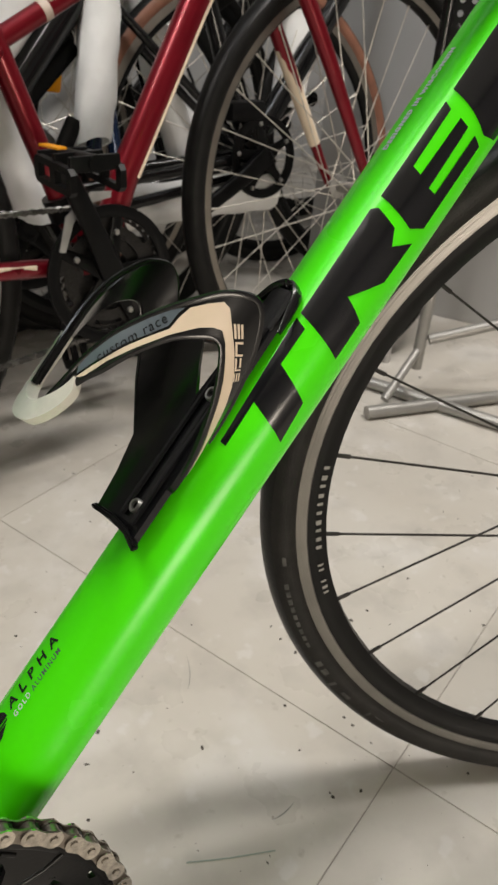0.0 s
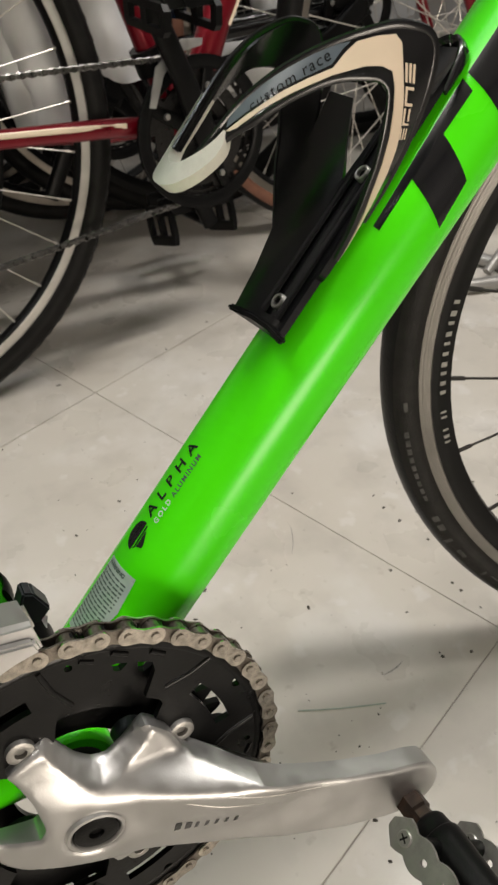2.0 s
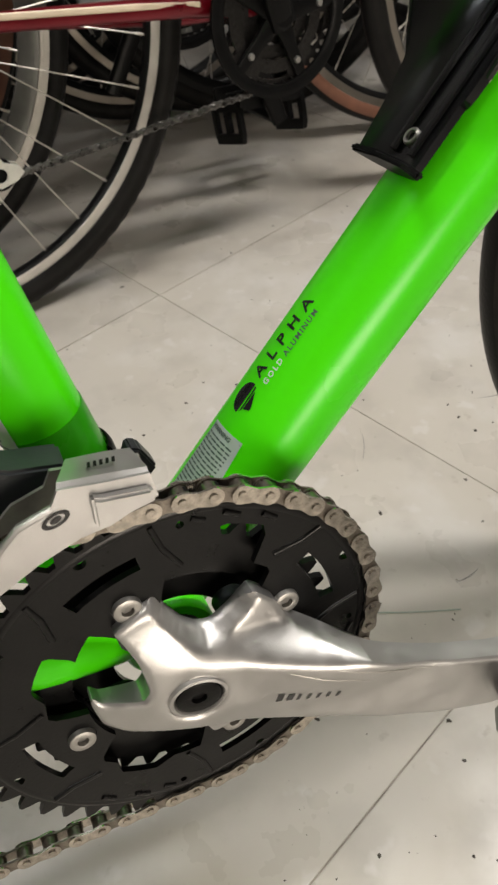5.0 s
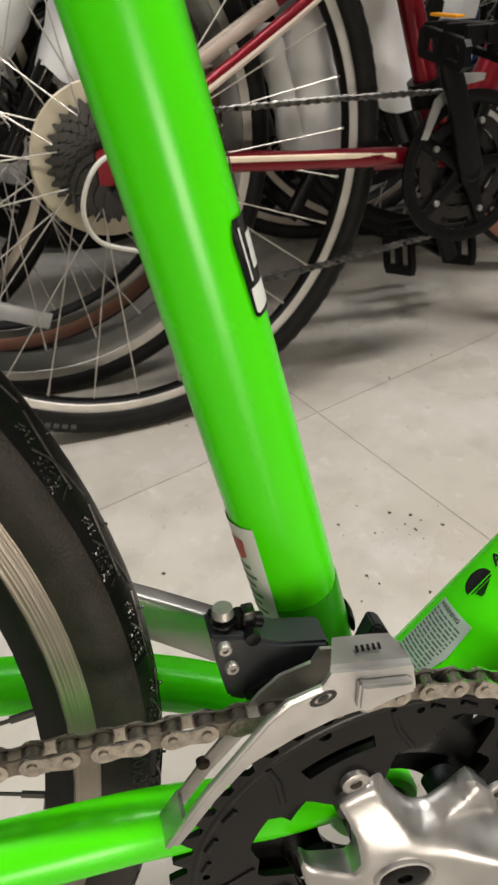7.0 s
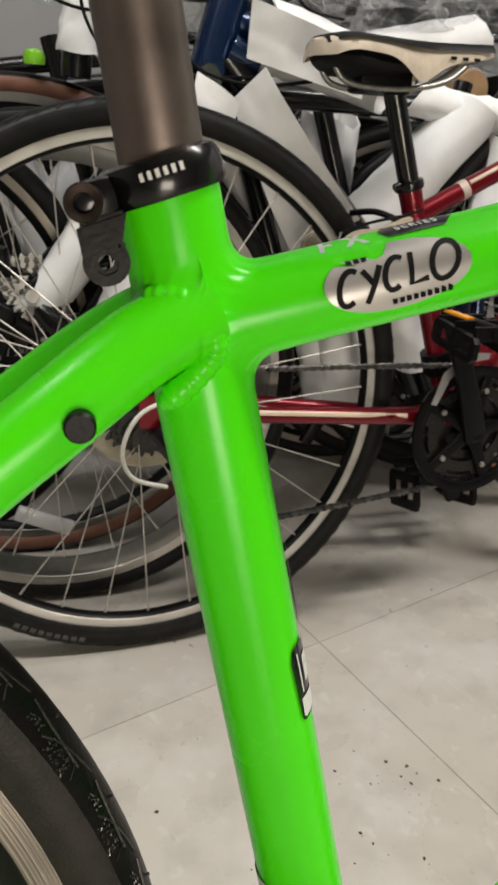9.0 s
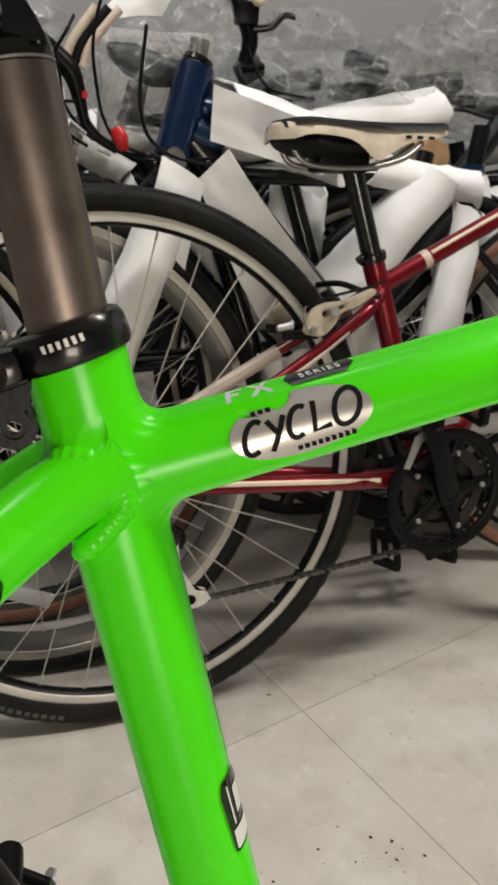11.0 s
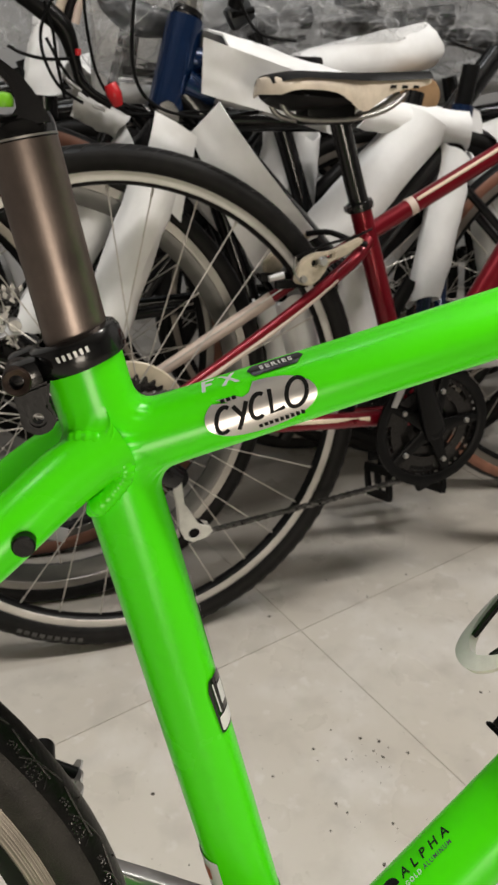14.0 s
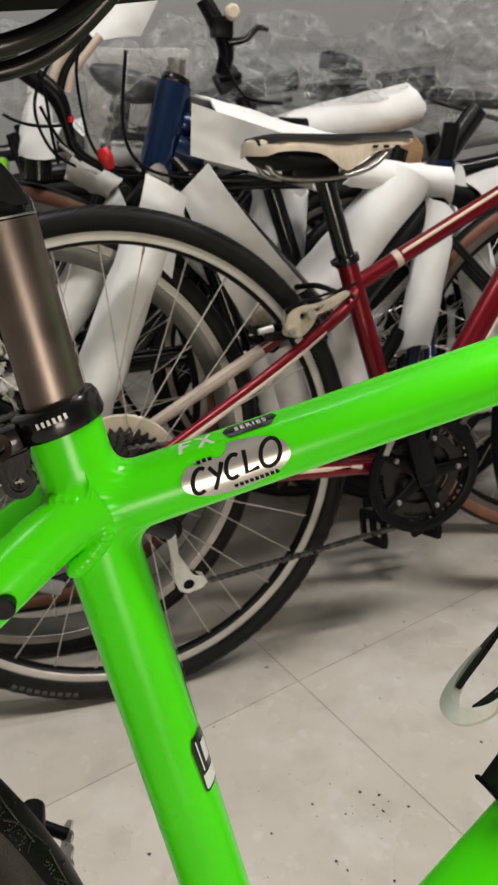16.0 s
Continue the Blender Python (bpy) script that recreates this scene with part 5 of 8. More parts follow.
    part("spring_cover", tube([(-0.0700, -0.029, 0.133), (-0.0500, -0.029, 0.1265)], (0.0034, 0.0032), n=14), BLACK_PLASTIC, block)
    # thin sleeve in a darker green than the frame
    foot_band = lathe(bmesh.new(), [(0.0184, 0.0), (0.01865, 0.0006), (0.01855, 0.034), (0.0184, 0.0345)], 40)
    foot_band.transform(Matrix.Rotation(radians(90), 4, "X"))
    part("tube_band", foot_band, DARK_GREEN, cage, "dark green band under the clamp", Matrix.Translation(ST0 + STD * 0.086) @ pose(0, 0, 0, 0, -12.35, 0))
    # clamp band round the far half of the seat tube
    c0 = ST0 + STD * 0.091
    across = Vector((STD.z, 0, -STD.x))
    ring = [c0 + across * (0.0198 * math.cos(radians(a))) + Vector((0, 1, 0)) * (0.0198 * math.sin(radians(a))) for a in range(-22, 181, 8)]
    part("clamp_band", tube(ring, (0.0050, 0.0014), n=10, ref=STD), BLACK_PLASTIC, cage, "dark clamp band")
    bm = plate([(-0.0020, 0.0920), (0.0020, 0.1010), (0.0065, 0.0990), (0.0120, 0.0880), (0.0060, 0.0820), (-0.0040, 0.0860)], [], -0.0190, -0.0090)
    bmesh.ops.bevel(bm, geom=[e for e in bm.edges if len(e.link_faces) == 2 and e.calc_face_angle(0) > 0.6], offset=0.001, segments=2, affect="EDGES")
    part("clamp_lug", bm, DARK_GREY, cage, "")


front_derailleur()


# ---- seatpost, clamp, saddle ----
def seat_area():
    d = Vector((-0.186, 0, 1)).normalized()
    p0 = Vector((-0.0995, 0, 0.4471))
    part("seatpost", tube([p0 + d * s for s in (-0.06, 0.0, 0.0775)], 0.0136, n=40), SEATPOST, bike, "bronze-grey anodised seatpost")
    # forged head: two curved ribs with an opening between them
    top = p0 + d * 0.0775
    outline = [(-0.1268, 0.5225), (-0.1020, 0.5270), (-0.1026, 0.5303), (-0.1050, 0.5353), (-0.1078, 0.5397), (-0.1107, 0.5434), (-0.1146, 0.5470), (-0.1186, 0.5499), (-0.1242, 0.5531), (-0.1299, 0.5556), (-0.1450, 0.5610), (-0.1600, 0.5650), (-0.1730, 0.5640), (-0.1740, 0.5520), (-0.1560, 0.5475), (-0.1410, 0.5440), (-0.1330, 0.5370), (-0.1308, 0.5325), (-0.1290, 0.5285)]
    hole = [(-0.1158, 0.5312), (-0.1142, 0.5334), (-0.1145, 0.5373), (-0.1166, 0.5420), (-0.1203, 0.5459), (-0.1248, 0.5491), (-0.1303, 0.5514), (-0.1410, 0.5545), (-0.1490, 0.5550), (-0.1480, 0.5515), (-0.1400, 0.5480), (-0.1318, 0.5412), (-0.1286, 0.5373), (-0.1262, 0.5335), (-0.1245, 0.5308), (-0.1224, 0.5298), (-0.1178, 0.5302)]
    head = plate(outline, [hole], -0.0118, 0.0118)
    bmesh.ops.bevel(head, geom=[e for e in head.edges if len(e.link_faces) == 2 and e.calc_face_angle(0) > 1.2], offset=0.0020, segments=4, affect="EDGES")
    sweep(head, [top - d * 0.001, top + d * 0.004, top + d * 0.0075], [0.0138, 0.0137, (0.0110, 0.0128)], n=40)
    part("seatpost_head", head, BLACK_GLOSS, bike, "glossy black forged seatpost head")
    part("groove_line", tube([top - d * 0.0004, top + d * 0.0004], 0.01385, n=40), ALLOY_DULL, bike)
    # clamp collar
    c0 = ST0 + STD * 0.4465
    bm = bmesh.new()
    prof = [(0.0140, 0.0), (0.0192, 0.0), (0.0202, 0.0018), (0.0202, 0.0092), (0.0190, 0.0118), (0.0168, 0.0128), (0.0140, 0.0128)]
    lathe(bm, prof, 48, closed=True)
    bm.transform(Matrix.Rotation(radians(90), 4, "X"))
    m = Matrix.Translation(c0) @ pose(0, 0, 0, 0, -12.4, 0)
    col = part("seat_clamp", bm, BLACK_GLOSS, bike, "glossy black seat clamp", m @ pose(0, 0, 0, 0, -7, 0))
    for s in (-1, 1):
        b2 = bmesh.new()
        box(b2, -0.0300, -0.0150, -0.0185 if s < 0 else 0.004, -0.004 if s < 0 else 0.0185, 0.0005, 0.0120, 0.0042)
        part("clamp_lug", b2, BLACK_GLOSS, col)
    b2 = lathe(bmesh.new(), [(0, -0.013), (0.0030, -0.013), (0.0030, -0.0205), (0.0052, -0.0215), (0.0058, -0.0205), (0.0058, 0.0)], 24)
    part("clamp_bolt", b2, RUST, col, "brown clamp bolt with a dark hex socket", pose(-0.0255, 0.0, 0.0062))
    loop = [(-0.0250 + 0.0072 * math.cos(radians(a)), -0.0120 + 0.0070 * math.sin(radians(a))) for a in range(150, 391, 15)]
    b2 = plate(loop + [(-0.0140, 0.0010), (-0.0300, 0.0010)], [circle(-0.0250, -0.0120, 0.0024, 14)], -0.0165, -0.0095)
    bmesh.ops.bevel(b2, geom=[e for e in b2.edges if len(e.link_faces) == 2 and e.calc_face_angle(0) > 0.8], offset=0.0012, segments=2, affect="EDGES")
    part("rack_eyelet", b2, BLACK_PLASTIC, col)
    marks = bmesh.new()
    for k in range(6):
        a0 = radians(-113 + 7.0 * k)
        a1 = a0 + radians(3.6)
        h0, h1 = 0.0066, 0.0091
        q = [(0.0204 * math.cos(a), 0.0204 * math.sin(a), h) for a, h in ((a0, h0), (a1, h0), (a1, h1), (a0, h1))]
        marks.faces.new([marks.verts.new(p) for p in q])
    part("clamp_marking", marks, DECAL_WHITE, col, "white bars on the clamp")
    # saddle: shell and rails
    sad = part("saddle_rail", curved([(-0.215, -0.022, 0.598), (-0.16, -0.022, 0.580), (-0.125, -0.022, 0.5795), (-0.100, -0.021, 0.5840), (-0.078, -0.016, 0.5960), (-0.050, -0.008, 0.622)], 0.0038, n=14), RAIL, bike, "dark metal saddle rail")
    part("saddle_rail", curved([(-0.215, 0.022, 0.598), (-0.16, 0.022, 0.580), (-0.125, 0.022, 0.5795), (-0.100, 0.021, 0.5840), (-0.078, 0.016, 0.5960), (-0.050, 0.008, 0.622)], 0.0038, n=14), RAIL, bike, "dark metal saddle rail")
    b2 = bmesh.new()
    rows = []
    for i in range(15):
        u = i / 14
        x = -0.24 + 0.27 * u
        half = 0.066 * (1 - u) ** 0.8 + 0.019
        row = []
        for k in range(17):
            v = -1 + k / 8
            row.append(b2.verts.new((x, half * v, 0.640 - 0.030 * abs(v) ** 2.6 + 0.008 * (2 * u - 1) ** 2 + 0.004 * u)))
        rows.append(row)
    for a, b in zip(rows, rows[1:]):
        for k in range(16):
            b2.faces.new((a[k], a[k + 1], b[k + 1], b[k]))
    made = bmesh.ops.extrude_face_region(b2, geom=b2.faces[:])["geom"]
    bmesh.ops.translate(b2, vec=(0, 0, 0.02), verts=[v for v in made if isinstance(v, bmesh.types.BMVert)])
    part("saddle", b2, SADDLE_BLACK, bike, "black vinyl saddle")
    b2 = bmesh.new()
    sweep(b2, [(-0.158, -0.03, 0.579), (-0.158, 0.03, 0.579)], (0.010, 0.011), n=20, ref=(1, 0, 0))
    for k in range(9):
        sweep(b2, [(-0.164 + 0.0016 * k, -0.031, 0.568), (-0.166 + 0.0016 * k, -0.031, 0.592)], 0.0006, n=6)
    part("rail_clamp", b2, DARK_GREY, bike, "ribbed rail clamp")


seat_area()


# ---- bottle cage ----
def bottle_cage():
    n = Vector((-DTD.z, 0, DTD.x))
    axis_h, rad = 0.0650, 0.0375

    def place(ang, s, r):
        a = radians(ang)
        return DT0 + DTD * s + n * (axis_h - r * math.cos(a)) + Vector((0, -1, 0)) * (r * math.sin(a))

    def shell(poly, side, r0, r1, grid=True):
        b2 = flat_polys([[(s, a * 0.001) for a, s in poly]])
        bmesh.ops.triangulate(b2, faces=b2.faces[:])
        lo, hi = min(v.co.y for v in b2.verts), max(v.co.y for v in b2.verts)
        for k in range(1, 20):
            c = lo + (hi - lo) * k / 20
            bmesh.ops.bisect_plane(b2, geom=b2.verts[:] + b2.edges[:] + b2.faces[:], plane_co=(0, c, 0), plane_no=(0, 1, 0))
        flat = [(v.co.x, v.co.y * 1000) for v in b2.verts]
        made = bmesh.ops.extrude_face_region(b2, geom=b2.faces[:])["geom"]
        up = {v for v in made if isinstance(v, bmesh.types.BMVert)}
        for v in b2.verts:
            v.co = place(side * v.co.y * 1000, v.co.x, r0 if v in up else r1)
        return b2

    base = [(-34, 0.2290), (26, 0.2290), (26, 0.262), (22, 0.30), (18, 0.345), (16, 0.372), (-13, 0.372), (-14, 0.335), (-17, 0.304), (-30, 0.318), (-44, 0.337), (-60, 0.334), (-54, 0.306), (-42, 0.268), (-37, 0.250)]
    cage = part("bottle_cage", shell(base, 1, rad, rad + 0.0030), CAGE_BLACK, bike, "glossy black bottle cage with cream and white trim")
    for h in (-10, 10):
        b2 = tube(smooth_path([place(h, s, rad - 0.001) for s in (0.236, 0.27, 0.31, 0.350)], 4), (0.0022, 0.0016), n=8)
        part("base_rail", b2, CAGE_BLACK, cage)
    lip = bmesh.new()
    outline = [(-0.0250, 0.0352, -0.001), (-0.0190, 0.0342, 0), (-0.0080, 0.0325, 0.001), (0.0080, 0.0325, 0.001), (0.0190, 0.0342, 0), (0.0250, 0.0352, -0.001), (0.0240, 0.0315, 0), (0.0150, 0.0268, 0), (0.0, 0.0248, 0), (-0.0150, 0.0268, 0), (-0.0240, 0.0315, 0)]
    lip.faces.new([lip.verts.new(DT0 + DTD * (0.2282 + o) + n * h + Vector((0, y, 0))) for y, h, o in outline])
    made = bmesh.ops.extrude_face_region(lip, geom=lip.faces[:])["geom"]
    bmesh.ops.translate(lip, vec=DTD * 0.0032, verts=[v for v in made if isinstance(v, bmesh.types.BMVert)])
    bmesh.ops.bevel(lip, geom=lip.edges[:], offset=0.0009, segments=2, affect="EDGES")
    part("foot_lip", lip, BLACK_PLASTIC, cage)
    top = tube(smooth_path([place(a, s, rad + 0.002) for a, s in ((-28, 0.350), (-14, 0.370), (0, 0.375), (14, 0.370), (28, 0.350))], 5), spline_values([(0.0008, 0.0012), (0.0018, 0.0040), (0.0020, 0.0048), (0.0018, 0.0040), (0.0008, 0.0012)], 5), n=12)
    part("top_catch", top, CAGE_BLACK, cage)
    upper = [(166, 0.2680), (163, 0.2770), (159, 0.2910), (152, 0.3040), (142, 0.3160), (132, 0.3260), (121, 0.3356), (110, 0.3440), (98, 0.3490), (90, 0.3500), (82, 0.3470), (74, 0.3400), (66, 0.3310), (58, 0.3200), (48, 0.3060), (38, 0.2920), (28, 0.2800), (20, 0.2700)]
    lower = [(18, 0.2600), (30, 0.2600), (41, 0.2700), (53, 0.2830), (63, 0.2940), (71, 0.3045), (79, 0.3131), (87, 0.3210), (92, 0.3252), (96, 0.3269), (101, 0.3268), (107, 0.3246), (120, 0.3176), (130, 0.3085), (138, 0.2995), (145, 0.2900), (153, 0.2815), (160, 0.2700)]
    upper, lower = [[(p.x, p.y) for p in smooth_path([(a, s, 0) for a, s in line], 4)] for line in (upper, lower)]
    arm = upper + lower
    for side in (1, -1):
        ob = part("cage_arm", shell(arm, side, rad, rad + 0.0032), CAGE_BLACK, cage)
        part("arm_rim", tube(smooth_path([place(side * a, s, rad + 0.0025) for a, s in upper[:62]], 1), (0.0014, 0.0018), n=8), CAGE_BLACK, cage)
        part("arm_rim", tube(smooth_path([place(side * a, s, rad + 0.0022) for a, s in lower[8:66]], 1), (0.0012, 0.0015), n=8), CAGE_BLACK, cage)
        if side == 1:
            stripe = [(156, 0.2816), (150, 0.2906), (141, 0.3027), (133, 0.3113), (125, 0.3193), (124, 0.3260), (122, 0.3312), (115, 0.3368), (108, 0.3411), (103, 0.3405), (95, 0.3347), (85, 0.3281), (75, 0.3210), (67, 0.3145), (60, 0.3065), (54, 0.2970), (46, 0.2840), (36, 0.2720), (34, 0.2700), (42, 0.2760), (52, 0.2865), (62, 0.2960), (70, 0.3060), (78, 0.3150), (87, 0.3232), (93, 0.3280), (99, 0.3312), (105, 0.3300), (112, 0.3263), (123, 0.3174), (135, 0.3053), (145, 0.2941), (152, 0.2830)]
            part("cream_stripe", shell(stripe, side, rad + 0.0031, rad + 0.0035), CREAM, cage, "cream stripe along the arm")
            field = [(157, 0.2830), (150, 0.2930), (142, 0.3040), (133, 0.3130), (126.5, 0.3200), (126, 0.3265), (124.5, 0.3300), (130, 0.3262), (140, 0.3165), (150, 0.3050), (156.5, 0.2940), (159, 0.2860)]
            part("grey_field", shell(field, side, rad + 0.0031, rad + 0.0034), GREY_DECAL, cage, "grey-blue field with lettering")
            b2 = flat_text("custom race", 0.0058, 1.15, 0.0, 0.2)

            def lettering(u, v):
                return place(140.5 - 0.452 * u / 0.0407 * 57.3 + 0.892 * v / 0.0407 * 57.3, 0.3073 + 0.892 * u + 0.452 * v, rad + 0.0038)
            part("cage_lettering", wrapped(b2, lettering, 0.003), STICKER_INK, cage, "dark lettering on the arm")
            bars = bmesh.new()
            strokes = [(0.05, 0.27, 0, 0.24), (0.39, 0.61, 0, 0.24), (0.73, 0.95, 0, 0.24), (0.12, 0.34, 0.29, 0.52), (0.12, 0.95, 0.29, 0.33), (0.12, 0.95, 0.50, 0.54), (0.12, 0.34, 0.57, 0.80), (0.62, 0.84, 0.57, 0.74), (0.12, 0.84, 0.77, 0.80)]
            strokes += [(0.05, 0.22, 0.84, 1.0), (0.36, 0.53, 0.84, 1.0), (0.67, 0.84, 0.84, 1.0)]
            for w0, w1, v0, v1 in strokes:
                bars.faces.new([bars.verts.new(place(96.0 - 25.5 * v - 6.2 * w, 0.3362 - 0.0194 * v + 0.0026 * w, rad + 0.0037)) for w, v in ((w0, v0), (w1, v0), (w1, v1), (w0, v1))])
            part("cage_marking", bars, CREAM, cage, "cream bars")
    tip = [(156, 0.2815), (158, 0.2762), (163, 0.2700), (171, 0.2642), (180, 0.2625), (189, 0.2650), (198, 0.2725), (204, 0.2835), (207, 0.2930), (211, 0.2925), (212, 0.2840), (210, 0.2730), (204, 0.2625), (194, 0.2555), (180, 0.2530), (168, 0.2550), (159, 0.2610), (153, 0.2690), (151.5, 0.2760)]
    tip = [(p.x, p.y) for p in smooth_path([(a, s, 0) for a, s in tip + tip[:1]], 4)[:-1]]
    part("front_clip", shell(tip, 1, rad - 0.0010, rad + 0.0048), WHITE_PLASTIC, cage, "white plastic front clip")
    for s in (0.2430, 0.3090):
        b2 = lathe(bmesh.new(), [(0.0022, 0.0), (0.0024, -0.0024), (0.0033, -0.0026), (0.0038, -0.0018), (0.0038, 0.002)], 24)
        z = -(place(0, s, 0) - place(0, s, 0.01)).normalized()
        q = Vector((0, 1, 0)).rotation_difference(z).to_matrix().to_4x4()
        bolt = part("cage_bolt", b2, ALLOY_DULL, cage, "steel hex bolt", Matrix.Translation(place(0, s, rad - 0.0005)) @ q)
        # black disc stands in for the shaded depth of the socket
        part("socket_shade", lathe(bmesh.new(), [(0, -0.0008), (0.0024, -0.0008)], 6), BLACK_PLASTIC, bolt)


bottle_cage()


# ---- the red bicycle behind ----
RB = Matrix.Translation((0.425, 0.849, 0.287)) @ pose(0, 0, 0, -6.0, 0, 5.0)


def chain_run(parent, points, pitch=0.0127, size=1.0, mat=None):
    """Simple links along a line of points."""
    bm = bmesh.new()
    for y in (-0.003, 0.003):
        sweep(bm, [(-0.003, y, 0), (0.0, y, 0), (0.0064, y, 0), (0.0127, y, 0), (0.0157, y, 0)], [(0.0008, 0.0014), (0.0010, 0.0040), (0.0010, 0.0024), (0.0010, 0.0040), (0.0008, 0.0014)], n=8)
    for x in (0, 0.0127):
        sweep(bm, [(x, -0.0045, 0), (x, 0.0045, 0)], 0.0028, n=8, ref=(1, 0, 0))
    me = mesh_of("link", bm, mat or CHAIN_WORN)
    start = tube([points[0], Vector(points[0]) + Vector((0.004, 0, 0))], 0.002, n=6)
    holder = part("chain", start, mat or CHAIN_WORN, parent, "dark oily chain")
    pts = [Vector(p) for p in points]
    for a, b in zip(pts, pts[1:]):
        d = b - a
        n = max(1, int(d.length / pitch))
        x = d.normalized()
        y = (Vector((0, 1, 0)) - x * x.y).normalized()
        m3 = Matrix((x, y, x.cross(y))).transposed().to_4x4()
        for k in range(n):
            m = m3.copy()
            m.translation = a + x * pitch * k
            part("link", me, None, holder, "", m)
    return holder


def black_crankset(parent, at, angle, facing=1, ring=0.092, label="black crankset with a chain guard", pedals=True):
    """at: the middle of the bracket; angle of the near arm in degrees."""
    ax, az = at
    yr = -0.047
    crank = part("crankset", moved(plate(circle(0, 0, ring, 72), [circle(0, 0, ring - 0.013, 60)], yr - 0.007, yr - 0.003), Matrix.Translation((ax, 0, az))), BLACK_PLASTIC, parent, label)
    bm = lathe(bmesh.new(), [(ring, yr - 0.002), (ring + 0.004, yr - 0.003), (ring + 0.004, yr - 0.008), (ring - 0.004, yr - 0.0095), (ring - 0.010, yr - 0.007)], 64)
    part("guard_rim", bm, BLACK_PLASTIC, crank, "", pose(ax, 0, az))
    for r, y in ((0.082, yr + 0.002), (0.066, yr + 0.009), (0.048, yr + 0.016)):
        if r < ring - 0.006:
            slots = [arc_slot(r - 0.014, r - 0.007, a - 20, a + 16, 6) for a in (50, 122, 194, 266, 338)]
            part("chainring", moved(toothed(r, int(r * 2 * math.pi / 0.0127), r - 0.030, slots, y, y + 0.003), Matrix.Translation((ax, 0, az))), CHAIN_DARK, crank)
    for k in range(5):
        dx, dz = polar(1.0, angle + 36 + 72 * k)
        part("spider_arm", tube([(ax, yr - 0.004, az), (ax + dx * 0.035, yr - 0.004, az + dz * 0.035), (ax + dx * (ring - 0.009), yr - 0.003, az + dz * (ring - 0.009))], [(0.005, 0.015), (0.004, 0.010), (0.003, 0.007)], n=12, power=3), BLACK_PLASTIC, crank)
        bolt = lathe(bmesh.new(), [(0, -0.002), (0.0035, -0.002), (0.0045, 0.0), (0.0045, 0.003)], 14)
        part("chainring_bolt", bolt, ALLOY_DULL, crank, "", pose(ax + dx * 0.060, yr - 0.0085, az + dz * 0.060))
    part("crank_boss", lathe(bmesh.new(), [(0, -0.066), (0.012, -0.066), (0.017, -0.062), (0.018, -0.045), (0.018, 0.045), (0, 0.045)], 24), BLACK_PLASTIC, crank, "", pose(ax, 0, az))
    for s, a in ((-1, angle), (1, angle + 180)):
        dx, dz = polar(1.0, a)
        pts = [(ax - dx * 0.012, s * 0.056, az - dz * 0.012), (ax + dx * 0.02, s * 0.062, az + dz * 0.02), (ax + dx * 0.09, s * 0.074, az + dz * 0.09), (ax + dx * 0.190, s * 0.080, az + dz * 0.190)]
        part("crank_arm", curved(pts, [(0.008, 0.018), (0.009, 0.018), (0.008, 0.0145), (0.007, 0.013)], 4, n=16, power=3), BLACK_PLASTIC, crank, "black crank arm")
        if not pedals:
            continue
        px, pz = ax + dx * 0.186, az + dz * 0.186
        bm = bmesh.new()
        sweep(bm, [(px, s * 0.085, pz), (px, s * 0.185, pz)], 0.010, n=14, ref=(1, 0, 0))
        ped = part("pedal", bm, BLACK_PLASTIC, crank, "black plastic block pedal")
        reach, tall = (0.032, 0.8) if s < 0 else (0.056, 1.6)
        px, pz = (px, pz) if s < 0 else (px - 0.004, pz + 0.027)
        for side in (-1, 1):
            lo, hi = min(s * 0.092, s * 0.187), max(s * 0.092, s * 0.187)
            bm = plate([(lo, -0.012), (lo + 0.006, -0.020), (hi - 0.006, -0.020), (hi, -0.012), (hi, 0.012), (hi - 0.006, 0.020), (lo + 0.006, 0.020), (lo, 0.012)],
                       [[(lo + a, -0.010), (lo + b, -0.010), (lo + b, 0.010), (lo + a, 0.010)] for a, b in ((0.012, 0.041), (0.054, 0.083))], -0.004, 0.004)
            bm.transform(Matrix.Translation((px + side * reach, 0, pz)) @ pose(0, 0, 0, 0, 14 if s > 0 else -6, 90) @ Matrix.Diagonal((1, 1, tall, 1)))
            part("pedal_tread", bm, BLACK_PLASTIC, ped)
            if s < 0 and side < 0:
                bm = box(bmesh.new(), px + side * 0.032 - 0.006, px + side * 0.032 + 0.006, -0.165, -0.115, pz + 0.0155, pz + 0.0185, 0.0008)
                part("reflector", bm, ORANGE, ped, "orange pedal reflector")
        for y in (s * 0.098, s * 0.138, s * 0.178):
            part("pedal_bar", box(bmesh.new(), px - reach, px + reach, y - 0.004, y + 0.004, pz - 0.009, pz + 0.009, 0.002), BLACK_PLASTIC, ped)
    return crank


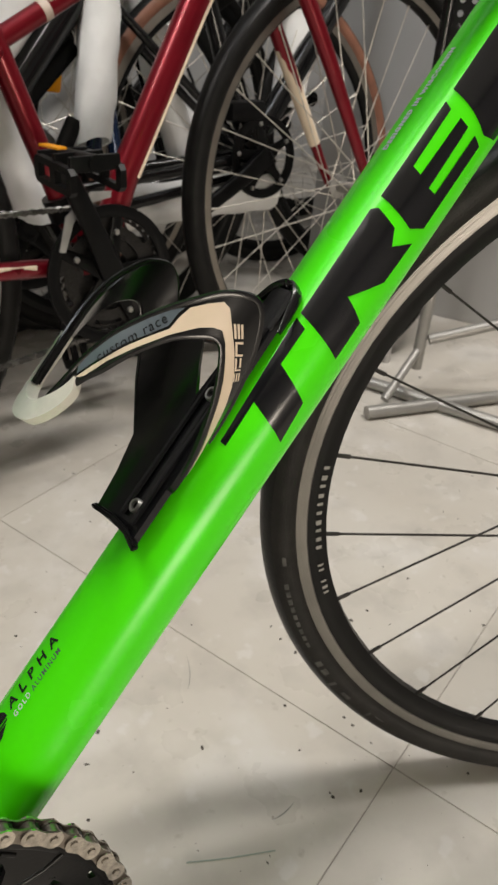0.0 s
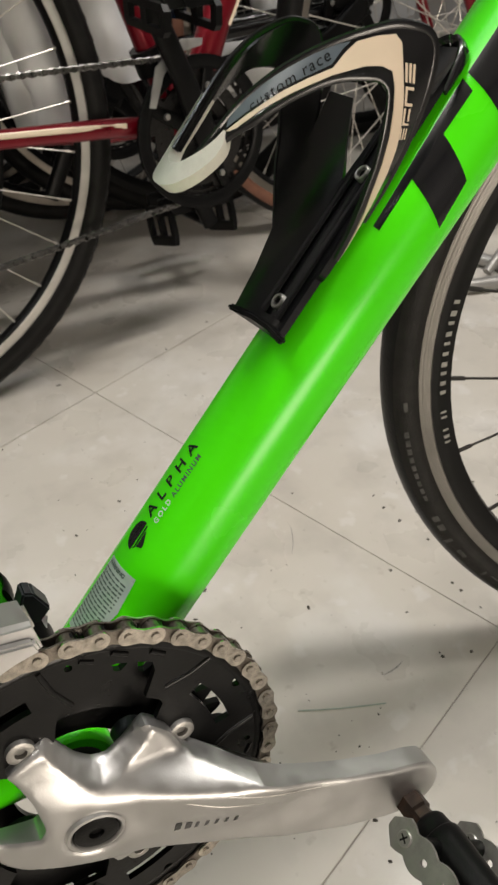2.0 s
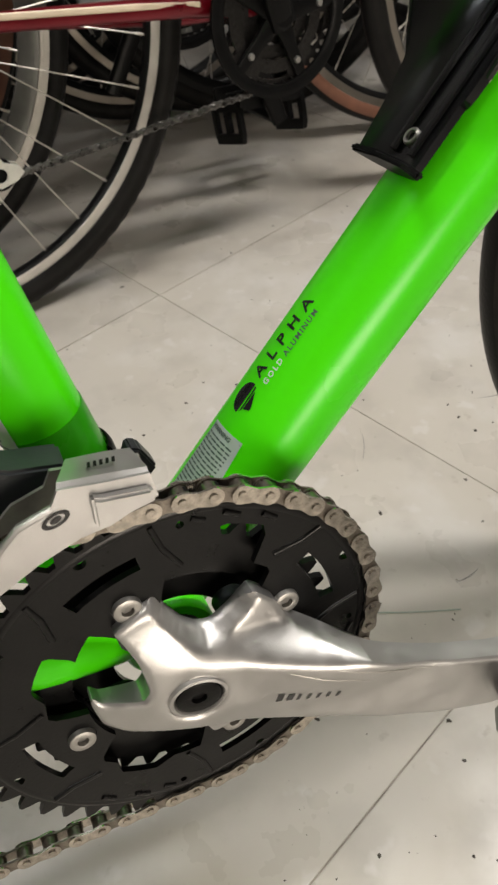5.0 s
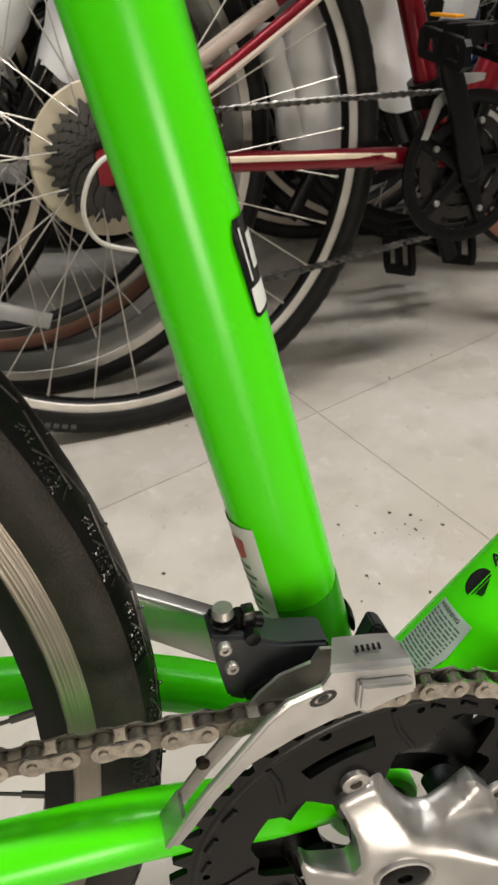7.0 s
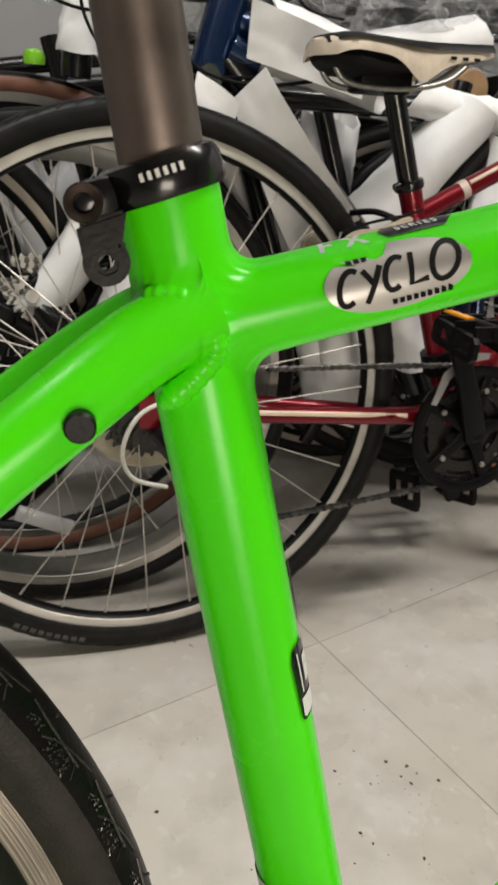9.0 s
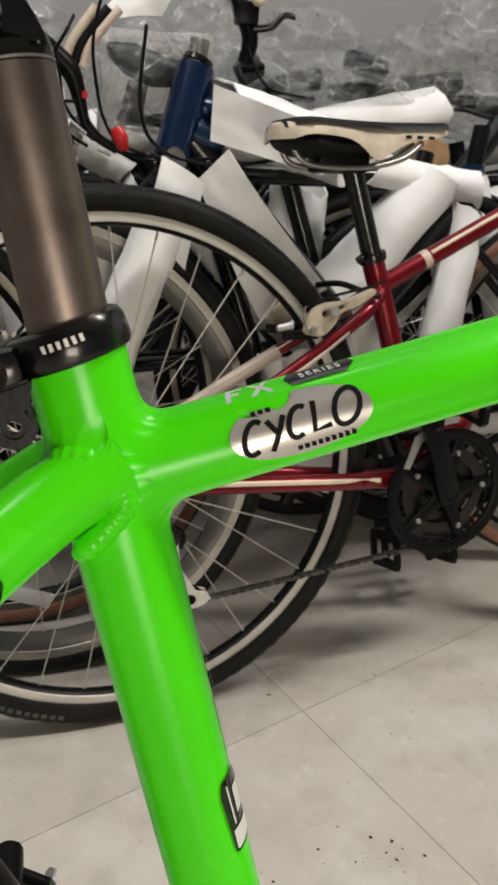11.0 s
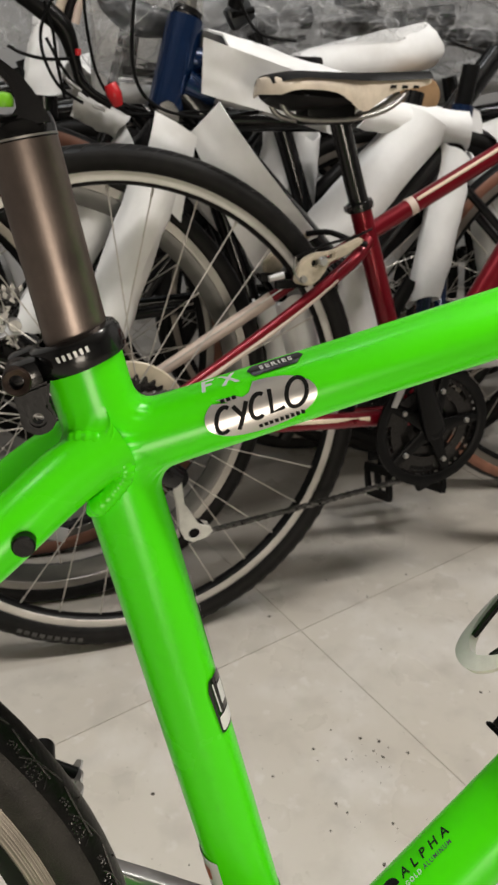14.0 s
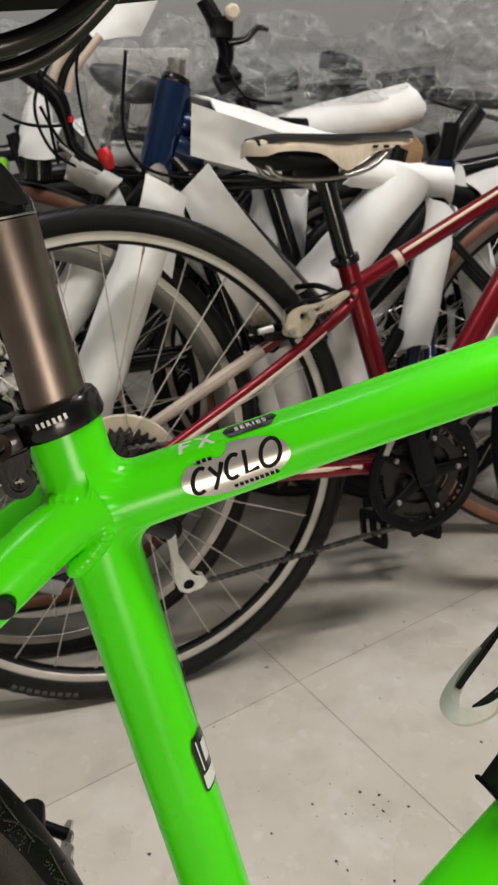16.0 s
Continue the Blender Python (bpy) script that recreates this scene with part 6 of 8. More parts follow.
def red_bicycle():
    ob = thing("red_bicycle", RB, "dark red hybrid bicycle with cream stripes, cream and black saddle", "bicycle")
    tubes = [("seat_tube", [(0, 0, 0), (-0.113, 0, 0.345)], 0.0155), ("top_tube", [(-0.103, 0, 0.306), (0.29, 0, 0.505)], (0.0120, 0.0128)),
             ("down_tube", [(0.0, 0, 0.0), (0.066, 0, 0.140), (0.192, 0, 0.347), (0.30, 0, 0.510)], (0.019, 0.0215)), ("head_tube", [(0.345, 0, 0.405), (0.285, 0, 0.55)], 0.021)]
    for name, pts, r in tubes:
        part(name, tube(pts, r, n=24), RED, ob)
    # cream stripes on tubes
    for pts, off in (([(0.066, -0.0150, 0.140), (0.192, -0.0150, 0.347), (0.30, -0.0150, 0.510)], (0.0125, -0.0055)), ([(-0.024, -0.0096, 0.346), (0.29, -0.0096, 0.505)], (-0.003, 0.0070))):
        part("cream_stripe", tube([(x + off[0], y, z + off[1]) for x, y, z in pts], (0.0024, 0.0028), n=8), CREAM, ob, "cream stripe")
    bars = bmesh.new()
    for k in range(3):
        a = Vector((0.192, 0, 0.347)).lerp(Vector((0.30, 0, 0.510)), 0.20 + 0.16 * k)
        d = Vector((0.108, 0, 0.163)).normalized()
        n = Vector((-d.z, 0, d.x))
        for u0, u1, v0, v1 in ((0.0, 0.005, -0.008, 0.012), (0.005, 0.013, 0.007, 0.012)):
            bars.faces.new([bars.verts.new(a + d * u + n * v + Vector((0, -0.0200 + abs(v) * 0.28, 0))) for u, v in ((u0, v0), (u1, v0), (u1, v1), (u0, v1))])
    part("tube_marking", bars, DECAL_WHITE, ob, "white bars on the down tube")
    part("cream_band", tube([(-0.036, 0, 0.3402), (-0.026, 0, 0.3453)], (0.0124, 0.0132), n=20), STAY_CREAM, ob, "cream band")
    hub = Vector((-0.465, 0, 0.072))
    for s in (-1, 1):
        part("chainstay", curved([(-0.01, s * 0.020, 0.020), (-0.09, s * 0.034, 0.036 - 0.018 * (s > 0)), (-0.18, s * 0.049, 0.047 - 0.020 * (s > 0)), (-0.46, s * 0.062, 0.070 - 0.010 * (s > 0))], [0.0115, 0.0125, 0.0120, 0.009], 5, n=16), RED, ob)
        part("seatstay", curved([(-0.104, s * 0.012, 0.300), (-0.140, s * 0.032, 0.272), (-0.25, s * 0.048, 0.203), (-0.46, s * 0.060, 0.082)], [0.0095, 0.0092, 0.0085, 0.0070], 5, n=16), RED, ob)
        st = part("seatstay_stripe", curved([(-0.165, s * 0.0425, 0.2535), (-0.25, s * 0.0535, 0.1985), (-0.44, s * 0.065, 0.0905)], 0.0042, 4, n=8), STAY_CREAM, ob, "cream stripe")
        part("dropout", plate([(-0.485, 0.055), (-0.445, 0.05), (-0.43, 0.08), (-0.455, 0.1), (-0.485, 0.09)], [], s * 0.063 - 0.003, s * 0.063 + 0.003), RED, ob)
    part("stay_panel", tube([(-0.228, 0.0462, 0.2155), (-0.290, 0.0507, 0.1800), (-0.400, 0.0570, 0.1165)], [0.0102, 0.0099, 0.0090], n=14), STAY_CREAM, ob, "cream panel round the far stay")
    part("chainstay_stripe", tube([(-0.105, -0.0488, 0.0420), (-0.19, -0.0620, 0.0530), (-0.40, -0.0700, 0.072)], (0.0020, 0.0036), n=8), CREAM, ob, "cream stripe")
    for s in (-1, 1):
        part("fork_blade", curved([(0.352, s * 0.046, 0.385), (0.42, s * 0.052, 0.265), (0.525, s * 0.054, 0.070)], [0.0135, 0.0120, 0.0075], 5, n=16), RED, ob)
    part("blade_panel", tube([(0.402, 0.0515, 0.2985), (0.440, 0.0527, 0.2275), (0.484, 0.0535, 0.1455)], [(0.0122, 0.0132), (0.0112, 0.0122), (0.0098, 0.0106)], n=16), CREAM, ob, "cream panel on the fork blade")
    part("fork_crown", tube([(0.350, -0.056, 0.395), (0.350, 0.056, 0.395)], (0.016, 0.018), n=20, ref=(1, 0, 0)), RED, ob)
    rear_red = wheel(ob, Matrix.Translation(hub) @ pose(0, 0, 0, -2.0, 0, 1), 0.361, 0.0185, 32, RIM_PALE, RIM_BLACK, SPOKE_SILVER, 0.004, "rear wheel with silver spokes and pale rim", rim_width=0.0095)
    wheel(ob, pose(0.525, 0, 0.072), 0.361, 0.0185, 32, RIM_BRAKE, RIM_BLACK, SPOKE_SILVER, 0.004, "front wheel with silver spokes and pale rim")
    mid, sec = 0.361 - 0.0185, 0.0184
    bm = bmesh.new()
    for s in (-1, 1):
        line = [(-1.0, 22), (0.0, 34), (1.3, 50)]
        sweep(bm, [((mid + sec * math.cos(radians(ph))) * math.cos(radians(th)), s * sec * math.sin(radians(ph)), (mid + sec * math.cos(radians(ph))) * math.sin(radians(th))) for th, ph in line], (0.0018, 0.0005), n=6)
    slash = mesh_of("tread_slash", bm, SCUFF)
    for k in range(96):
        part("tread_slash", slash, None, rear_red, "", pose(0, 0, 0, 0, -3.75 * k, 0))
    for k in range(9):
        a0 = 238 + 1.9 * k
        bm = bmesh.new()
        rows = []
        for ph in (66, 78, 90):
            r = mid + sec * 1.01 * math.cos(radians(ph))
            rows.append([bm.verts.new((*(lambda q: (q[0], -sec * 1.012 * math.sin(radians(ph)), q[1]))(polar(r, a0 + 0.42 * i)),)) for i in range(4)])
        for p, q in zip(rows, rows[1:]):
            for i in range(3):
                bm.faces.new((p[i], p[i + 1], q[i + 1], q[i]))
        part("tyre_mark", bm, SCUFF, rear_red)
    # cassette with a yellowed spoke guard
    bm = lathe(bmesh.new(), [(0.022, -0.0165), (0.086, -0.0195), (0.088, -0.0180), (0.022, -0.0145)], 64, closed=True)
    part("spoke_guard", bm, CLEAR_DISC, ob, "yellowed plastic spoke guard disc", Matrix.Translation(hub))
    for k in range(8):
        r = 0.068 - 0.0062 * k
        bm = toothed(r, int(r * 2 * math.pi / 0.0127), 0.012, [], -0.0245 - 0.0042 * k, -0.0228 - 0.0042 * k)
        part("sprocket", bm, CHAIN_DARK, ob, "", Matrix.Translation(hub) @ pose(0, 0, 0, 0, 9 * k, 0))
    # rear derailleur
    rd = part("rear_derailleur", curved([(-0.462, -0.068, 0.052), (-0.440, -0.085, 0.028), (-0.412, -0.082, 0.004)], [(0.012, 0.014), (0.014, 0.019), (0.012, 0.014)], 4, n=14), BLACK_GLOSS, ob, "black and white rear derailleur")
    for y in (-0.074, -0.060):
        part("pulley_cage", plate([(-0.414, 0.012), (-0.406, 0.008), (-0.402, -0.040), (-0.382, -0.074), (-0.366, -0.080), (-0.362, -0.088), (-0.372, -0.096), (-0.392, -0.101), (-0.404, -0.094), (-0.410, -0.080), (-0.412, -0.040), (-0.420, 0.0)], [circle(-0.390, -0.087, 0.0085, 12)], y - 0.0015, y + 0.0015), WHITE_PLASTIC, rd, "white pulley cage")
    for x, z in ((-0.412, 0.0), (-0.390, -0.087)):
        part("pulley", lathe(bmesh.new(), [(0, -0.004), (0.014, -0.004), (0.019, -0.002), (0.019, 0.002), (0.014, 0.004), (0, 0.004)], 22), BLACK_PLASTIC, rd, "", pose(x, -0.067, z))
    black_crankset(ob, (0.003, 0.015), 114, ring=0.093)
    chain_run(ob, [(-0.455, -0.045, 0.118), (-0.20, -0.046, 0.116), (0.0, -0.045, 0.110)])
    chain_run(ob, [(-0.365, -0.066, -0.092), (-0.2, -0.056, -0.082), (0.0, -0.047, -0.066)])
    part("shift_cable", curved([(-0.38, -0.062, 0.078), (-0.425, -0.085, 0.098), (-0.487, -0.103, 0.088), (-0.512, -0.105, 0.045), (-0.500, -0.098, 0.004), (-0.455, -0.085, -0.018)], 0.0028, 6, n=10), WHITE_PLASTIC, ob, "white cable housing loop")
    # front derailleur
    part("front_derailleur", plate([(-0.075, 0.060), (-0.060, 0.105), (-0.020, 0.132), (0.010, 0.130), (0.008, 0.122), (-0.022, 0.118), (-0.050, 0.095), (-0.066, 0.058)], [], -0.060, -0.058), ALLOY, ob, "silver front derailleur cage")
    part("derailleur_clamp", tube([(-0.030, 0, 0.092), (-0.040, 0, 0.122)], 0.024, n=20), BLACK_PLASTIC, ob)
    # rim brake: pale V-brake arms, pads and cable boot
    outlines = {-1: [(-0.2335, 0.2552), (-0.2307, 0.2715), (-0.2240, 0.2830), (-0.2149, 0.2897), (-0.2020, 0.2935), (-0.1884, 0.2942), (-0.1740, 0.2970), (-0.1604, 0.3021), (-0.1381, 0.3100), (-0.1356, 0.3035), (-0.1573, 0.2890), (-0.1720, 0.2835), (-0.1830, 0.2790), (-0.1910, 0.2663), (-0.2010, 0.2560), (-0.2123, 0.2505)],
                1: [(-0.2366, 0.2504), (-0.2386, 0.2665), (-0.2280, 0.2790), (-0.2130, 0.2880), (-0.1900, 0.3000), (-0.1690, 0.3060), (-0.1680, 0.2980), (-0.1880, 0.2890), (-0.2050, 0.2760), (-0.2091, 0.2600), (-0.2211, 0.2470)]}
    for s in (-1, 1):
        shape = [(p.x, p.z) for p in smooth_path([(x, 0, z) for x, z in outlines[s] + outlines[s][:1]], 3)[:-1]]
        holes = [circle(-0.2055, 0.2800, 0.0045, 12), [(-0.1900, 0.2880), (-0.1780, 0.2915), (-0.1790, 0.2860), (-0.1880, 0.2840)]] if s < 0 else []
        bm = plate(shape, holes, s * 0.054 - 0.006, s * 0.054 + 0.006)
        bmesh.ops.bevel(bm, geom=[e for e in bm.edges if len(e.link_faces) == 2 and e.calc_face_angle(0) > 0.8], offset=0.0022, segments=2, affect="EDGES")
        arm = part("brake_arm", bm, BRAKE_BEIGE, ob, "beige forged V-brake arm")
        part("brake_block", box(bmesh.new(), -0.252, -0.204, s * 0.032 - 0.006, s * 0.032 + 0.006, 0.244, 0.256, 0.003), BLACK_PLASTIC, arm)
        part("pivot_bolt", lathe(bmesh.new(), [(0, -0.004), (0.0045, -0.004), (0.005, -0.002), (0.005, 0.004)], 14), ALLOY_DULL, arm, "", pose(-0.2225, s * 0.061, 0.2605))
    part("barrel_adjuster", tube([(-0.268, -0.050, 0.262), (-0.247, -0.050, 0.266)], [0.0042, 0.0055], n=14), ALLOY, ob, "silver adjuster")
    part("cable_anchor", lathe(bmesh.new(), [(0, -0.006), (0.005, -0.006), (0.0065, -0.003), (0.0065, 0.004), (0, 0.004)], 14), ALLOY, ob, "", pose(-0.196, -0.0625, 0.2830))
    part("spring_wire", curved([(-0.226, -0.062, 0.256), (-0.236, -0.060, 0.272), (-0.232, -0.056, 0.290)], 0.0014, 5, n=6), STEEL, ob)
    part("brake_cable", curved([(-0.232, -0.050, 0.288), (-0.190, -0.052, 0.302), (-0.140, -0.046, 0.311), (-0.108, -0.030, 0.318)], 0.0019, 5, n=8), BLACK_PLASTIC, ob)
    part("brake_noodle", curved([(-0.180, 0.030, 0.308), (-0.158, 0.0, 0.312), (-0.135, -0.030, 0.302), (-0.118, -0.038, 0.298)], 0.0042, 5, n=10), BLACK_PLASTIC, ob, "black cable boot")
    # seatpost, clamp, saddle
    part("seatpost", tube([(-0.108, 0, 0.33), (-0.157, 0, 0.482)], 0.0138, n=20), BLACK_GLOSS, ob, "black seatpost")
    bm = lathe(bmesh.new(), [(0.0140, -0.006), (0.0190, -0.006), (0.0198, 0.0), (0.0190, 0.005), (0.0140, 0.006)], 28, closed=True)
    bm.transform(Matrix.Rotation(radians(90), 4, "X"))
    part("seat_clamp", bm, BLACK_GLOSS, ob, "", pose(-0.1135, 0, 0.347, 0, -18, 0))
    part("clamp_bolt", tube([(-0.140, -0.010, 0.343), (-0.132, -0.010, 0.3455)], 0.005, n=12), BLACK_GLOSS, ob)
    part("rail_clamp", box(bmesh.new(), -0.205, -0.135, -0.022, 0.022, 0.452, 0.486, 0.006), BLACK_PLASTIC, ob)
    saddle(ob)
    return ob


def saddle(parent):
    shell = bmesh.new()
    rows = []
    n = 22
    for i in range(n + 1):
        u = i / n
        x = -0.264 + 0.247 * u
        half = 0.018 + 0.056 * max(0.0, 1 - (u / 0.62)) ** 0.75 if u < 0.62 else 0.018 - 0.004 * (u - 0.62)
        sc = math.sqrt(max(0.0, 1 - (1 - min(1.0, u / 0.16)) ** 2)) * math.sqrt(max(0.0, 1 - max(0.0, (u - 0.9) / 0.1) ** 2 * 0.8))
        half *= 0.15 + 0.85 * sc
        mid = 0.510 - 0.007 * max(0.0, 1 - 5 * u) ** 2 + 0.002 * u - 0.003 * math.sin(math.pi * u)
        deep = (0.021 + 0.011 * max(0.0, 1 - u / 0.10) + 0.024 * math.exp(-((u - 0.56) / 0.13) ** 2) - 0.006 * max(0.0, (u - 0.7) / 0.3)) * (0.6 + 0.4 * sc)
        row = []
        for k in range(21):
            a = math.pi * k / 20
            c, s = math.cos(a), math.sin(a)
            row.append(shell.verts.new((x, half * math.copysign(abs(c) ** 0.72, c), mid - deep + deep * s ** 0.7 + 0.004)))
        rows.append(row)
    for a, b in zip(rows, rows[1:]):
        for k in range(20):
            shell.faces.new((a[k], a[k + 1], b[k + 1], b[k]))
    shell.faces.new(rows[0])
    shell.faces.new(rows[-1][::-1])
    sad = part("saddle", shell, SADDLE_CREAM, parent, "worn cream saddle with a black top band")
    top = bmesh.new()
    rows2 = []
    for i in range(n + 1):
        u = i / n
        x = -0.258 + 0.238 * u
        half = (0.0185 + 0.0525 * max(0.0, 1 - (u / 0.62)) ** 0.75 if u < 0.62 else 0.0182) * min(1.0, 0.5 + u * 7)
        mid = 0.510 - 0.007 * max(0.0, 1 - 5 * u) ** 2 + 0.002 * u - 0.003 * math.sin(math.pi * u)
        row = []
        for k in range(13):
            v = -1 + k / 6
            row.append(top.verts.new((x, half * v, mid + 0.0072 - 0.0110 * abs(v) ** 3)))
        rows2.append(row)
    for a, b in zip(rows2, rows2[1:]):
        for k in range(12):
            top.faces.new((a[k], a[k + 1], b[k + 1], b[k]))
    part("top_panel", top, SADDLE_BLACK, sad, "black vinyl top panel")
    bowl = bmesh.new()
    sweep(bowl, smooth_path([(-0.256, 0, 0.490), (-0.225, 0, 0.485), (-0.17, 0, 0.483), (-0.10, 0, 0.486)], 4), spline_values([(0.022, 0.008), (0.060, 0.016), (0.040, 0.014), (0.012, 0.005)], 4), n=18)
    part("under_shell", bowl, SADDLE_BLACK, sad, "black plastic underside")
    for s in (-1, 1):
        part("rail", curved([(-0.245, s * 0.020, 0.492), (-0.225, s * 0.021, 0.462), (-0.15, s * 0.021, 0.458), (-0.09, s * 0.019, 0.470), (-0.055, s * 0.010, 0.492)], 0.0036, 5, n=10), STEEL, sad, "steel saddle rail")
    bars = bmesh.new()
    for k in range(3):
        x = -0.085 + 0.017 * k
        bars.faces.new([bars.verts.new(p) for p in ((x, -0.0192, 0.500), (x + 0.009, -0.0190, 0.500), (x + 0.009, -0.0190, 0.496), (x, -0.0192, 0.496))])
    part("saddle_marking", bars, SADDLE_BLACK, sad, "small dark bars")


red_bicycle()


# ---- bicycles packed in foam behind ----
def sleeve(parent, a, b, r, seed=0.0, label="white foam sleeve", flare=1.0, mat=None, slant=0.55):
    """Foam sheet rolled round a tube: uneven, with a lap and open ends."""
    a, b = Vector(a), Vector(b)
    t = (b - a).normalized()
    side = (Vector((0, 1, 0)) - t * t.y).normalized()
    up = t.cross(side)
    n, m = 22, 12
    bm = bmesh.new()
    rows = []
    for i in range(m + 1):
        u = i / m
        p = a.lerp(b, u)
        row = []
        for k in range(n + 3):
            ang = 2 * math.pi * k / n
            rr = r * (1 + (flare - 1) * u) * (1 + 0.05 * math.sin(2 * ang + 5 * u + seed) + 0.004 * k)
            rr += 0.0045 * noise.noise(Vector((3 * math.cos(ang), 3 * math.sin(ang), 9 * u + 7 * seed)))
            end = min(0.012, 0.28 * r) * noise.noise(Vector((ang, seed * 3, 0))) * (1 if i in (0, m) else 0) + slant * r * (2 * abs((ang + 2.1 * seed) / math.pi % 2 - 1) - 1) * (max(0.0, 1 - 3 * u) - max(0.0, 3 * u - 2))
            row.append(bm.verts.new(p + t * end + side * (rr * math.cos(ang)) + up * (rr * math.sin(ang))))
        rows.append(row)
    for x, y in zip(rows, rows[1:]):
        for k in range(n + 2):
            bm.faces.new((x[k], x[k + 1], y[k + 1], y[k]))
    made = bmesh.ops.extrude_face_region(bm, geom=bm.faces[:])["geom"]
    fresh = [v for v in made if isinstance(v, bmesh.types.BMVert)]
    for v in fresh:
        foot = a + t * (v.co - a).dot(t)
        v.co += (foot - v.co).normalized() * 0.003
    return part("foam_sleeve", bm, mat or FOAM, parent, label)


def foam_sheet(parent, corners, bow, seed, label="folded white foam sheet"):
    """A loose sheet of foam between four corners, bowed and a little creased."""
    p00, p10, p11, p01 = (Vector(c) for c in corners)
    out = (p10 - p00).cross(p01 - p00).normalized()
    if out.y > 0:
        out = -out
    bm = bmesh.new()
    n = 14
    rows = []
    for i in range(n + 1):
        u = i / n
        row = []
        for k in range(n + 1):
            v = k / n
            p = (p00 * (1 - u) + p10 * u) * (1 - v) + (p01 * (1 - u) + p11 * u) * v
            lift = bow * math.sin(math.pi * u) + 0.006 * noise.noise(p * 16 + Vector((seed, 0, 0))) + 0.0025 * noise.noise(p * 50 + Vector((0, seed, 0)))
            row.append(bm.verts.new(p + out * lift))
        rows.append(row)
    for x, y in zip(rows, rows[1:]):
        for k in range(n):
            bm.faces.new((x[k], x[k + 1], y[k + 1], y[k]))
    made = bmesh.ops.extrude_face_region(bm, geom=bm.faces[:])["geom"]
    bmesh.ops.translate(bm, vec=-out * 0.0035, verts=[v for v in made if isinstance(v, bmesh.types.BMVert)])
    return part("foam_sheet", bm, FOAM, parent, label)


def film_bag(name, at, size, seed, label, squash=(1, 1, 1), group="plastic bags"):
    """A crumpled clear bag."""
    bm = bmesh.new()
    bmesh.ops.create_icosphere(bm, subdivisions=4, radius=1.0)
    for v in bm.verts:
        d = v.co.normalized()
        k = 1 + 0.34 * noise.noise(d * 1.4 + Vector((seed, 0, 0))) + 0.12 * (1 - 2 * abs(noise.noise(d * 2.6 + Vector((0, seed, 0))))) + 0.035 * (1 - 3 * abs(noise.noise(d * 6.0 + Vector((0, 0, seed)))))
        v.co = Vector((d.x * size * squash[0], d.y * size * squash[1], d.z * size * squash[2])) * k
    ob = part(name, bm, FILM, None, "", Matrix.Translation(at), smooth=False)
    return tagged(ob, label, "plastic bag", group)


def plain_world(name, label, group="packed bicycles"):
    return thing(name, Matrix.Identity(4), label, "bicycle", group)


def lean_wheel(parent, x, ybase, slope, radius, section, track, body, spokes, deep, label, side=None, yaw=0.0, spoke=None, width=0.012):
    tilt = math.degrees(math.atan(slope))
    zc = radius * math.cos(math.atan(slope))
    return wheel(parent, Matrix.Translation((x, ybase + slope * zc, zc)) @ pose(0, 0, 0, -tilt, 0, yaw), radius, section, spokes, track, body, spoke or SPOKE_SILVER, deep, label, side_mat=side, hub_mat=BLACK_PLASTIC, rim_width=width)


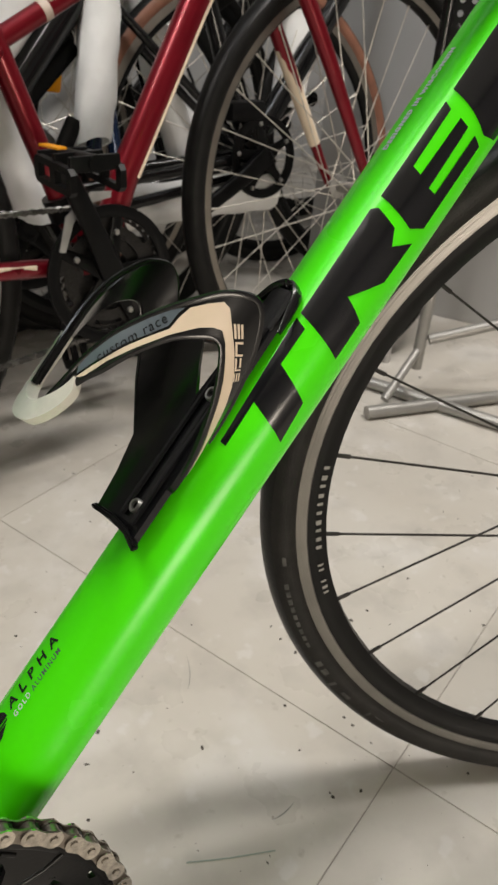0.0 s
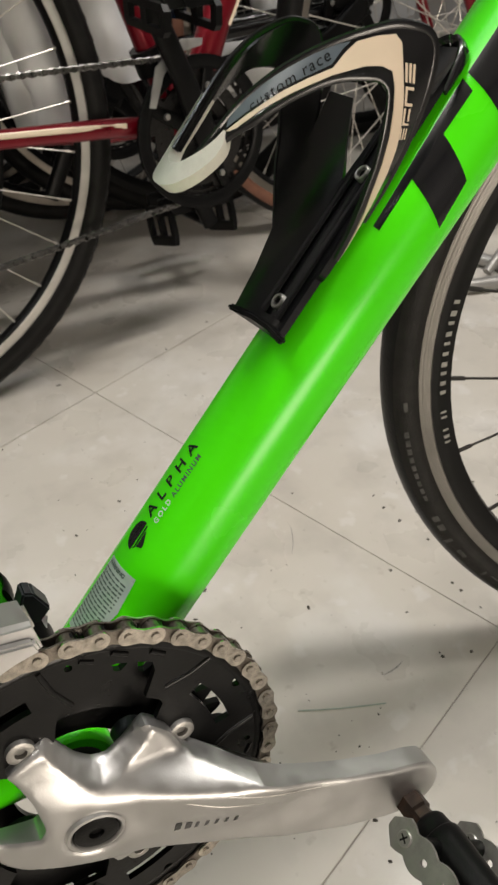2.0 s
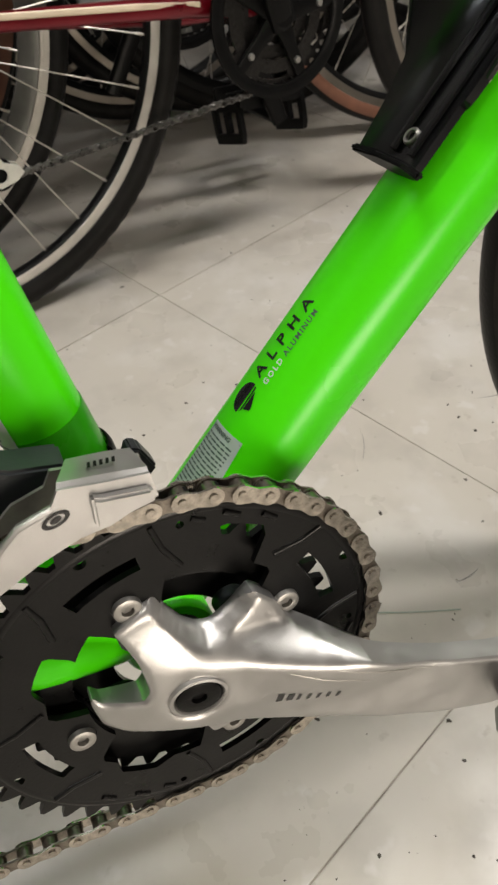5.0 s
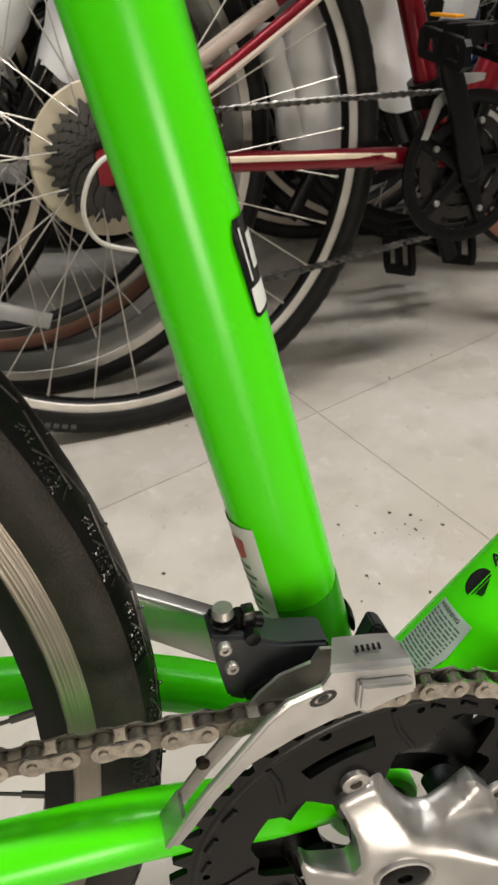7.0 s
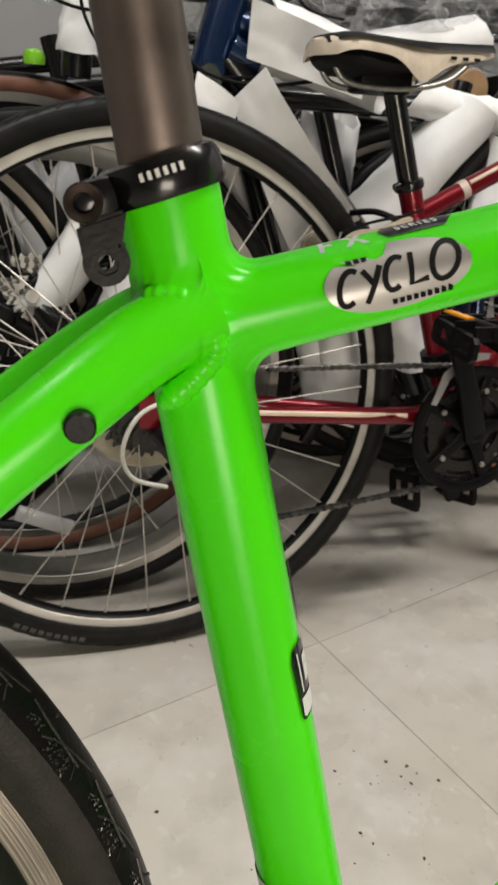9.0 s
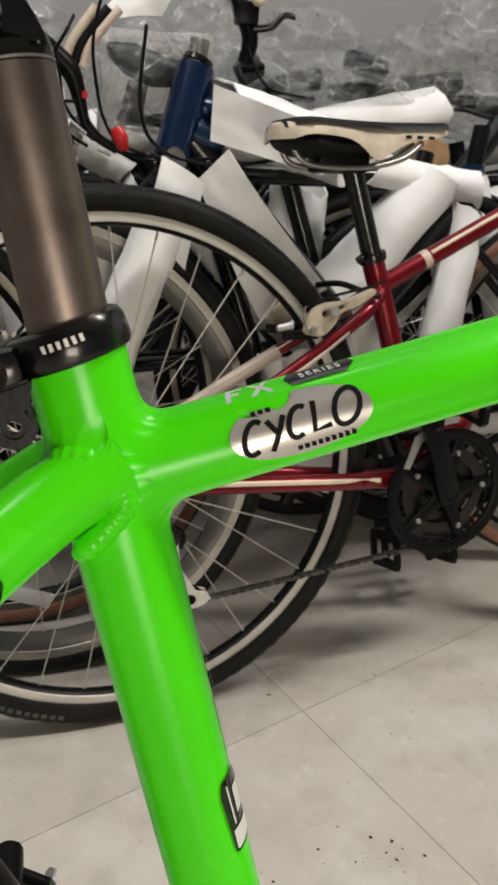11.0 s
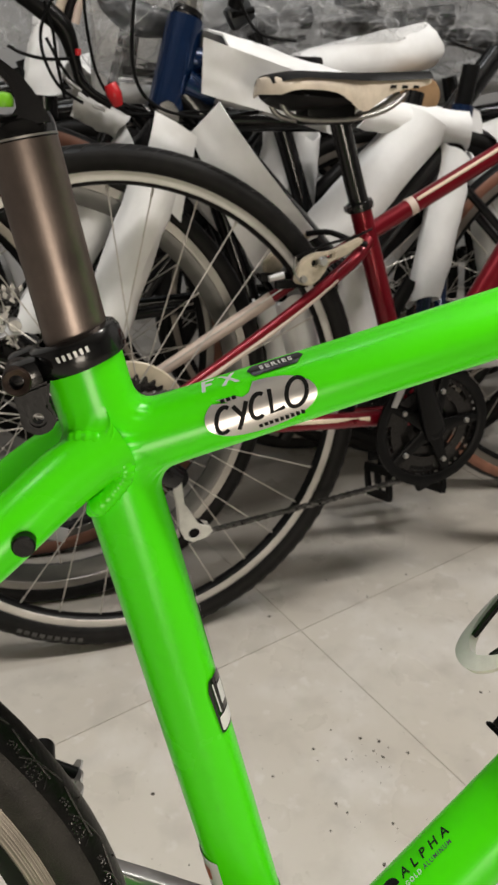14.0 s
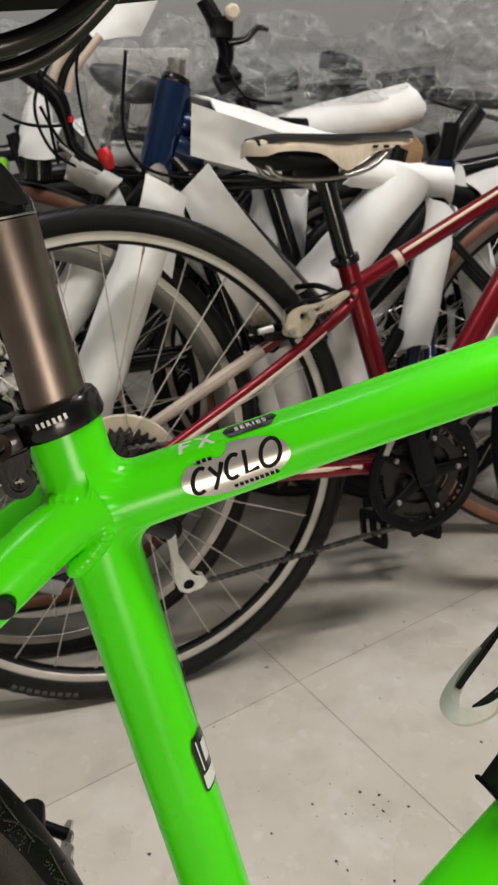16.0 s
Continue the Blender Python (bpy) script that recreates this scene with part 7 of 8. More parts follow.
def blue_bicycle():
    ob = plain_world("blue_bicycle", "dark blue bicycle with white foam round its tubes")
    part("head_tube", tube([(0.094, 1.049, 0.858), (0.060, 1.026, 0.742)], [0.0265, 0.0285], n=28), BLUE, ob, "glossy dark blue head tube")
    part("steerer", tube([(0.093, 1.049, 0.855), (0.099, 1.052, 0.893)], 0.0135, n=20), STEEL, ob, "bare steel steerer")
    part("head_lug", tube([(0.088, 1.020, 0.775), (0.128, 1.015, 0.757)], [0.022, 0.014], n=18), BLUE, ob)
    part("head_cup", tube([(0.0955, 1.050, 0.862), (0.098, 1.0515, 0.868)], 0.0215, n=24), BLACK_GLOSS, ob)
    part("down_tube", tube([(0.085, 1.027, 0.765), (0.33, 1.000, 0.50), (0.43, 0.98, 0.30)], 0.025, n=20), BLACK_GLOSS, ob)
    part("top_tube", tube([(0.09, 1.04, 0.81), (0.335, 1.036, 0.762)], 0.018, n=20), BLUE, ob)
    for off in (-0.05, 0.05):
        part("fork_blade", curved([(0.056, 1.022 + off, 0.725), (-0.03, 0.985 + off, 0.53), (-0.15, 0.951 + off, 0.345)], [0.015, 0.014, 0.009], 4, n=14), BLACK_GLOSS, ob)
    part("fork_crown", tube([(0.056, 0.985, 0.735), (0.056, 1.062, 0.735)], (0.016, 0.022), n=16, ref=(1, 0, 0)), BLACK_GLOSS, ob)
    sleeve(ob, (0.046, 0.965, 0.682), (-0.070, 0.925, 0.415), 0.033, 1.0, slant=0.5)
    sleeve(ob, (0.010, 1.050, 0.680), (-0.165, 1.010, 0.430), 0.031, 2.3, slant=1.1)
    foam_sheet(ob, [(0.125, 0.965, 0.757), (0.278, 0.955, 0.572), (0.185, 0.975, 0.520), (0.086, 0.985, 0.714)], 0.014, 3.1)
    foam_sheet(ob, [(0.035, 0.955, 0.746), (0.092, 0.960, 0.713), (0.066, 0.945, 0.600), (0.010, 0.940, 0.655)], 0.006, 5.6)
    sleeve(ob, (0.122, 1.038, 0.802), (0.330, 1.030, 0.752), 0.042, 4.4, slant=1.1)
    foam_sheet(ob, [(0.108, 0.990, 0.836), (0.280, 0.985, 0.786), (0.270, 0.990, 0.728), (0.106, 0.995, 0.766)], 0.010, 8.2)
    sleeve(ob, (0.225, 0.985, 0.455), (0.262, 0.965, 0.300), 0.032, 5.2)
    lean_wheel(ob, -0.150, 0.885, 0.19, 0.351, 0.0165, RIM_FRONT, RIM_GREY, 24, 0.024, "front wheel with a deep dark rim")
    part("brake_cable", curved([(0.02, 1.0, 0.90), (0.01, 0.985, 0.80), (0.04, 0.985, 0.75), (0.12, 0.99, 0.735), (0.2, 1.0, 0.745)], 0.0025, 6, n=8), BLACK_PLASTIC, ob, "black cable")
    return ob


def brown_tyre_bicycle():
    ob = plain_world("black_bicycle", "black bicycle with brown tyre walls and foam wrapping")
    lean_wheel(ob, -0.200, 1.020, 0.16, 0.368, 0.017, RIM_FRONT, RIM_BLACK, 28, 0.010, "wheel with brown tyre walls", side=BROWN_RUBBER)
    lean_wheel(ob, 0.880, 1.060, 0.19, 0.352, 0.017, RIM_BRAKE, RIM_BLACK, 28, 0.010, "wheel with brown tyre walls", side=BROWN_RUBBER)
    part("down_tube", tube([(0.03, 1.20, 0.74), (0.40, 1.11, 0.29)], 0.022, n=16), BLACK_GLOSS, ob)
    part("top_tube", tube([(0.02, 1.215, 0.80), (0.52, 1.19, 0.70)], 0.016, n=16), BLACK_GLOSS, ob)
    part("seat_tube", tube([(0.40, 1.11, 0.29), (0.53, 1.205, 0.76)], 0.016, n=16), BLACK_GLOSS, ob)
    part("head_tube", tube([(0.03, 1.215, 0.84), (0.0, 1.20, 0.71)], 0.022, n=16), BLACK_GLOSS, ob)
    for y in (1.10, 1.17):
        part("fork_blade", tube([(-0.005, y + 0.05, 0.70), (-0.20, y - 0.005, 0.35)], [0.014, 0.009], n=12), BLACK_GLOSS, ob)
        part("chainstay", tube([(0.40, y - 0.02, 0.29), (0.88, y - 0.01, 0.35)], [0.012, 0.009], n=12), BLACK_GLOSS, ob)
        part("seatstay", tube([(0.52, y + 0.055, 0.70), (0.88, y - 0.01, 0.36)], 0.008, n=12), BLACK_GLOSS, ob)
    sleeve(ob, (0.600, 1.115, 0.300), (0.905, 1.105, 0.312), 0.036, 6.1)
    sleeve(ob, (0.400, 1.080, 0.460), (0.462, 1.060, 0.320), 0.033, 7.7)
    sleeve(ob, (-0.100, 1.125, 0.850), (-0.109, 1.120, 0.758), 0.014, 8.8, flare=2.1, slant=0.4)
    part("bar_end", tube([(-0.109, 1.12, 0.762), (-0.112, 1.118, 0.725)], 0.021, n=20), BLACK_GLOSS, ob, "glossy black tube end")
    sleeve(ob, (-0.068, 1.055, 0.750), (-0.002, 1.050, 0.716), 0.018, 9.9, slant=0.3, mat=FOAM_GREY)
    sleeve(ob, (0.36, 1.13, 0.37), (0.10, 1.18, 0.66), 0.034, 10.4)
    sleeve(ob, (-0.095, 1.155, 0.52), (-0.105, 1.135, 0.365), 0.036, 15.1)
    sleeve(ob, (0.336, 0.945, 0.527), (0.384, 0.945, 0.362), 0.026, 21.3, flare=1.25)
    sleeve(ob, (0.245, 0.945, 0.480), (0.284, 0.945, 0.309), 0.028, 23.9, flare=1.2)
    black_like = black_crankset(ob, (0, 0), 60, pedals=False)
    black_like.matrix_basis = Matrix.Translation((0.40, 1.11, 0.29)) @ pose(0, 0, 0, -10, 0, 0)
    return ob


def dark_frame(ob, m, turn):
    """Black crankset and tubes, wedged low among the packed bicycles."""
    crank = black_crankset(ob, (0, 0), turn, ring=0.070, label="black crankset", pedals=False)
    crank.matrix_basis = m
    part("seat_tube", tube([(0, 0, 0), (-0.13, 0, 0.42)], 0.016, n=16), BLACK_GLOSS, ob, "", m)
    part("down_tube", tube([(0, 0, 0), (0.34, 0, 0.40)], 0.021, n=16), BLACK_GLOSS, ob, "", m)
    for s in (-1, 1):
        part("chainstay", tube([(0, s * 0.03, 0), (-0.43, s * 0.06, -0.02)], [0.012, 0.009], n=12), BLACK_GLOSS, ob, "", m)
    part("front_derailleur", box(bmesh.new(), -0.075, 0.005, -0.06, -0.02, 0.065, 0.100, 0.012), BLACK_PLASTIC, ob, "", m)


def far_blue_bicycle():
    ob = plain_world("navy_bicycle", "navy bicycle with foam round its tubes")
    part("head_tube", tube([(0.582, 1.127, 0.745), (0.568, 1.114, 0.655)], 0.020, n=20), BLUE, ob)
    part("steerer", tube([(0.5825, 1.128, 0.745), (0.593, 1.137, 0.806)], 0.0145, n=20), BLACK_PLASTIC, ob, "black steerer tube")
    part("down_tube", tube([(0.575, 1.12, 0.69), (0.25, 1.05, 0.33)], 0.024, n=20), BLACK_GLOSS, ob)
    part("top_tube", tube([(0.575, 1.12, 0.72), (0.12, 1.13, 0.72)], 0.017, n=20), BLACK_GLOSS, ob)
    part("seat_tube", tube([(0.25, 1.05, 0.30), (0.11, 1.14, 0.74)], 0.017, n=20), BLACK_GLOSS, ob)
    sleeve(ob, (0.400, 1.118, 0.734), (0.583, 1.110, 0.708), 0.024, 11.2, flare=1.15)
    sleeve(ob, (0.512, 1.125, 0.716), (0.300, 1.085, 0.494), 0.046, 12.5)
    sleeve(ob, (0.570, 1.100, 0.680), (0.524, 1.060, 0.425), 0.029, 13.7)
    part("fork_blade", tube([(0.566, 1.10, 0.66), (0.520, 1.055, 0.395)], 0.013, n=14), BLUE, ob)
    part("fork_blade", tube([(0.566, 1.15, 0.66), (0.585, 1.10, 0.36)], 0.013, n=14), BLUE, ob)
    lean_wheel(ob, 0.64, 1.24, 0.12, 0.350, 0.017, RIM_BLACK, RIM_BLACK, 28, 0.012, "black wheel")
    lean_wheel(ob, -0.42, 1.035, 0.15, 0.350, 0.017, RIM_BRAKE, RIM_BLACK, 28, 0.012, "wheel with a silver rim")
    return ob


def rear_rank(x, y, seed, name, label, sleeves, wheels):
    ob = plain_world(name, label)
    rnd = random.Random(seed)
    for wx in wheels:
        lean_wheel(ob, wx, y, 0.12, 0.348, 0.018, RIM_BLACK if rnd.random() < 0.6 else RIM_BRAKE, RIM_BLACK, 20, 0.010, "black wheel", yaw=rnd.uniform(-3, 3))
    part("down_tube", tube([(x - 0.12, y + 0.04, 0.30), (x + 0.25, y + 0.09, 0.72)], 0.022, n=14), BLACK_GLOSS, ob)
    part("top_tube", tube([(x - 0.24, y + 0.09, 0.70), (x + 0.25, y + 0.10, 0.78)], 0.017, n=14), BLACK_GLOSS, ob)
    part("seat_tube", tube([(x - 0.12, y + 0.04, 0.30), (x - 0.25, y + 0.1, 0.78)], 0.016, n=14), BLACK_GLOSS, ob)
    part("handlebar", curved([(x + 0.26, y - 0.06, 0.80), (x + 0.24, y - 0.02, 0.80), (x + 0.24, y + 0.15, 0.80), (x + 0.26, y + 0.24, 0.80)], 0.012, 4, n=12), BLACK_PLASTIC, ob, "black handlebar")
    part("stem", tube([(x + 0.25, y + 0.08, 0.72), (x + 0.24, y + 0.06, 0.80)], 0.017, n=14), BLACK_PLASTIC, ob)
    for a, b, r in sleeves:
        sleeve(ob, a, b, r, rnd.uniform(0, 30))
    return ob


blue_bicycle()
brown_tyre_bicycle()
far_blue_bicycle()
first = rear_rank(0.10, 1.30, 1, "boxed_bicycle", "black bicycle packed in white foam at the back", [((0.330, 1.34, 0.772), (0.60, 1.34, 0.834), 0.040), ((0.30, 1.27, 0.70), (0.287, 1.26, 0.56), 0.026), ((0.36, 1.30, 0.69), (0.35, 1.29, 0.52), 0.028), ((-0.25, 1.38, 0.70), (-0.14, 1.35, 0.34), 0.032)], (-0.55, 0.55))
second = rear_rank(0.95, 1.32, 2, "boxed_bicycle", "black bicycle packed in white foam at the back", [((0.75, 1.33, 0.66), (0.98, 1.36, 0.74), 0.036), ((0.86, 1.28, 0.33), (0.70, 1.36, 0.72), 0.036), ((1.02, 1.20, 0.64), (1.0, 1.18, 0.45), 0.033), ((0.70, 1.22, 0.60), (0.80, 1.22, 0.30), 0.03)], (0.42, 1.40))
third = rear_rank(-0.55, 1.40, 3, "boxed_bicycle", "black bicycle packed in white foam at the back", [((-0.62, 1.34, 0.72), (-0.44, 1.34, 0.78), 0.036), ((-0.62, 1.36, 0.40), (-0.36, 1.36, 0.70), 0.036)], (-1.0, -0.05))
rear_rank(0.40, 1.62, 4, "boxed_bicycle", "black bicycle packed in white foam at the back", [((0.18, 1.68, 0.72), (0.62, 1.70, 0.80), 0.038), ((0.30, 1.62, 0.36), (0.60, 1.66, 0.72), 0.038), ((0.78, 1.6, 0.75), (0.80, 1.58, 0.45), 0.035)], (-0.1, 0.95))

# further black bicycles, added to darken the gaps between those in front
rear_rank(-0.15, 1.48, 5, "boxed_bicycle", "black bicycle packed in white foam at the back", [((-0.04, 1.50, 0.76), (0.12, 1.55, 0.80), 0.036), ((-0.25, 1.47, 0.36), (-0.02, 1.53, 0.66), 0.036)], (-0.72, 0.30))
rear_rank(0.72, 1.48, 6, "boxed_bicycle", "black bicycle packed in white foam at the back", [((0.60, 1.50, 0.74), (0.96, 1.55, 0.80), 0.036), ((0.58, 1.47, 0.36), (0.86, 1.53, 0.66), 0.036)], (0.20, 1.22))
rear_rank(0.10, 1.80, 7, "boxed_bicycle", "black bicycle packed in white foam at the back", [((-0.10, 1.84, 0.74), (0.30, 1.88, 0.80), 0.036)], (-0.42, 0.62))
rear_rank(1.05, 1.80, 8, "boxed_bicycle", "black bicycle packed in white foam at the back", [((0.85, 1.84, 0.74), (1.25, 1.88, 0.80), 0.036)], (0.55, 1.55))

dark_frame(second, pose(0.865, 1.12, 0.375, -7, 0, 4), 205)
dark_frame(third, pose(-0.215, 1.06, 0.400, -8, 0, -6), 150)
dark_frame(first, pose(0.375, 1.17, 0.430, -9, 0, 5), 40)

# clear bags over the handlebars
for k, (at, size, squash) in enumerate([((0.030, 1.115, 0.842), 0.075, (1.15, 0.6, 0.85)), ((0.104, 1.06, 0.908), 0.040, (1.05, 0.9, 1.0)), ((0.27, 1.42, 0.845), 0.13, (1.3, 0.8, 0.55)), ((0.46, 1.40, 0.868), 0.12, (1.4, 0.8, 0.42)),
                                         ((0.60, 1.40, 0.915), 0.085, (1.2, 0.9, 0.75)), ((0.74, 1.38, 0.845), 0.12, (1.2, 0.8, 0.5)), ((0.18, 1.35, 0.875), 0.07, (1.2, 0.8, 0.7)), ((0.86, 1.45, 0.92), 0.10, (1.2, 0.8, 0.8)), ((-0.16, 1.15, 0.885), 0.06, (1.2, 0.8, 0.9)),
                                         ((0.40, 1.46, 0.935), 0.09, (1.3, 0.8, 0.6)), ((0.74, 1.44, 0.962), 0.10, (1.2, 0.8, 0.7))]):
    film_bag("plastic_bag", at, size, 3.7 * k + 1, "crumpled clear plastic bag over a handlebar", squash)


def wrapped_carton():
    """Grey wrapped box with a dark moulded part lying in front of it, white sheet on top."""
    ob = thing("wrapped_carton", Matrix.Identity(4), "grey wrapped carton under loose white foam", "carton")
    bm = box(bmesh.new(), -0.028, 0.150, 1.20, 1.27, 0.700, 0.915, 0.012)
    bmesh.ops.subdivide_edges(bm, edges=bm.edges[:], cuts=6, use_grid_fill=True)
    crumple(bm, 0.006, 14.0, 2.0)
    part("body", bm, FOAM_GREY, ob)
    bm = tube(smooth_path([(-0.020, 1.125, 0.882), (0.010, 1.120, 0.868), (0.045, 1.120, 0.856), (0.088, 1.125, 0.852)], 5), spline_values([(0.012, 0.006), (0.016, 0.022), (0.017, 0.024), (0.012, 0.016)], 5), n=18)
    shell = thing("moulded_part", Matrix.Identity(4), "dark grey moulded plastic part in clear film", "bicycle part")
    part("body", bm, DARK_GREY, shell)
    part("slot_bar", tube([(0.008, 1.112, 0.790), (0.062, 1.108, 0.784)], (0.004, 0.006), n=10), BLACK_PLASTIC, shell)
    foam_sheet(ob, [(-0.042, 1.145, 0.910), (0.060, 1.150, 0.928), (0.094, 1.160, 0.985), (0.012, 1.155, 0.968)], 0.014, 12.4, "crumpled white foam sheet")
    sleeve(ob, (0.000, 1.125, 0.760), (0.070, 1.120, 0.760), 0.016, 17.0, slant=0.2)


wrapped_carton()


def back_bars():
    """A bare handlebar with a brake lever and clamp, and dark accessories in bags."""
    ob = thing("handlebar", Matrix.Identity(4), "black handlebar with brake lever standing at the back", "handlebar")
    part("bar", curved([(0.165, 1.19, 0.985), (0.185, 1.19, 0.955), (0.205, 1.20, 0.915), (0.200, 1.21, 0.880)], [0.012, 0.014, 0.013, 0.012], 4, n=14), BLACK_PLASTIC, ob)
    part("lever_clamp", box(bmesh.new(), 0.178, 0.212, 1.172, 1.208, 0.930, 0.962, 0.006), BLACK_PLASTIC, ob)
    part("brake_lever", curved([(0.205, 1.18, 0.925), (0.232, 1.175, 0.930), (0.250, 1.172, 0.946), (0.268, 1.17, 0.944)], [0.006, 0.0055, 0.005, 0.004], 4, n=10), BLACK_GLOSS, ob)
    cap = lathe(bmesh.new(), [(0, -0.008), (0.008, -0.008), (0.012, -0.004), (0.012, 0.004), (0, 0.006)], 20)
    part("bar_cap", cap, SADDLE_CREAM, ob, "cream round bar cap", pose(0.207, 1.165, 0.966))
    part("cable", curved([(0.19, 1.19, 0.93), (0.205, 1.185, 0.885), (0.235, 1.18, 0.845), (0.30, 1.19, 0.835)], 0.0026, 5, n=8), BLACK_PLASTIC, ob)
    for at, size, turn in (((0.215, 1.24, 0.872), (0.022, 0.014, 0.018), -30), ((0.335, 1.38, 0.870), (0.050, 0.02, 0.014), -14), ((0.48, 1.40, 0.905), (0.040, 0.02, 0.018), 10), ((0.62, 1.40, 0.880), (0.060, 0.02, 0.020), -8)):
        bx = thing("bagged_part", pose(*at, 0, turn, 8), "dark plastic accessory inside a clear bag", "bicycle part", "bagged parts")
        x, y, z = size
        part("body", box(bmesh.new(), -x, x, -y, y, -z, z, 0.008), DARK_GREY, bx)
        part("flange", tube([(-x * 0.8, -y, z * 0.4), (x * 0.9, -y - 0.003, -z * 0.2)], 0.005, n=10), BLACK_PLASTIC, bx)


back_bars()


def stored_drivetrain():
    """Rear cassette, derailleur and stay ends of a bicycle stored deeper in the row."""
    ob = thing("stored_bicycle_rear", Matrix.Translation((-0.185, 1.030, 0.440)) @ pose(0, 0, 0, -8, 0, 4), "dark cassette and derailleur of a stored bicycle", "bicycle part")
    for k in range(7):
        r = 0.052 - 0.0045 * k
        part("sprocket", toothed(r, int(r * 2 * math.pi / 0.0127), 0.014, [arc_slot(r * 0.55, r * 0.78, a, a + 34, 5) for a in (10, 82, 154, 226, 298)], -0.0045 * k, -0.0045 * k + 0.002), CHAIN_DARK if k % 2 else ALLOY_DULL, ob)
    part("axle", lathe(bmesh.new(), [(0, -0.055), (0.009, -0.055), (0.011, -0.045), (0.011, 0.06), (0, 0.06)], 18), ALLOY_DULL, ob)
    part("derailleur_body", curved([(0.01, -0.045, -0.02), (0.035, -0.06, -0.045), (0.055, -0.055, -0.075)], [(0.012, 0.014), (0.013, 0.016), (0.010, 0.012)], 4, n=14), BLACK_GLOSS, ob)
    for z, x in ((-0.085, 0.055), (-0.135, 0.075)):
        part("pulley", lathe(bmesh.new(), [(0, -0.004), (0.014, -0.004), (0.018, -0.002), (0.018, 0.002), (0.014, 0.004), (0, 0.004)], 20), BLACK_PLASTIC, ob, "", pose(x, -0.045, z))
    part("stay", tube([(-0.02, 0.03, 0.0), (0.30, 0.06, 0.10)], [0.009, 0.012], n=12), BLACK_GLOSS, ob)
    part("stay", tube([(0.0, -0.035, 0.01), (0.20, 0.01, 0.22)], [0.008, 0.010], n=12), BLACK_GLOSS, ob)


stored_drivetrain()


def dark_bits():
    """Dark grips and levers seen through the bags."""
    for k, (a, b, r) in enumerate([((0.20, 1.45, 0.835), (0.40, 1.43, 0.872), 0.017), ((0.42, 1.42, 0.855), (0.60, 1.42, 0.865), 0.016), ((0.66, 1.40, 0.850), (0.84, 1.40, 0.838), 0.016)]):
        ob = thing("handlebar_grip", Matrix.Identity(4), "dark rubber handlebar grip under clear plastic", "handlebar grip", "grips")
        part("grip", curved([a, Vector(a).lerp(Vector(b), 0.5) + Vector((0, 0, 0.006)), b], [r * 0.9, r * 1.1, r * 0.8], 4, n=14), BLACK_PLASTIC, ob)
        part("lever", curved([a, Vector(a) + Vector((0.03, -0.03, -0.012)), Vector(b) + Vector((-0.02, -0.04, -0.03))], 0.005, 4, n=8), BLACK_PLASTIC, ob)


dark_bits()


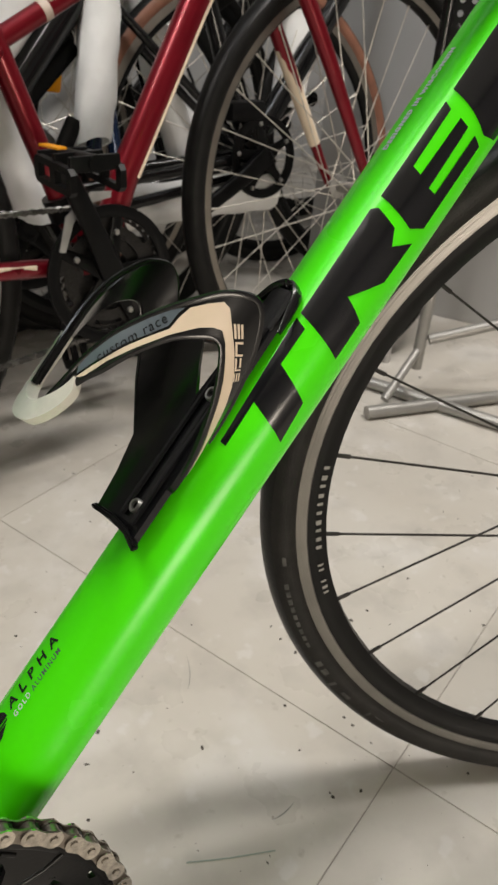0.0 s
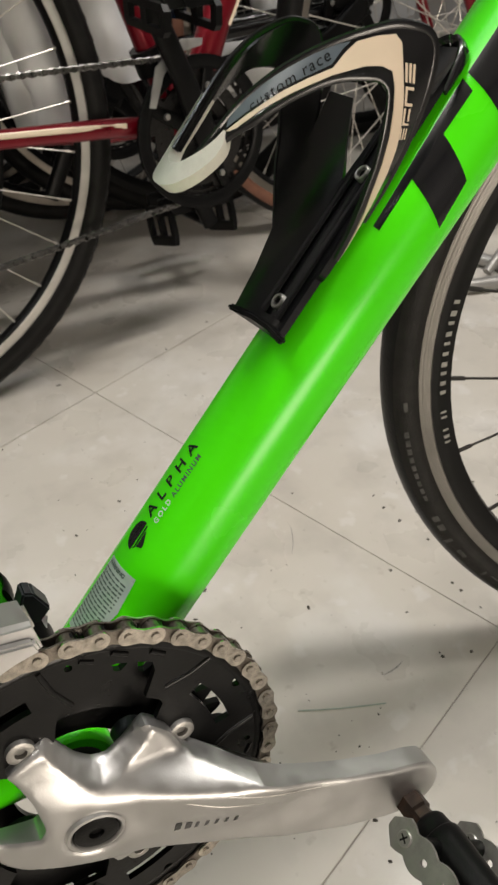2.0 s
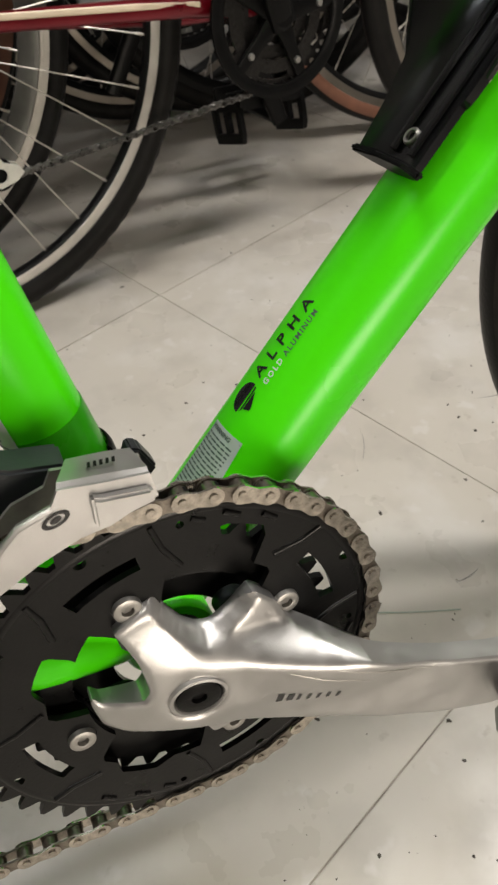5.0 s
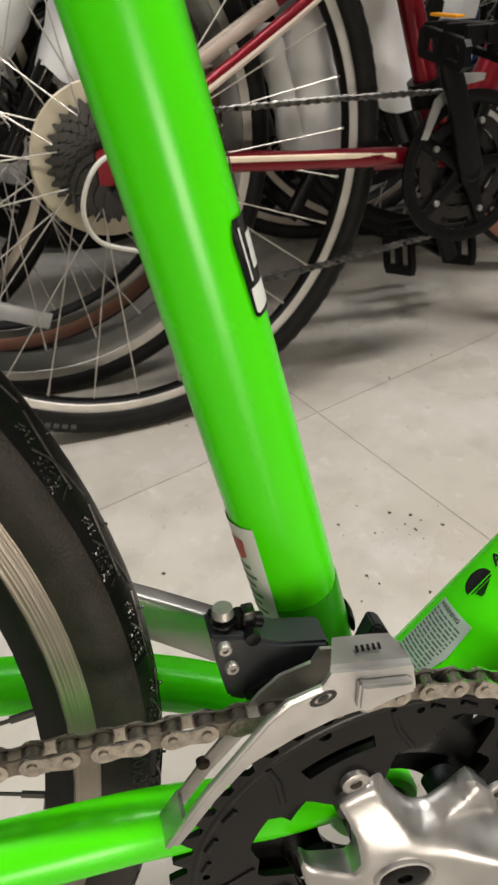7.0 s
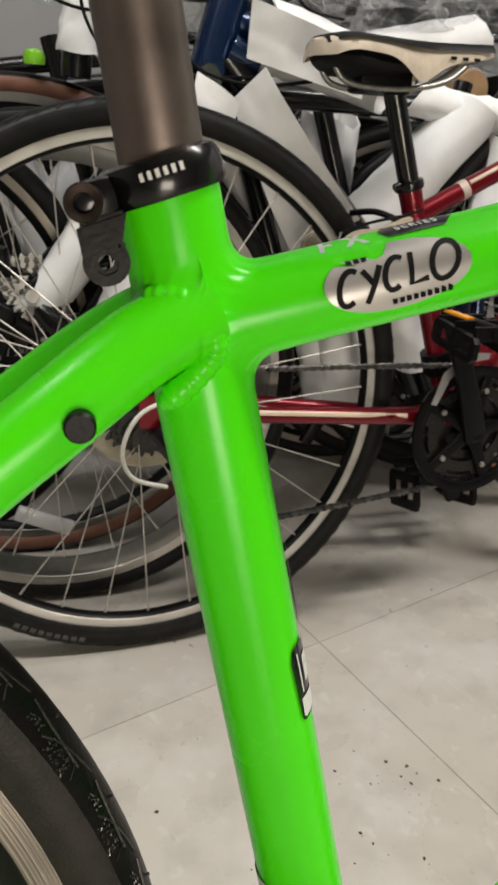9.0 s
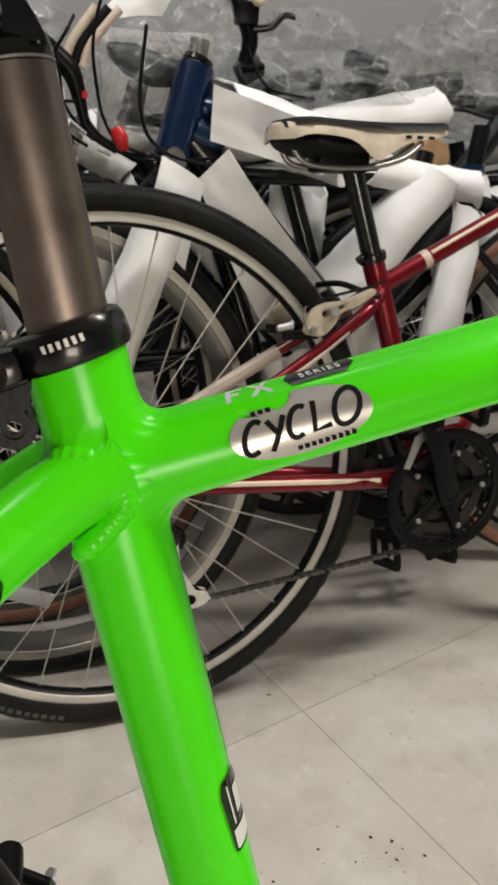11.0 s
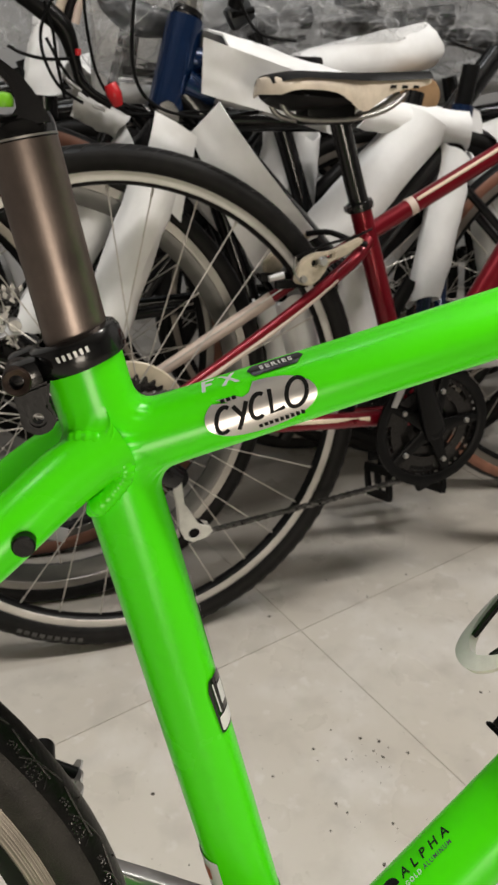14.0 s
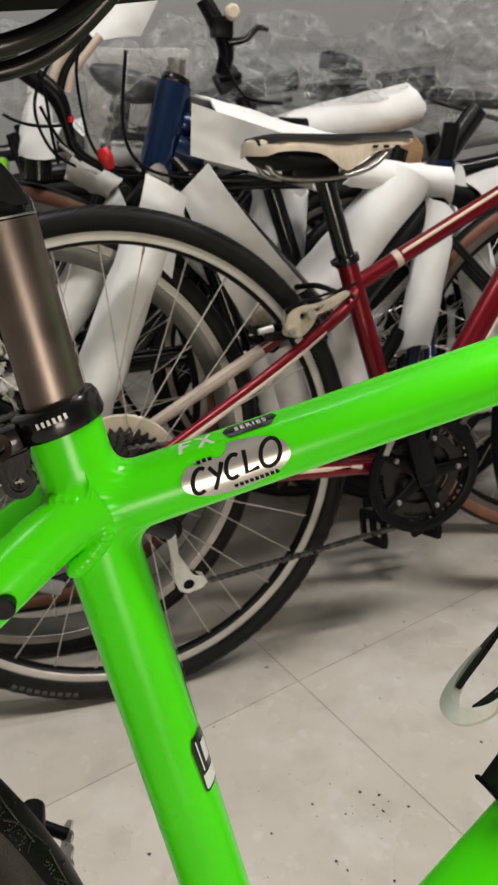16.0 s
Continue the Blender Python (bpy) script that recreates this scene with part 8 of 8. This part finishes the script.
def cables():
    ob = thing("cable_bundle", Matrix.Identity(4), "loops of black brake and gear cable", "cable")
    runs = [[(-0.036, 1.0, 0.925), (-0.041, 1.0, 0.909), (-0.048, 1.0, 0.871), (-0.044, 1.0, 0.822), (-0.036, 1.0, 0.786), (-0.016, 1.0, 0.757), (0.03, 1.01, 0.742)],
            [(-0.070, 1.01, 0.905), (-0.079, 1.0, 0.888), (-0.102, 1.0, 0.850), (-0.107, 1.0, 0.822), (-0.100, 1.0, 0.793), (-0.084, 1.0, 0.768), (-0.058, 1.0, 0.752)],
            [(-0.098, 1.0, 0.872), (-0.091, 1.0, 0.840), (-0.088, 1.0, 0.800), (-0.082, 1.0, 0.756)],
            [(-0.150, 1.0, 0.820), (-0.132, 1.0, 0.811), (-0.103, 1.0, 0.805), (-0.071, 1.0, 0.806)],
            [(-0.100, 1.0, 0.830), (-0.085, 1.0, 0.800), (-0.070, 1.0, 0.778), (-0.050, 1.0, 0.760)],
            [(-0.060, 1.01, 0.790), (-0.040, 1.0, 0.765), (-0.010, 1.0, 0.747), (0.020, 1.0, 0.738), (0.09, 1.0, 0.742), (0.14, 1.0, 0.744)]]
    for r in runs:
        part("cable", curved(r, 0.0022, 6, n=8), BLACK_PLASTIC, ob)
    part("red_sleeve", curved([(-0.021, 0.992, 0.776), (-0.016, 0.990, 0.764), (-0.011, 0.992, 0.750)], [0.0085, 0.0105, 0.0065], 4, n=12), RED_PLASTIC, ob, "red plastic cable clip")
    part("red_tip", tube([(-0.060, 1.0, 0.818), (-0.060, 1.0, 0.810)], 0.004, n=10), RED_PLASTIC, ob)
    for a, b in (((-0.079, 0.995, 0.782), (-0.060, 0.995, 0.767)), ((-0.046, 0.995, 0.750), (-0.029, 0.995, 0.743))):
        part("cable_tip", tube([a, b], 0.0026, n=8), ALLOY, ob)
    for off, mat in ((0.0, SADDLE_CREAM), (0.016, BLACK_PLASTIC), (0.030, STAY_CREAM)):
        part("housing", curved([(-0.040 + off, 1.04, 0.920), (-0.057 + off * 0.9, 1.04, 0.899), (-0.074 + off * 0.8, 1.04, 0.875), (-0.084 + off * 0.8, 1.04, 0.848)], 0.0062, 4, n=12), mat, ob, "thick cable housing")
    g = thing("handlebar", Matrix.Identity(4), "black handlebar of a bicycle behind", "handlebar")
    part("bar", curved([(-0.19, 1.0, 0.93), (-0.145, 1.02, 0.894), (-0.104, 1.02, 0.866), (-0.075, 1.02, 0.840), (-0.064, 1.02, 0.800), (-0.055, 1.02, 0.772), (-0.018, 1.02, 0.748)], [0.012, 0.013, 0.014, 0.013, 0.008, 0.007, 0.006], 4, n=14), BLACK_PLASTIC, g)
    part("bottle_top", lathe(bmesh.new(), [(0, -0.010), (0.014, -0.010), (0.015, 0.0), (0.011, 0.008), (0, 0.010)], 20), LIME, g, "lime green plastic cap", pose(-0.168, 1.12, 0.748, 90, 0, 0))


cables()


def small_things():
    ob = thing("wheel_reflector", Matrix.Identity(4), "pale grey reflector between spokes", "reflector")
    part("plate", box(bmesh.new(), -0.045, 0.045, -0.004, 0.004, -0.0125, 0.0125, 0.003), make_material("pale_reflector", (0.5, 0.5, 0.5), 0.25, vary=0.1), ob)
    ob.matrix_basis = pose(-0.178, 0.94, 0.105, -8, 24, 3)
    ob = thing("paper_tube_end", Matrix.Identity(4), "round brown cardboard end behind the saddle", "cardboard tube")
    part("disc", lathe(bmesh.new(), [(0, -0.02), (0.03, -0.02), (0.032, -0.015), (0.032, 0.05), (0, 0.05)], 28), CORK, ob, "", pose(0.56, 1.25, 0.752))
    ob = thing("side_light", Matrix.Identity(4), "orange plastic reflector in the dark", "reflector")
    part("lens", box(bmesh.new(), -0.016, 0.016, -0.006, 0.006, -0.028, 0.028, 0.005), ORANGE, ob, "", pose(0.534, 1.25, 0.503, 0, 10, 0))
    ob = thing("partition_wall", Matrix.Identity(4), "smooth light grey standing partition panel", "partition", kind="structure")
    d = Vector((1.62, 0.52, 0)) - Vector((1.16, 1.28, 0))
    part("board", box(bmesh.new(), -0.35, 0.75, 0.0, 0.03, 0.0, 1.55, 0.004), PANEL, ob, "", pose(1.36, 0.99, 0, 0, 0, math.degrees(math.atan2(d.y, d.x))))
    st = thing("floor_stand", Matrix.Identity(4), "grey tubular bicycle display stand", "stand")
    part("post", tube([(1.02, 0.73, 0.06), (1.02, 0.73, 0.32)], 0.011, n=14), GREY_TUBE, st)
    part("foot", tube([(0.88, 0.70, 0.013), (1.34, 0.58, 0.013)], 0.012, n=14), GREY_TUBE, st)
    part("foot", tube([(0.93, 0.86, 0.013), (1.12, 0.46, 0.013)], 0.012, n=14), GREY_TUBE, st)
    part("brace", tube([(1.02, 0.73, 0.10), (0.92, 0.70, 0.03)], 0.008, n=12), GREY_TUBE, st)
    part("arm", tube([(1.03, 0.72, 0.12), (1.22, 0.60, 0.19)], 0.010, n=14), GREY_TUBE, st)
    b = thing("perforated_basket", Matrix.Identity(4), "black perforated metal basket", "basket")
    holes = [circle(0.012 + 0.020 * i, 0.012 + 0.020 * j, 0.0052, 8) for i in range(11) for j in range(15)]
    part("front_sheet", plate([(0, 0), (0.225, 0), (0.225, 0.305), (0, 0.305)], holes, 0, 0.0016), BLACK_PLASTIC, b, "black sheet with rows of round holes", pose(1.085, 0.86, 0.43, 0, 0, -40))
    part("rim", tube([(1.075, 0.862, 0.42), (1.078, 0.865, 0.62), (1.079, 0.866, 0.76)], 0.011, n=12), BLACK_GLOSS, b)
    part("leg", tube([(1.075, 0.862, 0.0), (1.075, 0.862, 0.42)], 0.008, n=12), ALLOY, b)


small_things()


# ---- floor tiles ----
def tiles():
    bm = box(bmesh.new(), 0.0006, TILE - 0.0006, 0.0006, TILE - 0.0006, -0.012, 0.0, 0.0006)
    me = mesh_of("tile", bm, FLOOR, False)
    ang = math.degrees(math.atan2(T2.y, T2.x))
    for i in range(-7, 8):
        for j in range(-7, 8):
            p = CORNER + T2 * (TILE * i) + T1 * (TILE * j)
            m = pose(p.x, p.y, 0, 0, 0, ang)
            corners = [p + T1 * (TILE * a) + T2 * (TILE * b) for a in (0, 1) for b in (0, 1)]
            if all(x0 < c.x < x1 and y0 < c.y < y1 for c in corners):
                part("tile", me, None, floor, "", m)
            elif any(x0 < c.x < x1 and y0 < c.y < y1 for c in corners):
                bm = box(bmesh.new(), 0.0007, TILE - 0.0007, 0.0007, TILE - 0.0007, -0.012, 0.0)
                bm.transform(m)
                for co, no in (((x0, 0, 0), (-1, 0, 0)), ((x1, 0, 0), (1, 0, 0)), ((0, y0, 0), (0, -1, 0)), ((0, y1, 0), (0, 1, 0))):
                    bmesh.ops.bisect_plane(bm, geom=bm.verts[:] + bm.edges[:] + bm.faces[:], plane_co=co, plane_no=no, clear_outer=True)
                part("tile", bm, FLOOR, floor, smooth=False)


tiles()


# ---- grit and scuffs on the floor ----
def grit():
    rnd = random.Random(11)
    bm = bmesh.new()

    def crumb(x, y, r):
        n = rnd.randint(5, 8)
        ring = []
        stretch, turn = rnd.uniform(0.45, 1.0), rnd.uniform(0, 3.14)
        for k in range(n):
            a = 2 * math.pi * k / n
            q = r * rnd.uniform(0.6, 1.2)
            u, v = q * math.cos(a), q * math.sin(a) * stretch
            ring.append(bm.verts.new((x + u * math.cos(turn) - v * math.sin(turn), y + u * math.sin(turn) + v * math.cos(turn), 0.0002)))
        top = bm.verts.new((x, y, 0.0002 + r * rnd.uniform(0.15, 0.5)))
        for k in range(n):
            bm.faces.new((ring[k], ring[(k + 1) % n], top))
    for x, y in ((0.561, 0.324), (0.383, 0.257), (0.432, 0.198), (0.431, 0.211), (0.363, 0.203), (0.499, 0.091), (0.361, 0.148), (0.437, 0.363), (0.476, 0.368), (0.162, 0.502), (0.199, 0.477), (0.173, 0.402), (0.145, 0.384), (0.350, 0.783), (0.164, 0.417)):
        crumb(x, y, rnd.uniform(0.0016, 0.0034))
    for k in range(420):
        crumb(rnd.uniform(-0.5, 1.2), rnd.uniform(-0.35, 0.85), min(0.0042, 0.0005 + rnd.expovariate(1 / 0.0009)))
    for k in range(7):
        cx, cy = rnd.uniform(-0.1, 0.9), rnd.uniform(-0.1, 0.5)
        for j in range(9):
            crumb(rnd.gauss(cx, 0.03), rnd.gauss(cy, 0.02), min(0.003, 0.0005 + rnd.expovariate(1 / 0.0009)))
    tagged(part("floor_grit", bm, SPECK, None), "dark crumbs of dirt scattered over the tiles", "dirt", kind="stuff")
    bm = bmesh.new()
    for k in range(5):
        x, y, a, length = rnd.uniform(-0.2, 1.0), rnd.uniform(-0.25, 0.7), rnd.uniform(-0.5, 0.9), rnd.uniform(0.02, 0.09)
        w = rnd.uniform(0.0003, 0.0008)
        row = []
        for i in range(7):
            u = i / 6
            px, py = x + length * u * math.cos(a + 0.3 * u), y + length * u * math.sin(a + 0.3 * u)
            h = w * math.sin(math.pi * (0.05 + 0.9 * u))
            row.append((bm.verts.new((px, py + h, 0.0003)), bm.verts.new((px, py - h, 0.0003))))
        for p, q in zip(row, row[1:]):
            bm.faces.new((p[0], p[1], q[1], q[0]))
    tagged(part("floor_scuff", bm, make_material("grey_scuff", (0.20, 0.19, 0.18), 0.6, vary=0.3, scale=200), None), "thin grey scuff marks on the tiles", "scuff", kind="stuff")


grit()


def floor_thread():
    ob = thing("thread", Matrix.Identity(4), "thin pale green thread lying on the floor tiles", "thread")
    part("strand", curved([(0.204, 0.161, 0.0012), (0.238, 0.145, 0.0012), (0.28, 0.128, 0.0012)], 0.0007, 6, n=6), make_material("pale_thread", (0.28, 0.34, 0.29), 0.7, vary=0.1), ob)


floor_thread()
